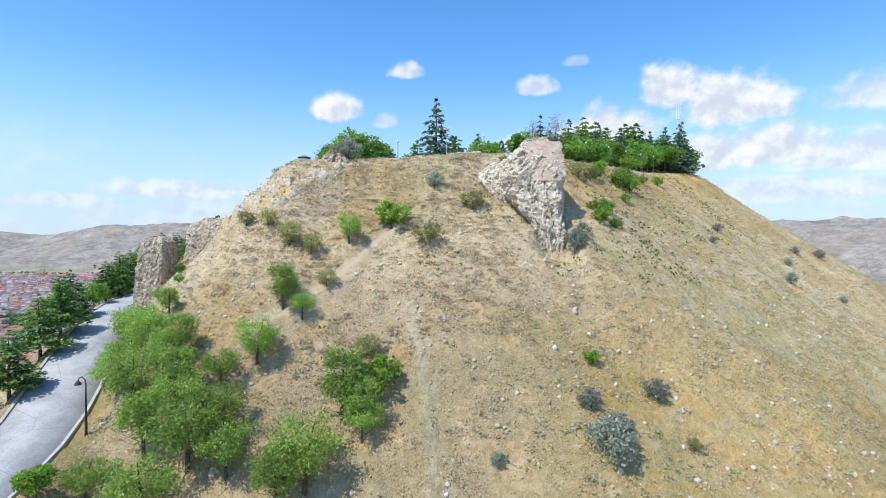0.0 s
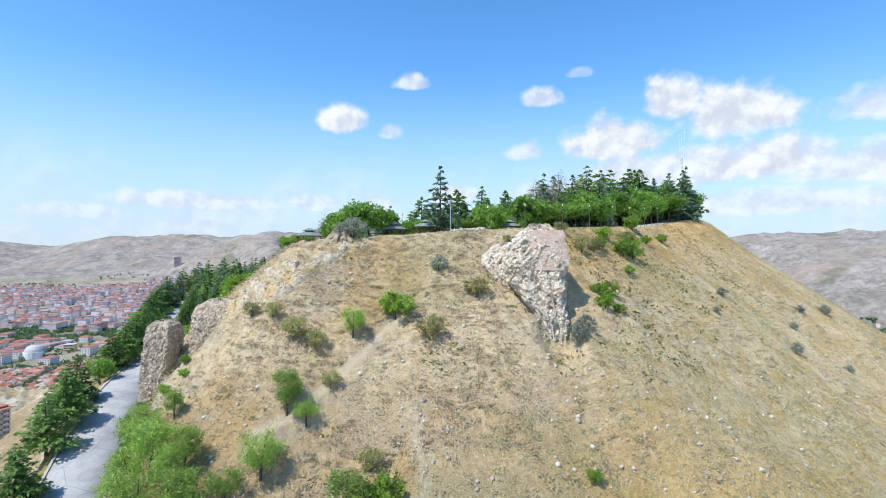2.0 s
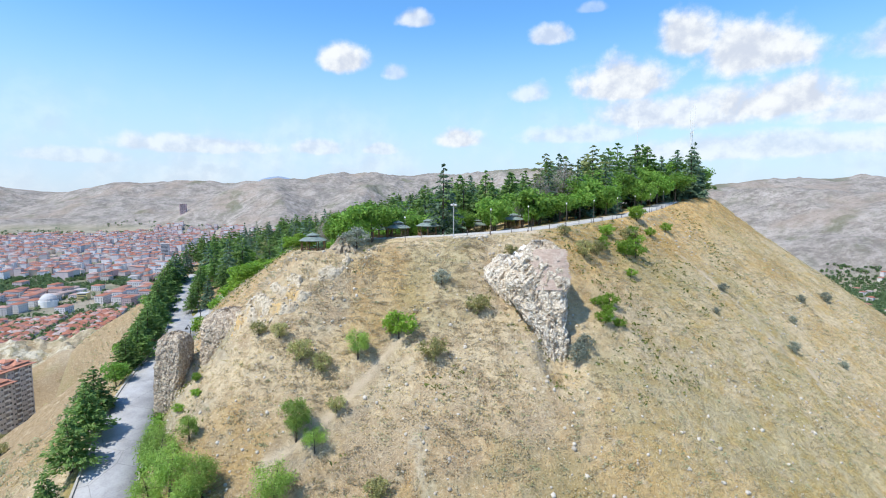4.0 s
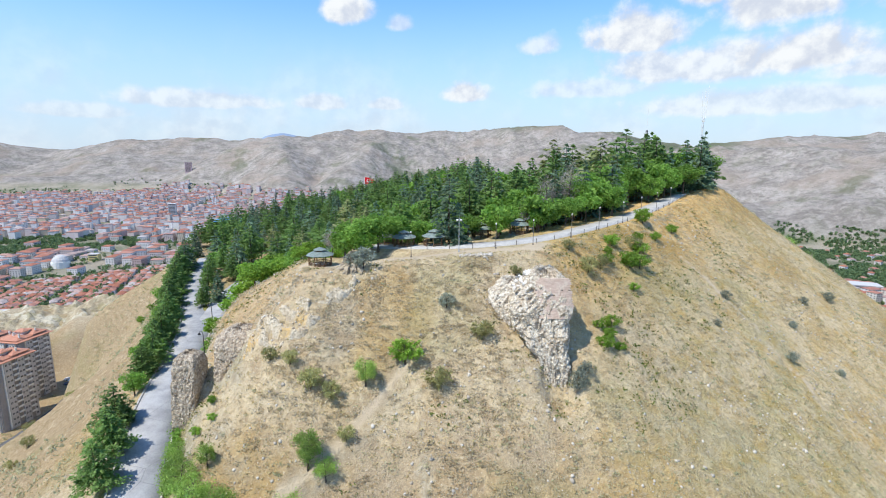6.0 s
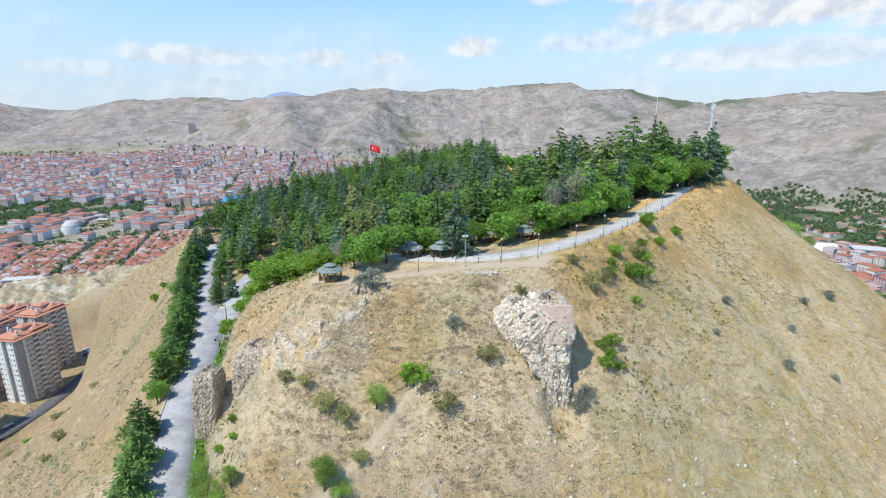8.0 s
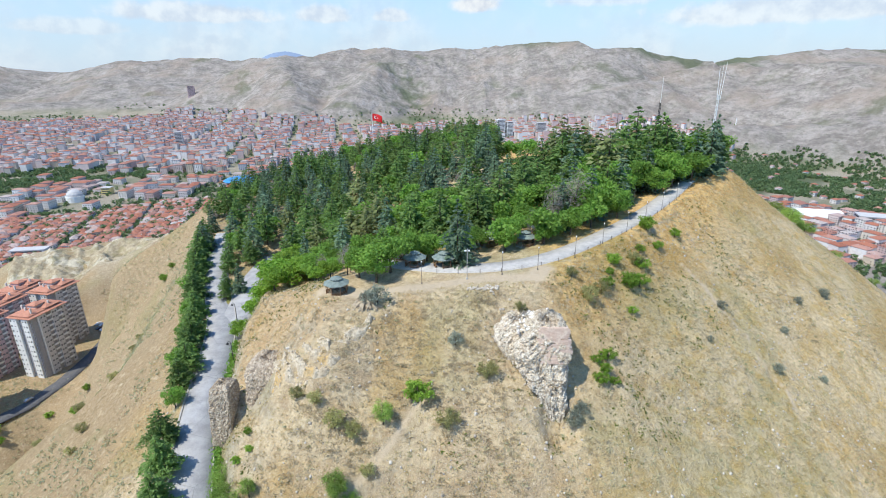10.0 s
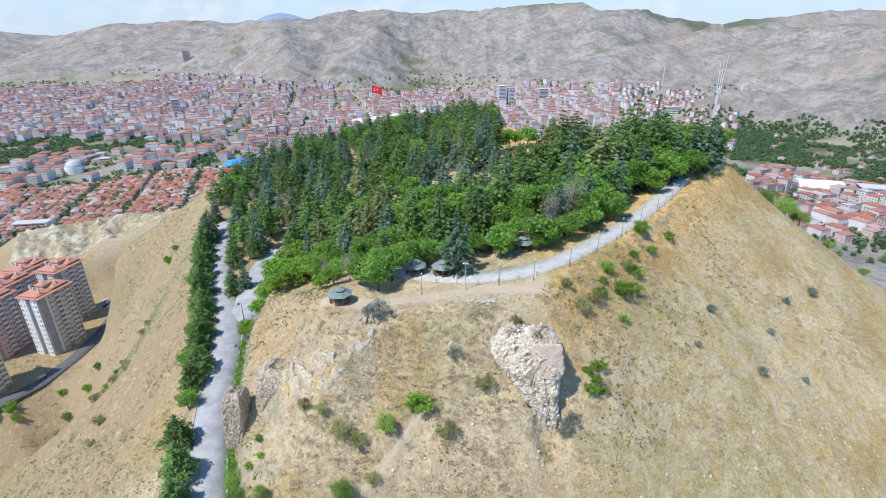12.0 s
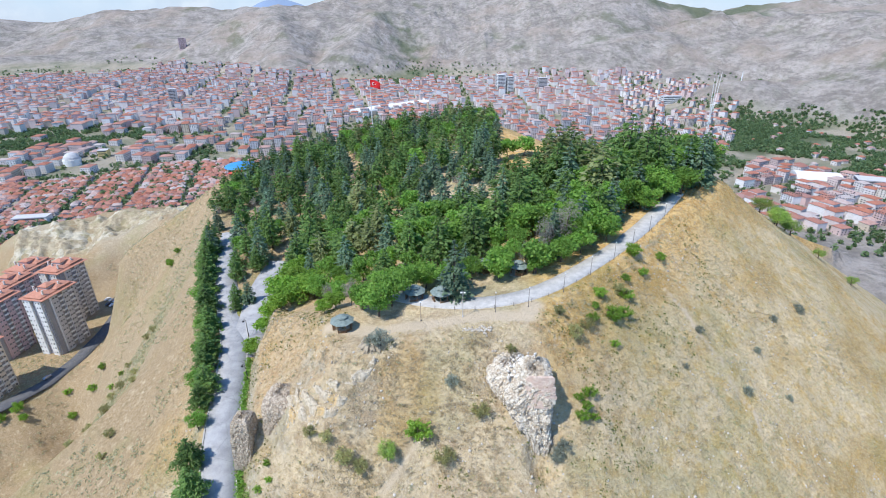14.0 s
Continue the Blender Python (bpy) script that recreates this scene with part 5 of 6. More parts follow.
# worn brick courses on the tower's face: too small to tell apart one by one
def brick_face(N, pos, bsdf):
    geo = N.add("ShaderNodeNewGeometry")
    n = N.noise(pos, 0.8, 5, 0.65)
    col = N.mix(geo.outputs["Random Per Island"], (0.56, 0.415, 0.335), (0.68, 0.535, 0.440))
    col = N.mix(N.smooth(n, 0.46, 0.62, 0.0, 0.75), col, (0.74, 0.64, 0.54))
    N.put(bsdf.inputs["Base Color"], N.mix(N.smooth(N.noise(pos, 5.0, 4, 0.7), 0.56, 0.70, 0.0, 0.5), col, (0.36, 0.27, 0.21)))
    bsdf.inputs["Roughness"].default_value = 0.95
    bsdf.inputs["Specular IOR Level"].default_value = 0.15
    bump(N, bsdf, N.noise(pos, 12.0, 4, 0.7), 0.6, 0.03)


random.seed(9)
bm = bmesh.new()
for row in range(42):
    z = 68.0 + row * 0.122
    high = row / 41
    left = 2.75 - 0.75 * high**3 + 0.16 * math.sin(row * 0.7) - (0.5 if row < 3 else 0)
    right = 2.30 - 0.55 * high**2 + 0.10 * math.sin(row * 0.5 + 2) - (0.6 if row < 4 else 0)
    x = 12.95 - left + random.uniform(0, 0.2)
    while x < 12.95 + right:
        wide = random.uniform(0.30, 0.42)
        if random.random() > 0.012:
            dx = (x - 12.8) / 3.2
            y = 63.0 + 0.21 * (z - 68.0) + 0.8 * abs(dx) ** 3 + random.uniform(-0.012, 0.014)
            box(bm, wide - 0.012, 0.7, 0.116, pose(x + wide / 2, y + 0.25, z, random.uniform(-1, 1) - 10, random.uniform(-0.6, 0.6), 12 * dx))
        x += wide
tagged(part("brick_facing", bm, material("worn_brick_face", brick_face), tower, "salmon-coloured worn brick facing"), kind="stuff")
# crest stones, near white in colour to stand in for sun glare on top
rc = np.random.default_rng(15)
cap_meshes = [mesh_of("capstone", q, ICO, CAPSTONE) for q in STONE_MESH]
for i in range(46):
    x, y = rc.uniform(6.8, 14.2), rc.uniform(65.5, 70.5)
    z = 73.2 - 0.85 * max(0, 10.4 - x)
    part("capstone", cap_meshes[i % 6], None, tower, m=Matrix.LocRotScale((x, y, z - 0.3), Euler(rc.uniform(0, 6, 3)), (0.42, 0.42, 0.2)))

# remains of a footing near the crest
rf_ = np.random.default_rng(55)
foot = thing("wall_footing", "low row of pale stones from an old wall", "ruin")
foot_meshes = [mesh_of("stone", q, ICO, FIELD_STONE) for q in STONE_MESH]
for i in range(46):
    x, y = 0.6 + 5.2 * rf_.uniform(), 76.2 + rf_.normal(scale=0.45)
    part("stone", foot_meshes[i % 6], None, foot, m=Matrix.LocRotScale((x, y, ground_z(x, y) + 0.08), Euler(rf_.uniform(0, 6, 3)), (0.34, 0.34, 0.24)))
# ---- park things on the hilltop ----
def lathe(profile, sides=8, turn=0.0):
    """Rings (radius, z) closed at both ends, as vertices and faces."""
    v, f = [], []
    for r, z in profile:
        v += [(r * math.cos(turn + 2 * math.pi * k / sides), r * math.sin(turn + 2 * math.pi * k / sides), z) for k in range(sides)]
    for i in range(len(profile) - 1):
        f += [(i * sides + k, i * sides + (k + 1) % sides, (i + 1) * sides + (k + 1) % sides, (i + 1) * sides + k) for k in range(sides)]
    f.append(tuple(range(sides))[::-1])
    f.append(tuple(range(len(v) - sides, len(v))))
    return v, f


SHINGLE = plain("green_shingle", (0.135, 0.175, 0.160), (0.255, 0.300, 0.275), 0.8, 2.5, relief=0.05)
TIMBER = plain("brown_timber", (0.13, 0.075, 0.040), (0.26, 0.155, 0.085), 0.7, 3.0, relief=0.02)
PAVING = plain("pale_paving", (0.36, 0.34, 0.31), (0.50, 0.475, 0.435), 0.9, 1.5, relief=0.02)
STEEL = plain("galvanised_steel", (0.46, 0.47, 0.48), (0.62, 0.63, 0.64), 0.45, 4.0, metallic=0.6)
WHITEP = plain("white_paint", (0.72, 0.72, 0.72), (0.84, 0.84, 0.83), 0.5, 2.0)
BLACKP = plain("black_iron", (0.020, 0.020, 0.022), (0.045, 0.045, 0.048), 0.5, 5.0)
REDP = plain("red_cloth", (0.55, 0.015, 0.02), (0.68, 0.03, 0.035), 0.7, 1.0)
BLUEP = plain("blue_roofing", (0.04, 0.22, 0.52), (0.08, 0.32, 0.66), 0.5, 1.5)
LAMPGLASS = plain("frosted_glass", (0.74, 0.74, 0.72), (0.86, 0.86, 0.84), 0.3, 3.0)

gz_parts = {
    "lower_roof": mesh_of("lower_roof", *lathe([(2.95, 2.42), (3.0, 2.5), (2.1, 2.95), (1.05, 3.32), (0.9, 3.3)], 8, 0.39), SHINGLE),
    "neck": mesh_of("neck", *lathe([(0.92, 3.2), (0.92, 3.58)], 8, 0.39), TIMBER),
    "upper_roof": mesh_of("upper_roof", *lathe([(1.42, 3.5), (1.45, 3.56), (0.7, 3.9), (0.06, 4.12)], 8, 0.39), SHINGLE),
    "floor_slab": mesh_of("floor_slab", *lathe([(2.75, -0.5), (2.75, 0.12)], 8, 0.39), PAVING),
    "table_top": mesh_of("table_top", *lathe([(0.62, 0.80), (0.65, 0.84), (0.65, 0.88)], 8), TIMBER),
    "table_foot": mesh_of("table_foot", *lathe([(0.22, 0.1), (0.10, 0.3), (0.10, 0.80)], 8), TIMBER),
}
bm = bmesh.new()
box(bm, 0.15, 0.15, 2.45, pose(0, 0, 1.28))
bmesh.ops.bevel(bm, geom=list(bm.edges), offset=0.015, segments=1, affect="EDGES")
gz_post = bpy.data.meshes.new("post")
bm.to_mesh(gz_post), bm.free()
gz_post.materials.append(TIMBER)
bm = bmesh.new()
box(bm, 1.85, 0.07, 0.09, pose(0, 0, 0.95))
box(bm, 1.85, 0.07, 0.09, pose(0, 0, 0.35))
for k in range(9):
    box(bm, 0.05, 0.04, 0.55, pose(-0.8 + 0.2 * k, 0, 0.65))
box(bm, 1.7, 0.42, 0.05, pose(0, 0.26, 0.5))
gz_rail = bpy.data.meshes.new("railing")
bm.to_mesh(gz_rail), bm.free()
gz_rail.materials.append(TIMBER)


def gazebo(x, y, turn, label):
    z = ground_z(x, y)
    ob = thing("gazebo", label, "gazebo", (x, y, z - 0.15), turn, "hilltop gazebos", scale=0.77)
    for n, me in gz_parts.items():
        part(n, me, None, ob)
    for k in range(8):
        a = 45 * k + 22.5
        part("post", gz_post, None, ob, m=pose(2.45 * math.cos(radians(a)), 2.45 * math.sin(radians(a)), 0, 0, 0, a))
        if k != 5:
            b = 45 * k
            part("railing", gz_rail, None, ob, m=pose(2.26 * math.cos(radians(b)), 2.26 * math.sin(radians(b)), 0, 0, 0, b + 90))


for x, y, turn in ((-21.9, 79.6, 10), (-9.2, 88.6, 0), (-3.7, 87.6, 20), (-12.6, 93.4, 5), (5.2, 101.5, 15), (12.4, 98.4, 0), (16.2, 103.2, 8)):
    gazebo(x, y, turn, "brown timber gazebo with a two-tier green shingle roof")

# lamp posts along the walk
RUSTP = plain("weathered_iron", (0.10, 0.085, 0.075), (0.19, 0.165, 0.145), 0.7, 4.0)
lp_pole = mesh_of("pole", *lathe([(0.11, -0.3), (0.11, 0.25), (0.05, 0.3), (0.035, 4.0)], 8), RUSTP)
lp_head = mesh_of("lamp_head", *lathe([(0.05, 3.95), (0.10, 4.05), (0.11, 4.18), (0.07, 4.28), (0.02, 4.31)], 10), LAMPGLASS)
lp_collar = mesh_of("collar", *lathe([(0.06, 3.88), (0.09, 3.9), (0.09, 3.98), (0.06, 4.0)], 8), RUSTP)
for x, y in ((-7.2, 80.6), (6.7, 82.3), (13.0, 83.6), (20.4, 88.6), (27.0, 95.2), (33.5, 101.8), (39.5, 108.8), (45.5, 116.0), (51.2, 122.6)):
    ob = thing("park_lamp", "dark slim park lamp post with a pale globe head", "lamp post", (x, y, ground_z(x, y)), 0, "walkway lamps")
    for n, me in (("pole", lp_pole), ("lamp_head", lp_head), ("collar", lp_collar)):
        part(n, me, None, ob)

# the taller floodlight post
fx, fy = 0.6, 80.9
ob = thing("floodlight_post", "tall pale steel post carrying two floodlights", "lamp post", (fx, fy, ground_z(fx, fy)))
part("pole", mesh_of("pole", *lathe([(0.15, -0.3), (0.15, 0.3), (0.07, 0.35), (0.055, 5.6)], 8), STEEL), None, ob)
bm = bmesh.new()
box(bm, 0.8, 0.06, 0.06, pose(0, 0, 5.35))
part("crossbar", bm, STEEL, ob)
for dx in (-0.3, 0.3):
    bm = bmesh.new()
    box(bm, 0.36, 0.18, 0.3, pose(dx, -0.12, 5.25, 30))
    bmesh.ops.bevel(bm, geom=list(bm.edges), offset=0.03, segments=1, affect="EDGES")
    part("floodlight", bm, WHITEP, ob)

# hooked street lamps beside the road
hook_pts = [(0, 0, -0.3), (0, 0, 0.4), (0, 0, 4.3), (-0.08, 0, 4.75), (-0.35, 0, 5.0), (-0.65, 0, 4.9), (-0.78, 0, 4.62)]


def hooked():
    v, f = [], []
    for i, p in enumerate(hook_pts):
        r = (0.12, 0.11, 0.055, 0.05, 0.045, 0.04, 0.04)[i]
        ang = (0, 0, 0, 35, 80, 130, 165)[i]
        for k in range(8):
            a = 2 * math.pi * k / 8
            dx, dz = r * math.cos(a) * math.cos(radians(ang)), r * math.cos(a) * math.sin(radians(ang))
            v.append((p[0] + dx, p[1] + r * math.sin(a), p[2] + dz))
        if i:
            f += [((i - 1) * 8 + k, (i - 1) * 8 + (k + 1) % 8, i * 8 + (k + 1) % 8, i * 8 + k) for k in range(8)]
    return v, f


st_pole = mesh_of("pole", *hooked(), BLACKP)
st_head = mesh_of("lamp_head", *lathe([(0.05, 4.66), (0.20, 4.5), (0.30, 4.32), (0.26, 4.28)], 10), BLACKP)
for x, y, turn in ((-30.3, 42.6, -10), (-40.6, 71.5, -10), (-45.8, 86, -10), (-52.6, 103, -15)):
    ob = thing("street_lamp", "black iron street lamp with a hooked arm beside the road", "lamp post", (x, y, ground_z(x, y)), turn, "roadside lamps")
    part("pole", st_pole, None, ob)
    part("lamp_head", st_head, None, ob, m=pose(-0.78, 0, 0))

# chain fence along the front of the walk
fence = thing("chain_fence", "low dark posts with sagging chains along the walk", "fence")
bol = mesh_of("post", *lathe([(0.055, -0.2), (0.055, 0.72), (0.075, 0.76), (0.04, 0.84)], 8), RUSTP)
line = np.array(LANE)[3:-1]
dd = np.gradient(line[:, :2], axis=0)
dd /= np.linalg.norm(dd, axis=1)[:, None]
edge = np.column_stack([line[:, 0] + dd[:, 1] * (LANE_W + 0.35), line[:, 1] - dd[:, 0] * (LANE_W + 0.35)])
prev = None
for x, y in edge:
    z = ground_z(x, y)
    part("post", bol, None, fence, m=pose(x, y, z))
    if prev is not None:
        pts = []
        for i in range(9):
            t = i / 8
            pts.append(Vector((prev[0] + (x - prev[0]) * t, prev[1] + (y - prev[1]) * t, prev[2] + (z - prev[2]) * t + 0.72 - 0.36 * (1 - (2 * t - 1) ** 2))))
        part("chain", mesh_of("chain", *tube(pts, [0.018] * 9, 4), RUSTP), None, fence)
    prev = (x, y, z)

# kerbs of the road
for sgn, nm in ((1, "kerb"), (-1, "kerb")):
    line = np.array([p for p in ROAD if 20 < p[1] < 125])
    d2 = np.gradient(line[:, :2], axis=0)
    d2 /= np.linalg.norm(d2, axis=1)[:, None]
    nrm = np.stack([d2[:, 1], -d2[:, 0]], 1) * sgn
    v, f = [], []
    for (x, y, z), n in zip(line, nrm):
        for off_, dz in ((ROAD_W - 0.02, -0.3), (ROAD_W - 0.02, 0.14), (ROAD_W + 0.24, 0.15), (ROAD_W + 0.26, -0.3)):
            v.append((x + n[0] * off_, y + n[1] * off_, z + dz))
    for i in range(len(line) - 1):
        f += [(4 * i + k, 4 * i + k + 1, 4 * i + k + 5, 4 * i + k + 4) for k in range(3)]
    tagged(new(nm, mesh_of(nm, v, f, PAVING)), "pale concrete kerb along the road", "kerb", kind="structure")


# radio masts behind the grove
def lattice(name, label, x, y, top, dark_to, wide):
    z = ground_z(x, y)
    ob = thing(name, label, "mast", (x, y, z))
    h = top - z
    for k in range(3):
        a = radians(120 * k + 20)
        part("leg", mesh_of("leg", *tube([(wide * math.cos(a), wide * math.sin(a), -0.5), (wide * 0.6 * math.cos(a), wide * 0.6 * math.sin(a), dark_to - z)], [0.09, 0.07], 5), BLACKP if "dark" in label else WHITEP), None, ob)
    bm = bmesh.new()
    n = int((dark_to - z) / 1.2)
    for i in range(n):
        for k in range(3):
            t0, t1 = i / n, (i + 1) / n
            a, b = radians(120 * k + 20), radians(120 * k + 140)
            w0, w1 = wide * (1 - 0.4 * t0), wide * (1 - 0.4 * t1)
            p = Vector((w0 * math.cos(a), w0 * math.sin(a), (dark_to - z) * t0))
            q = Vector((w1 * math.cos(b), w1 * math.sin(b), (dark_to - z) * t1))
            box(bm, 0.06, 0.06, (q - p).length, Matrix.Translation((p + q) / 2) @ (q - p).to_track_quat("Z", "Y").to_matrix().to_4x4())
    part("bracing", bm, BLACKP if "dark" in label else WHITEP, ob)
    for dx in ((0,) if "dark" in label else (-0.9, 0, 0.9)):
        part("antenna", mesh_of("antenna", *tube([(dx * 0.5, 0, dark_to - z - 1.5), (dx, 0, h + dx)], [0.09, 0.045], 6), WHITEP), None, ob)
    return ob


lattice("radio_mast", "dark steel lattice mast with a white whip antenna", 62.2, 172, 105.5, 97.4, 0.45)
lattice("radio_mast", "white lattice mast with three whip antennas", 73.2, 157, 108.5, 100.5, 0.40)

# great flag on its pole
fl = thing("flag_pole", "tall pole flying a large red flag", "flag", (-104, 560, ground_z(-104, 560)))
ph = 66.0 - ground_z(-104, 560)
part("pole", mesh_of("pole", *lathe([(0.7, -0.5), (0.5, ph * 0.5), (0.25, ph)], 10), WHITEP), None, fl)
fv, ff = [], []
for s in (0.0, 0.05):
    for i in range(13):
        for j in range(9):
            u, w = i / 12, j / 8
            fv.append((0.2 + 11.0 * u, s + 1.1 * math.sin(5 * u + 1.5 * w) * u, ph - 0.5 - 7.4 * w - 3.0 * u * u))
for s in range(2):
    for i in range(12):
        for j in range(8):
            a = s * 117 + i * 9 + j
            q = (a, a + 1, a + 10, a + 9)
            ff.append(q if s else q[::-1])
cloth = part("cloth", mesh_of("cloth", fv, ff, REDP, True), None, fl, "rippling red cloth with a white emblem")
def flat_shape(outline, thick):
    n = len(outline)
    v = [(x, -thick, z) for x, z in outline] + [(x, thick, z) for x, z in outline]
    return v, [tuple(range(n)), tuple(range(n, 2 * n))[::-1]] + [(i, n + i, n + (i + 1) % n, (i + 1) % n) for i in range(n)]


moon = [(1.55 * math.cos(a), 1.55 * math.sin(a)) for a in np.linspace(0.55, 2 * math.pi - 0.55, 24)] + [(0.38 + 1.22 * math.cos(a), 1.22 * math.sin(a)) for a in np.linspace(2 * math.pi - 0.72, 0.72, 22)]
star = [((0.78 if k % 2 == 0 else 0.32) * math.cos(math.pi + k * math.pi / 5), (0.78 if k % 2 == 0 else 0.32) * math.sin(math.pi + k * math.pi / 5)) for k in range(10)]
part("crescent", mesh_of("crescent", *flat_shape(moon, 0.75), WHITEP), None, cloth, m=pose(3.9, 0.35, ph - 4.5, 0, 0, 6))
part("star", mesh_of("star", *flat_shape(star, 0.75), WHITEP), None, cloth, m=pose(6.2, 0.35, ph - 5.1, 0, 0, 6))

# tea house at the far edge of the grove
th = thing("tea_house", "small hilltop tea house with a blue domed roof", "building", (-115, 249, ground_z(-115, 249)))
part("blue_roof", mesh_of("blue_roof", *lathe([(8.3, 3.0), (8.4, 3.2), (7.0, 4.0), (4.2, 4.7), (0.4, 5.1)], 16), BLUEP), None, th, "bright blue domed roof")
part("wall", mesh_of("wall", *lathe([(6.6, -4), (6.6, 3.1)], 16), TIMBER), None, th)
for k in range(10):
    a = radians(36 * k)
    part("post", mesh_of("post", *tube([(7.6 * math.cos(a), 7.6 * math.sin(a), -3), (7.6 * math.cos(a), 7.6 * math.sin(a), 3.1)], [0.12, 0.12], 6), TIMBER), None, th)
aw = thing("awning_hut", "red-roofed kiosk beside the tea house", "kiosk", (-113, 238, ground_z(-113, 238)))
part("roof", mesh_of("roof", *lathe([(4.4, 2.6), (4.4, 2.75), (0.2, 4.0)], 4, 0.6), plain("red_sheet", (0.45, 0.05, 0.03), (0.58, 0.09, 0.06), 0.6, 1.5)), None, aw)
part("wall", mesh_of("wall", *lathe([(3.4, -3), (3.4, 2.7)], 4, 0.6), TIMBER), None, aw)
gh = thing("garden_hut", "low hut with a green hipped roof at the grove edge", "building", (-105, 229, ground_z(-105, 229)))
part("roof", mesh_of("roof", *lathe([(6.8, 2.6), (6.8, 2.8), (0.3, 4.6)], 4, 0.5), SHINGLE), None, gh)
part("wall", mesh_of("wall", *lathe([(5.4, -5), (5.4, 2.7)], 4, 0.5), TIMBER), None, gh)
# ---- town ----
def town_wall(N, pos, bsdf):
    """Rendered walls in many pale tints, with storey bands of dim window openings too far to build."""
    geo = N.add("ShaderNodeNewGeometry")
    info = N.add("ShaderNodeObjectInfo")
    k = N.math("FRACT", N.math("ADD", geo.outputs["Random Per Island"], info.outputs["Random"]))
    col = N.ramp(k, (0.0, (0.60, 0.54, 0.51)), (0.25, (0.76, 0.74, 0.74)), (0.45, (0.56, 0.40, 0.39)), (0.6, (0.64, 0.53, 0.51)), (0.8, (0.80, 0.79, 0.80)), (0.92, (0.56, 0.46, 0.34)), (1.0, (0.40, 0.44, 0.52)))
    N.put(bsdf.inputs["Base Color"], N.mix(N.smooth(N.noise(pos, 0.25, 4), 0.45, 0.7, 0, 0.25), col, (0.36, 0.32, 0.29)))
    bsdf.inputs["Roughness"].default_value = 0.85


def town_roof(N, pos, bsdf):
    geo = N.add("ShaderNodeNewGeometry")
    info = N.add("ShaderNodeObjectInfo")
    k = N.math("FRACT", N.math("ADD", geo.outputs["Random Per Island"], info.outputs["Random"]))
    col = N.ramp(k, (0.0, (0.30, 0.105, 0.062)), (0.25, (0.40, 0.155, 0.095)), (0.45, (0.31, 0.140, 0.105)), (0.65, (0.43, 0.205, 0.150)), (0.88, (0.44, 0.40, 0.385)), (1.0, (0.28, 0.125, 0.098)))
    N.put(bsdf.inputs["Base Color"], N.mix(N.smooth(N.noise(pos, 0.6, 5), 0.4, 0.7, 0, 0.4), col, (0.27, 0.13, 0.09)))
    bsdf.inputs["Roughness"].default_value = 0.85
    wave = N.add("ShaderNodeTexWave", Scale=1.6, Distortion=1.0)
    N.link(pos, wave.inputs["Vector"])
    bump(N, bsdf, wave.outputs["Fac"], 0.4, 0.08)


TOWN_WALL, TOWN_ROOF = material("town_wall", town_wall), material("town_roof", town_roof)
GLASS = plain("dark_window_glass", (0.045, 0.050, 0.058), (0.10, 0.11, 0.125), 0.2, 0.4, spec=0.5)
TOWN_TREE = leafy("town_foliage", (0.100, 0.165, 0.070), (0.220, 0.310, 0.140), 0.0)
CHIMNEY = plain("chimney_render", (0.55, 0.52, 0.48), (0.70, 0.67, 0.63), 0.9, 1.0)


def body_of(w, d, h, base=4.0, roof_h=2.6, over=0.5, gable=False):
    c = [(-w / 2, -d / 2), (w / 2, -d / 2), (w / 2, d / 2), (-w / 2, d / 2)]
    wv = [(x, y, -base) for x, y in c] + [(x, y, h) for x, y in c]
    wf = [(i, (i + 1) % 4, 4 + (i + 1) % 4, 4 + i) for i in range(4)]
    o = [(x + over * (1 if x > 0 else -1), y + over * (1 if y > 0 else -1)) for x, y in c]
    r = 0 if gable else min(w, d) * 0.45
    rid = [(-w / 2 - over + r, 0), (w / 2 + over - r, 0)]
    rv = [(x, y, h - 0.15) for x, y in o] + [(x, y, h + 0.1) for x, y in o] + [(x, y, h + roof_h) for x, y in rid]
    rf = [(i, (i + 1) % 4, 4 + (i + 1) % 4, 4 + i) for i in range(4)] + [(3, 2, 1, 0)]
    rf += [(4, 5, 9, 8), (5, 6, 9), (6, 7, 8, 9), (7, 4, 8)]
    return wv, wf, rv, rf


def windows_of(w, d, h, storey=3.0, pitch=3.0, size=(1.2, 1.4), faces=(0, 1, 3)):
    """Poses of windows on the chosen faces: front, right, (back,) left."""
    out = []
    for face in faces:
        span = w if face in (0, 2) else d
        n = max(1, int((span - 1.0) / pitch))
        for s in range(max(1, int(h / storey))):
            for k in range(n):
                u = (k - (n - 1) / 2) * (span / n)
                z = s * storey + 1.7
                m = {0: pose(u, -d / 2 - 0.02, z), 1: pose(w / 2 + 0.02, u, z, 0, 0, 90), 2: pose(u, d / 2 + 0.02, z), 3: pose(-w / 2 - 0.02, u, z, 0, 0, 90)}[face]
                out.append((face, m))
    return out


bm = bmesh.new()
box(bm, 1.3, 0.16, 1.4, Matrix())
win_mesh = bpy.data.meshes.new("window")
bm.to_mesh(win_mesh), bm.free()
win_mesh.materials.append(GLASS)
bm = bmesh.new()
box(bm, 0.7, 0.7, 2.2, Matrix())
chim_mesh = bpy.data.meshes.new("chimney")
bm.to_mesh(chim_mesh), bm.free()
chim_mesh.materials.append(CHIMNEY)

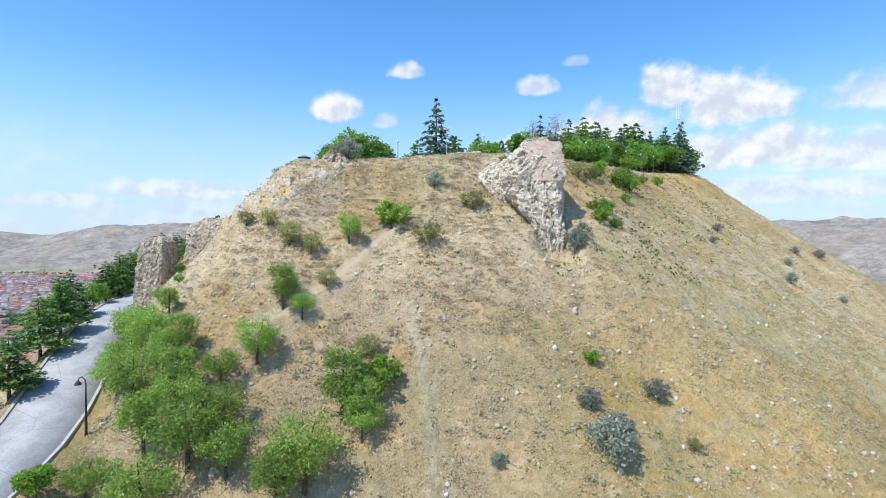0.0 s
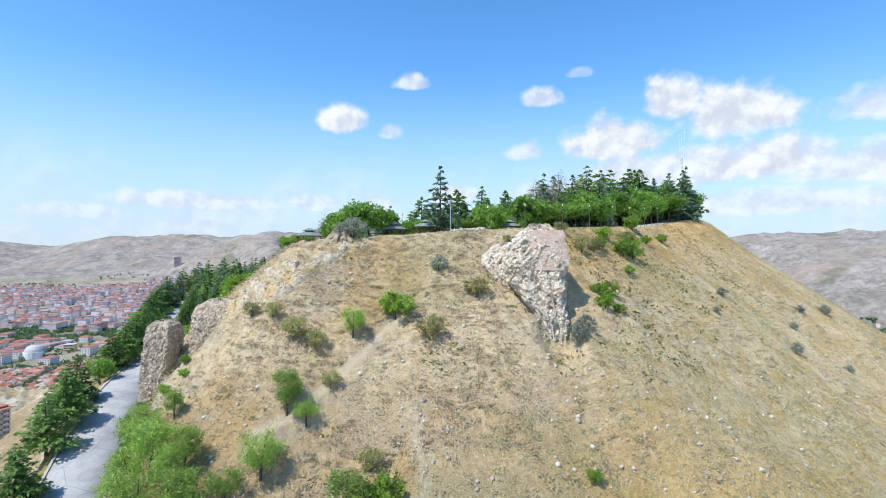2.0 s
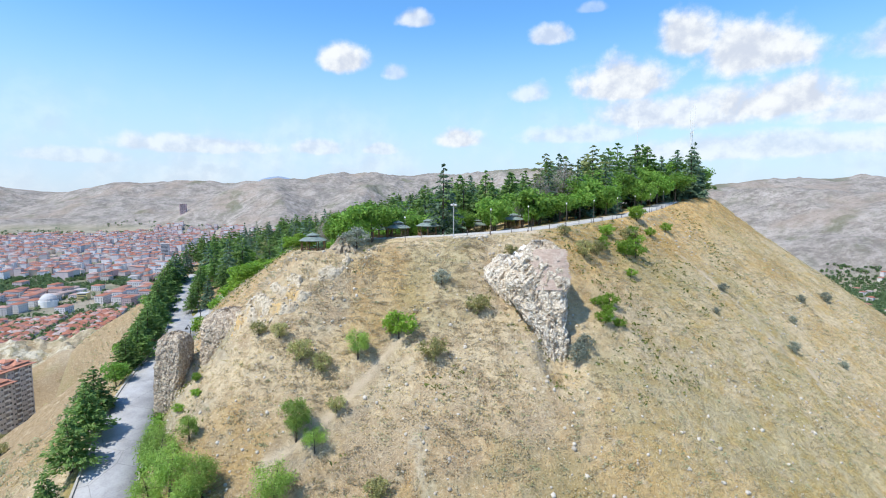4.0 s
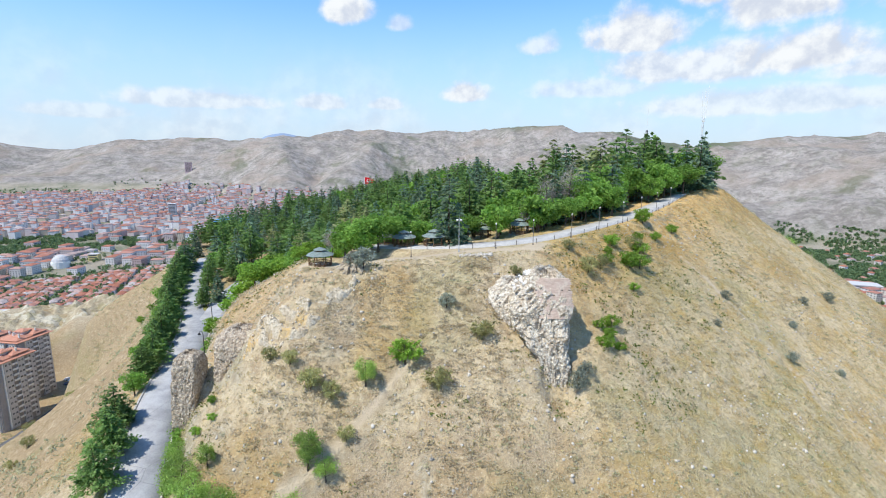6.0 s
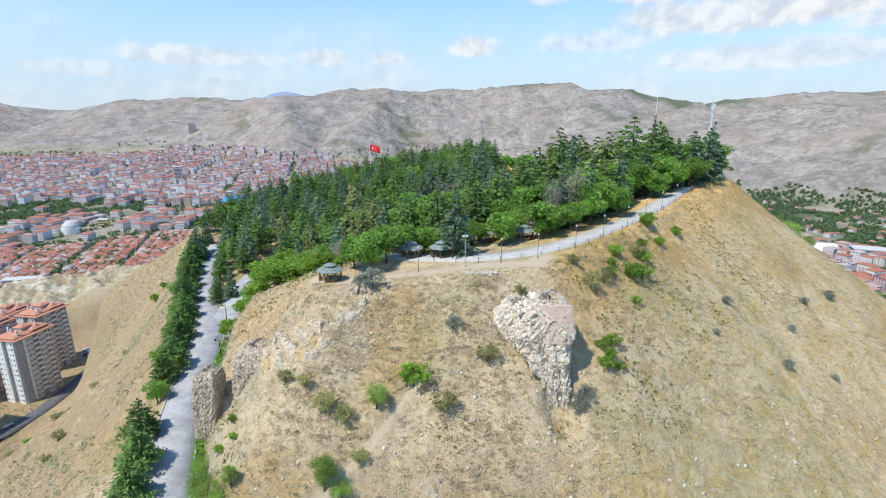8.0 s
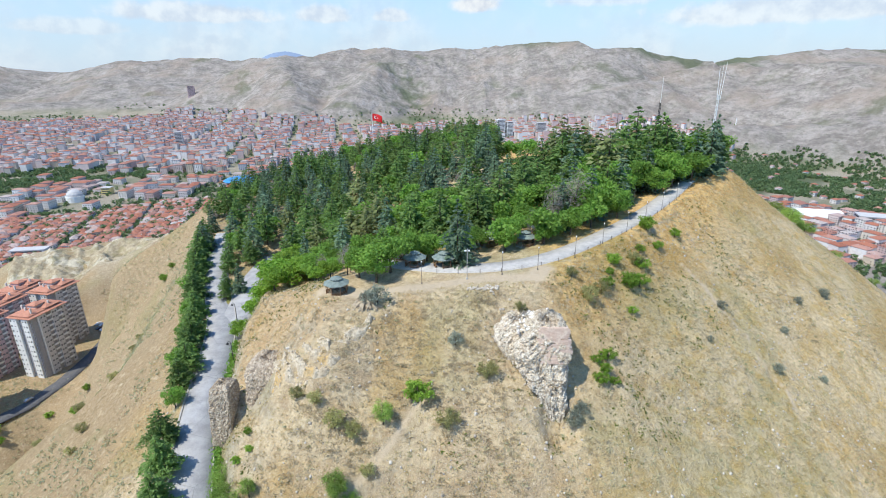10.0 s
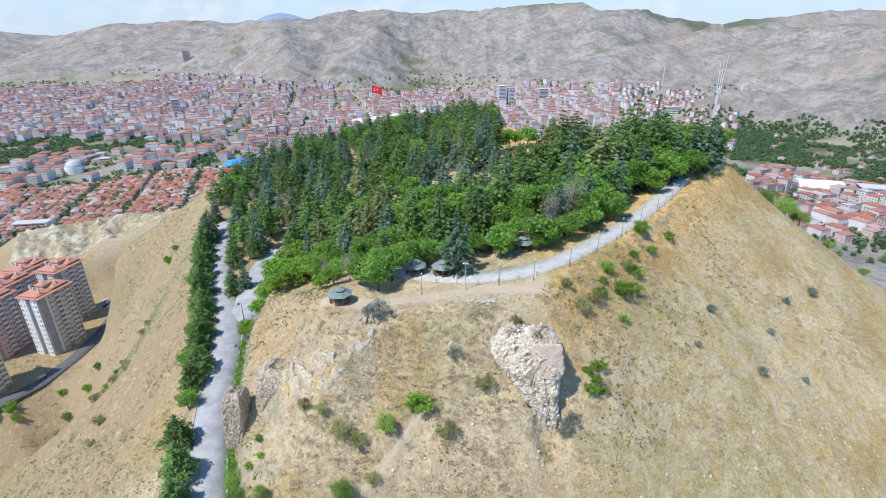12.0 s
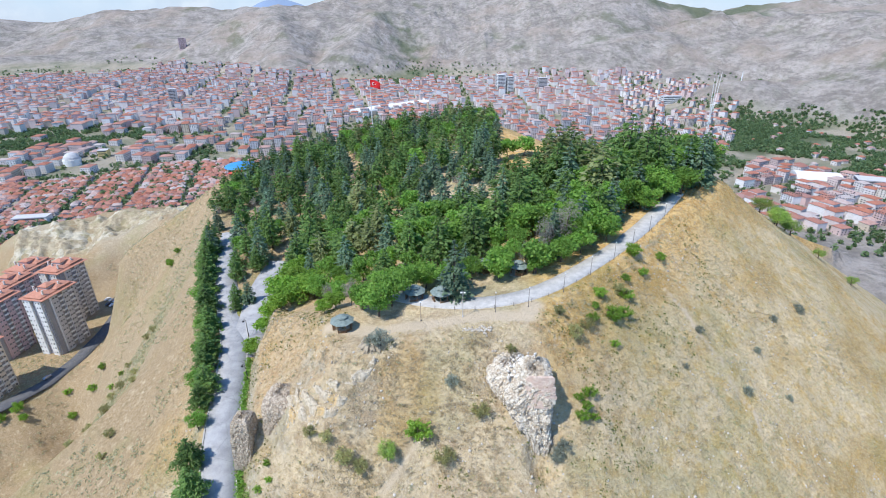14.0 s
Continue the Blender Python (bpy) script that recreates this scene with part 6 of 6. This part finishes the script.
# districts of the town: (azimuth from, to, distance from, to, grid, turn, sizes, storeys, how full)
DISTRICTS = [
    ("old", -48, -22, 690, 1000, 10.5, 0.35, (8, 13), (1, 1), 1.0),
    ("block", -48, -24, 1000, 1260, 25, 0.15, (13, 30), (2, 4), 0.62),
    ("block", -48, -33, 1330, 1460, 27, 0.15, (14, 30), (3, 5), 0.45),
    ("block", -48, -14, 1480, 2560, 21, 0.25, (11, 22), (3, 6), 0.88),
    ("block", -33, -14, 1260, 1490, 22, 0.20, (11, 22), (3, 6), 0.85),
    ("block", -24, -4, 880, 1270, 22, 0.30, (12, 22), (3, 6), 0.85),
    ("block", -14, -4, 1260, 2000, 22, 0.30, (12, 22), (3, 6), 0.85),
    ("block", -30, -20, 2560, 2800, 24, 0.25, (11, 20), (2, 5), 0.45),
    ("block", -4, 16, 800, 2050, 22, 0.10, (11, 21), (3, 7), 0.80),
    ("block", 16, 27, 950, 2050, 20, 0.55, (9, 16), (2, 5), 0.55),
    ("block", 29, 45, 730, 985, 19, 0.40, (12, 20), (3, 5), 0.85),
    ("old", 24, 45, 985, 1560, 26, 0.40, (8, 12), (1, 2), 0.16),
]
rt = np.random.default_rng(3)
places = []
for kind, a0, a1, r0, r1, grid, turn, sizes, floors, full in DISTRICTS:
    n = int(r1 / grid) + 2
    c, s = math.cos(turn), math.sin(turn)
    for i in range(-n, n):
        for j in range(-n, n):
            if i % 7 == 0 or (j % 9 == 0 and kind == "block"):
                continue
            u, w = i * grid + rt.uniform(-0.27, 0.27) * grid, j * grid + rt.uniform(-0.27, 0.27) * grid
            x, y = c * u - s * w, s * u + c * w
            az, r = math.degrees(math.atan2(x, y)), math.hypot(x, y)
            if not (a0 <= az < a1 and r0 - 40 <= r < r1 + 110):
                continue
            lump = float(vnoise(np.array([x / 130.0]), np.array([y / 130.0]), 12)[0])
            if not (a0 <= az < a1 and r0 + 60 * (lump - 0.5) <= r < r1 + 200 * (lump - 0.5)) or rt.uniform() > full * (0.55 + 0.9 * lump):
                continue
            sx, sy = rt.uniform(*sizes), rt.uniform(sizes[0], sizes[0] * 1.35)
            places.append([kind, x, y, 0.0, sx, sy, int(rt.integers(floors[0], floors[1] + 1)) * 3.3 + 1.0, turn + rt.choice([0, math.pi / 2]) + rt.normal(scale=0.22 if kind == "old" else 0.09), r])
P = np.array([[p[1], p[2]] for p in places])
H = height(P[:, 0], P[:, 1])
keep = []
for p, z, floor_z in zip(places, H, valley(P[:, 0], P[:, 1])):
    p[3] = float(z)
    if z < floor_z + (36 if p[8] > 1500 else 45):
        keep.append(p)
keep.sort(key=lambda p: p[8])

PROTO = {}
for kind, dims in (("old", [(9, 8, 3.4), (11, 8.5, 6.2), (10, 9, 6.0), (12, 9, 3.6)]), ("block", [(15, 13, 9.3), (20, 14, 12.2), (16, 15, 15.1), (22, 15, 12.2)])):
    for i, (w, d, h) in enumerate(dims):
        wv, wf, rv, rf = body_of(w, d, h, 6.0, 2.0 if kind == "old" else 2.6)
        PROTO[kind, i] = (w, d, h, mesh_of("wall", wv, wf, TOWN_WALL), mesh_of("roof", rv, rf, TOWN_ROOF), windows_of(w, d, h, 2.9, 4.2, faces=(0, 3) if kind == "block" else (0,)))
wv_all, wf_all, rv_all, rf_all = [], [], [], []
single = {"old": 0, "block": 0}
for kind, x, y, z, sx, sy, h, turn, r in keep:
    limit = 170 if kind == "old" else 120
    if single[kind] < limit:
        i = single[kind] % 4
        single[kind] += 1
        w, d, hh, wm, rm, wins = PROTO[kind, i]
        ob = thing("house" if kind == "old" else "apartment_house", "low old house with a red tiled roof" if kind == "old" else "pale rendered apartment house with a red tiled roof", "house" if kind == "old" else "building", (x, y, z), math.degrees(turn), "old quarter" if kind == "old" else "town blocks")
        wall = part("wall", wm, None, ob)
        roof = part("roof", rm, None, ob)
        part("chimney", chim_mesh, None, roof, m=pose(w * 0.2, d * 0.12, hh + 2.0))
        for face, m in wins[: 6 if kind == "old" else 12]:
            part("window", win_mesh, None, wall, m=m)
        continue
    wv, wf, rv, rf = body_of(sx, sy, h, 6.0, 2.4)
    c, s = math.cos(turn), math.sin(turn)
    place = lambda V: [(x + c * a - s * b, y + s * a + c * b, z + q) for a, b, q in V]
    b = len(wv_all)
    wv_all += place(wv)
    wf_all += [tuple(b + k for k in q) for q in wf]
    b = len(rv_all)
    rv_all += place(rv)
    rf_all += [tuple(b + k for k in q) for q in rf]
town = thing("far_town", "dense far town of pale buildings with red tiled roofs", "town", kind="stuff")
part("wall", mesh_of("wall", wv_all, wf_all, TOWN_WALL), None, town)
part("roof", mesh_of("roof", rv_all, rf_all, TOWN_ROOF), None, town)

# window openings of the far buildings, joined
far = [p for p in keep][290:1700]
ov, of = [], []
for kind, x, y, z, sx, sy, h, turn, r in far:
    c, s = math.cos(turn), math.sin(turn)
    for st in range(int(h / 2.9)):
        for face in range(4):
            span, dep = (sx, sy) if face in (0, 2) else (sy, sx)
            n = max(1, int(span / 3.6))
            fa = face * math.pi / 2
            for k in range(n):
                u, w = (k - (n - 1) / 2) * span / n, -dep / 2 - 0.06
                for du, dz in ((-0.8, 0.9), (0.8, 0.9), (0.8, 2.3), (-0.8, 2.3)):
                    a, bq = (u + du) * math.cos(fa) - w * math.sin(fa), (u + du) * math.sin(fa) + w * math.cos(fa)
                    ov.append((x + c * a - s * bq, y + s * a + c * bq, z + st * 2.9 + dz))
of = np.arange(len(ov)).reshape(-1, 4)
if len(ov):
    part("window", mesh_of("window", ov, of, GLASS), None, town)

# trees between the houses and the orchards of the valley
rg = np.random.default_rng(31)
BELTS = [(-48, -33, 1240, 1500, 1500), (-48, 45, 700, 2500, 9000), (-48, -20, 2000, 2900, 1500), (-48, -22, 690, 1250, 900), (26, 46, 970, 1560, 4200), (-10, 12, 1700, 2100, 700), (14, 27, 1500, 2000, 400), (22, 46, 640, 760, 60)]
tv, tf, n0 = [], [], 0
for a0, a1, r0, r1, n in BELTS:
    az, r = np.radians(rg.uniform(a0, a1, n)), rg.uniform(r0, r1, n)
    x, y = r * np.sin(az), r * np.cos(az)
    lump = fbm(x / 90, y / 90, 3, 14)
    z = height(x, y)
    ok = (lump > (0.40 if n != 9000 else 0.42)) & (z < valley(x, y) + 40)
    x, y, z = x[ok], y[ok], z[ok]
    m = len(x)
    size = rg.uniform(3.4, 7.0, m)
    per = 22
    d = rg.normal(size=(m, per, 3))
    d /= np.linalg.norm(d, axis=2)[:, :, None]
    at = np.stack([x, y, z], 1)[:, None] + d * size[:, None, None] * (0.62, 0.62, 0.62) * rg.uniform(0.6, 1, (m, per, 1)) + np.array([0, 0, 1])[None, None] * size[:, None, None] * 0.55
    v, f = sprays(rg, at.reshape(-1, 3), 3.4, 0.8)
    tv.append(v)
    tf.append(f + n0)
    n0 += len(v)
tagged(new("town_trees", mesh_of("town_trees", np.concatenate(tv), np.concatenate(tf), TOWN_TREE)), "dark green trees and orchards between the houses", "trees", kind="stuff")


# ---- apartment towers under the hill ----
def render_mat(name, col):
    return plain(name, tuple(0.82 * c for c in col), col, 0.85, 0.3, relief=0.0)


CREAM, PINK, GREYW, WHITEW = render_mat("cream_render", (0.72, 0.66, 0.58)), render_mat("pink_render", (0.62, 0.46, 0.46)), render_mat("grey_render", (0.56, 0.55, 0.55)), render_mat("white_render", (0.82, 0.82, 0.80))


TILE = plain("tower_tile", (0.40, 0.175, 0.115), (0.56, 0.275, 0.19), 0.85, 0.9, relief=0.05)


# the second tone is shade put into colour, for balcony recesses and attics
STRIP, SHADE_TONE = render_mat("slate_render", (0.34, 0.34, 0.36)), plain("painted_shade", (0.24, 0.23, 0.23), (0.36, 0.35, 0.34), 0.8, 0.8)
bm = bmesh.new()
box(bm, 1.2, 2.8, 0.18, pose(0, 0, -0.5))
box(bm, 0.10, 2.8, 0.95, pose(0.55, 0, 0.0))
for side in (-1, 1):
    box(bm, 1.1, 0.10, 0.95, pose(0, side * 1.35, 0.0))
balcony_mesh = bpy.data.meshes.new("balcony")
bm.to_mesh(balcony_mesh), bm.free()
balcony_mesh.materials.append(WHITEW)
frame_bm = bmesh.new()
box(frame_bm, 1.45, 0.22, 0.10, pose(0, 0, -0.72))
box(frame_bm, 0.08, 0.18, 1.4, pose(0, 0, 0))
sill_mesh = bpy.data.meshes.new("sill")
frame_bm.to_mesh(sill_mesh), frame_bm.free()
sill_mesh.materials.append(WHITEW)


def tower_block(x, y, z, w, d, floors, turn, mat, side_mat, label):
    """Front (-y): two proud bays with a slate recess between; side (+x): slate corner, white fin, columns of balconies and windows."""
    h = floors * 3.0 + 1.0
    ob = thing("apartment_tower", label, "building", (x, y, z), turn, "apartment towers")

    def block(name, m, sx, sy, px, py, high=h, label=""):
        b = bmesh.new()
        box(b, sx, sy, high + 8, pose(px, py, high / 2 - 4))
        bmesh.ops.bevel(b, geom=list(b.edges), offset=0.05, segments=1, affect="EDGES")
        return part(name, b, m, ob, label)

    wall = block("wall", mat, w, d, 0, 0)
    for px, wide in ((-w * 0.31, w * 0.36), (w * 0.27, w * 0.30)):
        block("bay", side_mat, wide, 1.5, px, -d / 2 - 0.45, h - 0.15)
    block("recess", STRIP, w * 0.15, 0.2, -w * 0.04, -d / 2 - 0.05, h - 0.2, "slate grey recessed strip")
    block("recess", STRIP, w * 0.07, 0.6, w * 0.455, -d / 2 - 0.2, h - 0.3, "slate grey recessed strip")
    block("corner_strip", STRIP, 0.5, d * 0.15, w / 2 + 0.1, -d * 0.42, h - 0.3, "slate grey corner strip")
    block("fin", side_mat, 1.0, 0.7, w / 2 + 0.3, -d * 0.32, h - 0.1)
    block("bay", mat, 1.3, d * 0.20, w / 2 + 0.3, -d * 0.20, h - 0.2)
    # flat dark boxes on the wall; their colour stands in for balcony shade
    block("recess", SHADE_TONE, 0.24, d * 0.13, w / 2 + 0.06, -d * 0.02, h - 0.4, "dark balcony recess, its shade painted in")
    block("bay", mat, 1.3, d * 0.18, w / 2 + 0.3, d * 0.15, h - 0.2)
    block("recess", SHADE_TONE, 0.24, d * 0.12, w / 2 + 0.06, d * 0.31, h - 0.4, "dark balcony recess, its shade painted in")
    # hipped roofs: a low one over all, higher ones over the two halves, and the stair head
    _, _, rv, rf = body_of(w + 1.8, d + 2.4, h, 0, 2.2, 0.6)
    roof = part("roof", mesh_of("roof", rv, rf, TILE), None, ob)
    shift = lambda V, dx, dy: [(a + dx, b + dy, c) for a, b, c in V]
    for dy, deep, up in ((-d * 0.27, d * 0.46, 0.9), (d * 0.24, d * 0.44, 1.5)):
        sv, sf, rv, rf = body_of(w * 0.86, deep, h + up, -h, 1.9, 0.7)
        part("attic", mesh_of("attic", shift(sv, 0, dy), sf, SHADE_TONE), None, ob)
        part("roof", mesh_of("roof", shift(rv, 0, dy), rf, TILE), None, ob)
    sv, sf, rv, rf = body_of(w * 0.40, d * 0.26, h + 3.4, -h, 1.3, 0.5)
    part("stair_head", mesh_of("stair_head", shift(sv, -w * 0.06, d * 0.02), sf, mat), None, ob)
    part("roof", mesh_of("roof", shift(rv, -w * 0.06, d * 0.02), rf, TILE), None, ob)
    for cx, cy in ((-w * 0.35, -d * 0.2), (w * 0.3, d * 0.2), (0, -d * 0.3), (w * 0.36, -d * 0.36)):
        part("chimney", chim_mesh, None, roof, m=pose(cx, cy, h + 2.6) @ Matrix.Diagonal((1.1, 1.1, 1.5, 1)))
    small, slim = Matrix.Diagonal((0.68, 1, 0.72, 1)), Matrix.Diagonal((0.4, 1, 0.5, 1))
    for s in range(floors):
        zz = s * 3.0 + 2.0
        for u, m in ((-0.42, small), (-0.24, slim), (0.20, slim), (0.34, small)):
            part("window", win_mesh, None, wall, m=pose(u * w, -d / 2 - 1.17, zz) @ m)
        part("window", win_mesh, None, wall, m=pose(-0.04 * w, -d / 2 - 0.13, zz) @ slim)
        for u in (-0.24, -0.15, 0.11, 0.19):
            part("window", win_mesh, None, wall, m=pose(w / 2 + 0.93, u * d, zz, 0, 0, 90) @ small)
            part("sill", sill_mesh, None, wall, m=pose(w / 2 + 0.95, u * d, zz, 0, 0, 90) @ small)
        part("window", win_mesh, None, wall, m=pose(w / 2 + 0.02, 0.43 * d, zz, 0, 0, 90) @ small)
        if s:
            part("balcony", balcony_mesh, None, ob, m=pose(w / 2 + 0.6, -d * 0.02, zz - 0.5))
            part("balcony", balcony_mesh, None, ob, m=pose(w / 2 + 0.6, d * 0.31, zz - 0.5))
    return ob


tower_block(-240.0, 244.5, -54, 13, 20, 12, -8, GREYW, WHITEW, "tall cream apartment tower with a red tiled roof")
tower_block(-256.0, 276.0, -54, 14, 19, 12, -8, GREYW, CREAM, "tall grey apartment tower with a red tiled roof")
tower_block(-268.5, 236.0, -56, 14, 20, 12, -6, PINK, PINK, "tall pink apartment tower with a red tiled roof")
tower_block(-280.0, 262.0, -58, 14, 20, 12, -6, PINK, PINK, "tall pink apartment tower with a red tiled roof")
tower_block(-290.0, 288.0, -60, 14, 20, 12, -6, PINK, PINK, "tall pink apartment tower with a red tiled roof")
tower_block(-247.0, 200.0, -55, 13, 16, 10, -8, CREAM, GREYW, "tall cream apartment tower with a red tiled roof")

ASPHALT = plain("asphalt", (0.085, 0.085, 0.09), (0.15, 0.15, 0.155), 0.9, 0.6, relief=0.02)
YARD = [(-250, 172, -53.8), (-234, 190, -53.8), (-225, 208, -53.8), (-223, 230, -53.8), (-226, 258, -53.8), (-232, 282, -53.8), (-237, 306, -53.8)]
ribbon("road", YARD, 4.0, 0.12, ASPHALT, "grey asphalt lane below the apartment towers", "road")

# parked cars
CAR_PAINT = [plain("car_white", (0.72, 0.72, 0.73), (0.80, 0.80, 0.80), 0.25, 0.5, spec=0.5), plain("car_silver", (0.42, 0.43, 0.45), (0.52, 0.53, 0.55), 0.25, 0.5, metallic=0.5), plain("car_dark", (0.03, 0.04, 0.07), (0.06, 0.07, 0.10), 0.25, 0.5, spec=0.5)]


def car_body(mat):
    v, f = [], []
    prof = [(-2.1, 0.35), (-2.15, 0.75), (-1.95, 0.95), (-1.35, 1.0), (-0.75, 1.45), (0.75, 1.48), (1.5, 1.02), (2.05, 0.95), (2.15, 0.6), (2.1, 0.35)]
    for yy, k in ((-0.85, 0.0), (-0.8, 0.03), (0.8, 0.03), (0.85, 0.0)):
        v += [(x, yy * (0.86 if z > 1.1 else 1.0), z + k) for x, z in prof]
    n = len(prof)
    for r in range(3):
        f += [(r * n + i, r * n + i + 1, (r + 1) * n + i + 1, (r + 1) * n + i) for i in range(n - 1)]
    f += [tuple(range(n)), tuple(range(3 * n, 4 * n))[::-1]]
    return mesh_of("body", v, f, mat)


car_meshes = [car_body(m) for m in CAR_PAINT]
tyre_mesh = mesh_of("wheel", *lathe([(0.31, -0.1), (0.32, 0.1)], 12), BLACKP)
for i, (x, y, turn) in enumerate([(-236, 292, 75), (-239.5, 293, 75), (-243, 294, 75), (-246.5, 295, 75), (-234.5, 286.5, 75), (-238, 287.5, 75), (-241.5, 288.5, 75), (-245, 289.5, 75), (-227.5, 212, 70), (-250, 296, 75)]):
    ob = thing("car", ("white", "silver", "dark blue")[(i * 2) % 3] + " parked car beside the apartment towers", "car", (x, y, -53.62), turn, "parked cars")
    part("body", car_meshes[(i * 2) % 3], None, ob)
    for wx in (-1.3, 1.3):
        for wy in (-0.8, 0.8):
            part("wheel", tyre_mesh, None, ob, m=pose(wx, wy, 0.32, 90))


# ---- landmarks of the town ----
def slab(name, label, x, y, w, d, h, turn, mat, roof_mat, storeys, roof_rise=0.6):
    z = ground_z(x, y)
    ob = thing(name, label, "building", (x, y, z), turn)
    bm = bmesh.new()
    box(bm, w, d, h + 8, pose(0, 0, h / 2 - 4))
    wall = part("wall", bm, mat, ob)
    bm = bmesh.new()
    box(bm, w + 0.8, d + 0.8, roof_rise, pose(0, 0, h + roof_rise / 2))
    part("roof", bm, roof_mat, ob)
    for s in range(storeys):
        zz = (s + 0.55) * h / storeys
        bm = bmesh.new()
        box(bm, w * 0.86, 0.3, h / storeys * 0.42, pose(0, -d / 2 - 0.05, zz))
        part("window_band", bm, GLASS, wall)
        bm = bmesh.new()
        box(bm, 0.3, d * 0.8, h / storeys * 0.42, pose(-w / 2 - 0.05, 0, zz))
        part("window_band", bm, GLASS, wall)
    return ob


slab("office_tower", "white high-rise block standing over the town", 104, 1683, 26, 22, 58, 15, WHITEW, WHITEW, 14)
slab("office_tower", "white high-rise block standing over the town", 134, 1690, 20, 20, 50, 15, WHITEW, GREYW, 12)
slab("office_tower", "grey high-rise block standing over the town", 236, 1690, 30, 22, 48, 5, GREYW, GREYW, 12)
slab("office_tower", "dark red high-rise block on the far slope", -1262, 2345, 28, 24, 44, 20, PINK, PINK, 10)
slab("office_tower", "grey high-rise block among the houses", -848, 1466, 20, 20, 44, 20, GREYW, GREYW, 11)
slab("school", "long pale blue public building", 566, 1481, 56, 18, 20, 10, WHITEW, GREYW, 4)
slab("office_block", "dark grey office block with a flat roof", 600, 745, 44, 26, 20, -20, GREYW, GREYW, 4)
slab("public_hall", "long white two-storey building below the slope", -545, 568, 40, 14, 8, 12, WHITEW, GREYW, 2)
slab("corner_house", "yellow house with a flat roof", -667, 887, 16, 14, 12, 12, render_mat("yellow_render", (0.72, 0.58, 0.25)), GREYW, 3)

# barrel roof of the market hall, and of the sports hall
def barrel(name, label, x, y, length, wide, base, rise, turn):
    z = ground_z(x, y)
    ob = thing(name, label, "building", (x, y, z), turn)
    v, f = [], []
    for i in (0, 1):
        for k in range(13):
            a = math.pi * k / 12
            v.append(((i - 0.5) * length, -wide / 2 * math.cos(a), base + rise * math.sin(a)))
    f = [(k, k + 1, 14 + k, 13 + k) for k in range(12)] + [tuple(range(13))[::-1], tuple(range(13, 26))]
    part("roof", mesh_of("roof", v, f, WHITEP), None, ob)
    bm = bmesh.new()
    box(bm, length - 1, wide - 0.6, base + 6, pose(0, 0, base / 2 - 3))
    part("wall", bm, CREAM, ob)


barrel("market_hall", "long white barrel roof of the market hall", -197, 1405, 270, 34, 9, 9, 44)
barrel("sports_hall", "sports hall with a white barrel roof", 548, 792, 62, 38, 8, 8, -14)
dm = thing("domed_hall", "grey domed public hall among the houses", "building", (-683, 827, ground_z(-683, 827)))
part("dome", mesh_of("dome", *lathe([(13, 10), (12, 14), (9, 18), (5, 20.5), (0.5, 21.5)], 18), GREYW), None, dm)
part("wall", mesh_of("wall", *lathe([(14, -5), (14, 10.2)], 18), WHITEW), None, dm)
for x, y, h in ((954, 1891, 44), (-825, 1689, 46), (-842, 1700, 46), (205, 1500, 40), (-390, 1440, 40)):
    mn = thing("minaret", "slim white minaret with a pointed cap", "tower", (x, y, ground_z(x, y)), 0, "minarets")
    part("shaft", mesh_of("shaft", *lathe([(2.0, -4), (1.7, h * 0.3), (1.5, h * 0.72), (2.2, h * 0.73), (2.2, h * 0.76), (1.3, h * 0.765), (1.2, h * 0.86)], 10), WHITEP), None, mn)
    part("cap", mesh_of("cap", *lathe([(1.4, h * 0.86), (0.1, h)], 10), GREYW), None, mn)
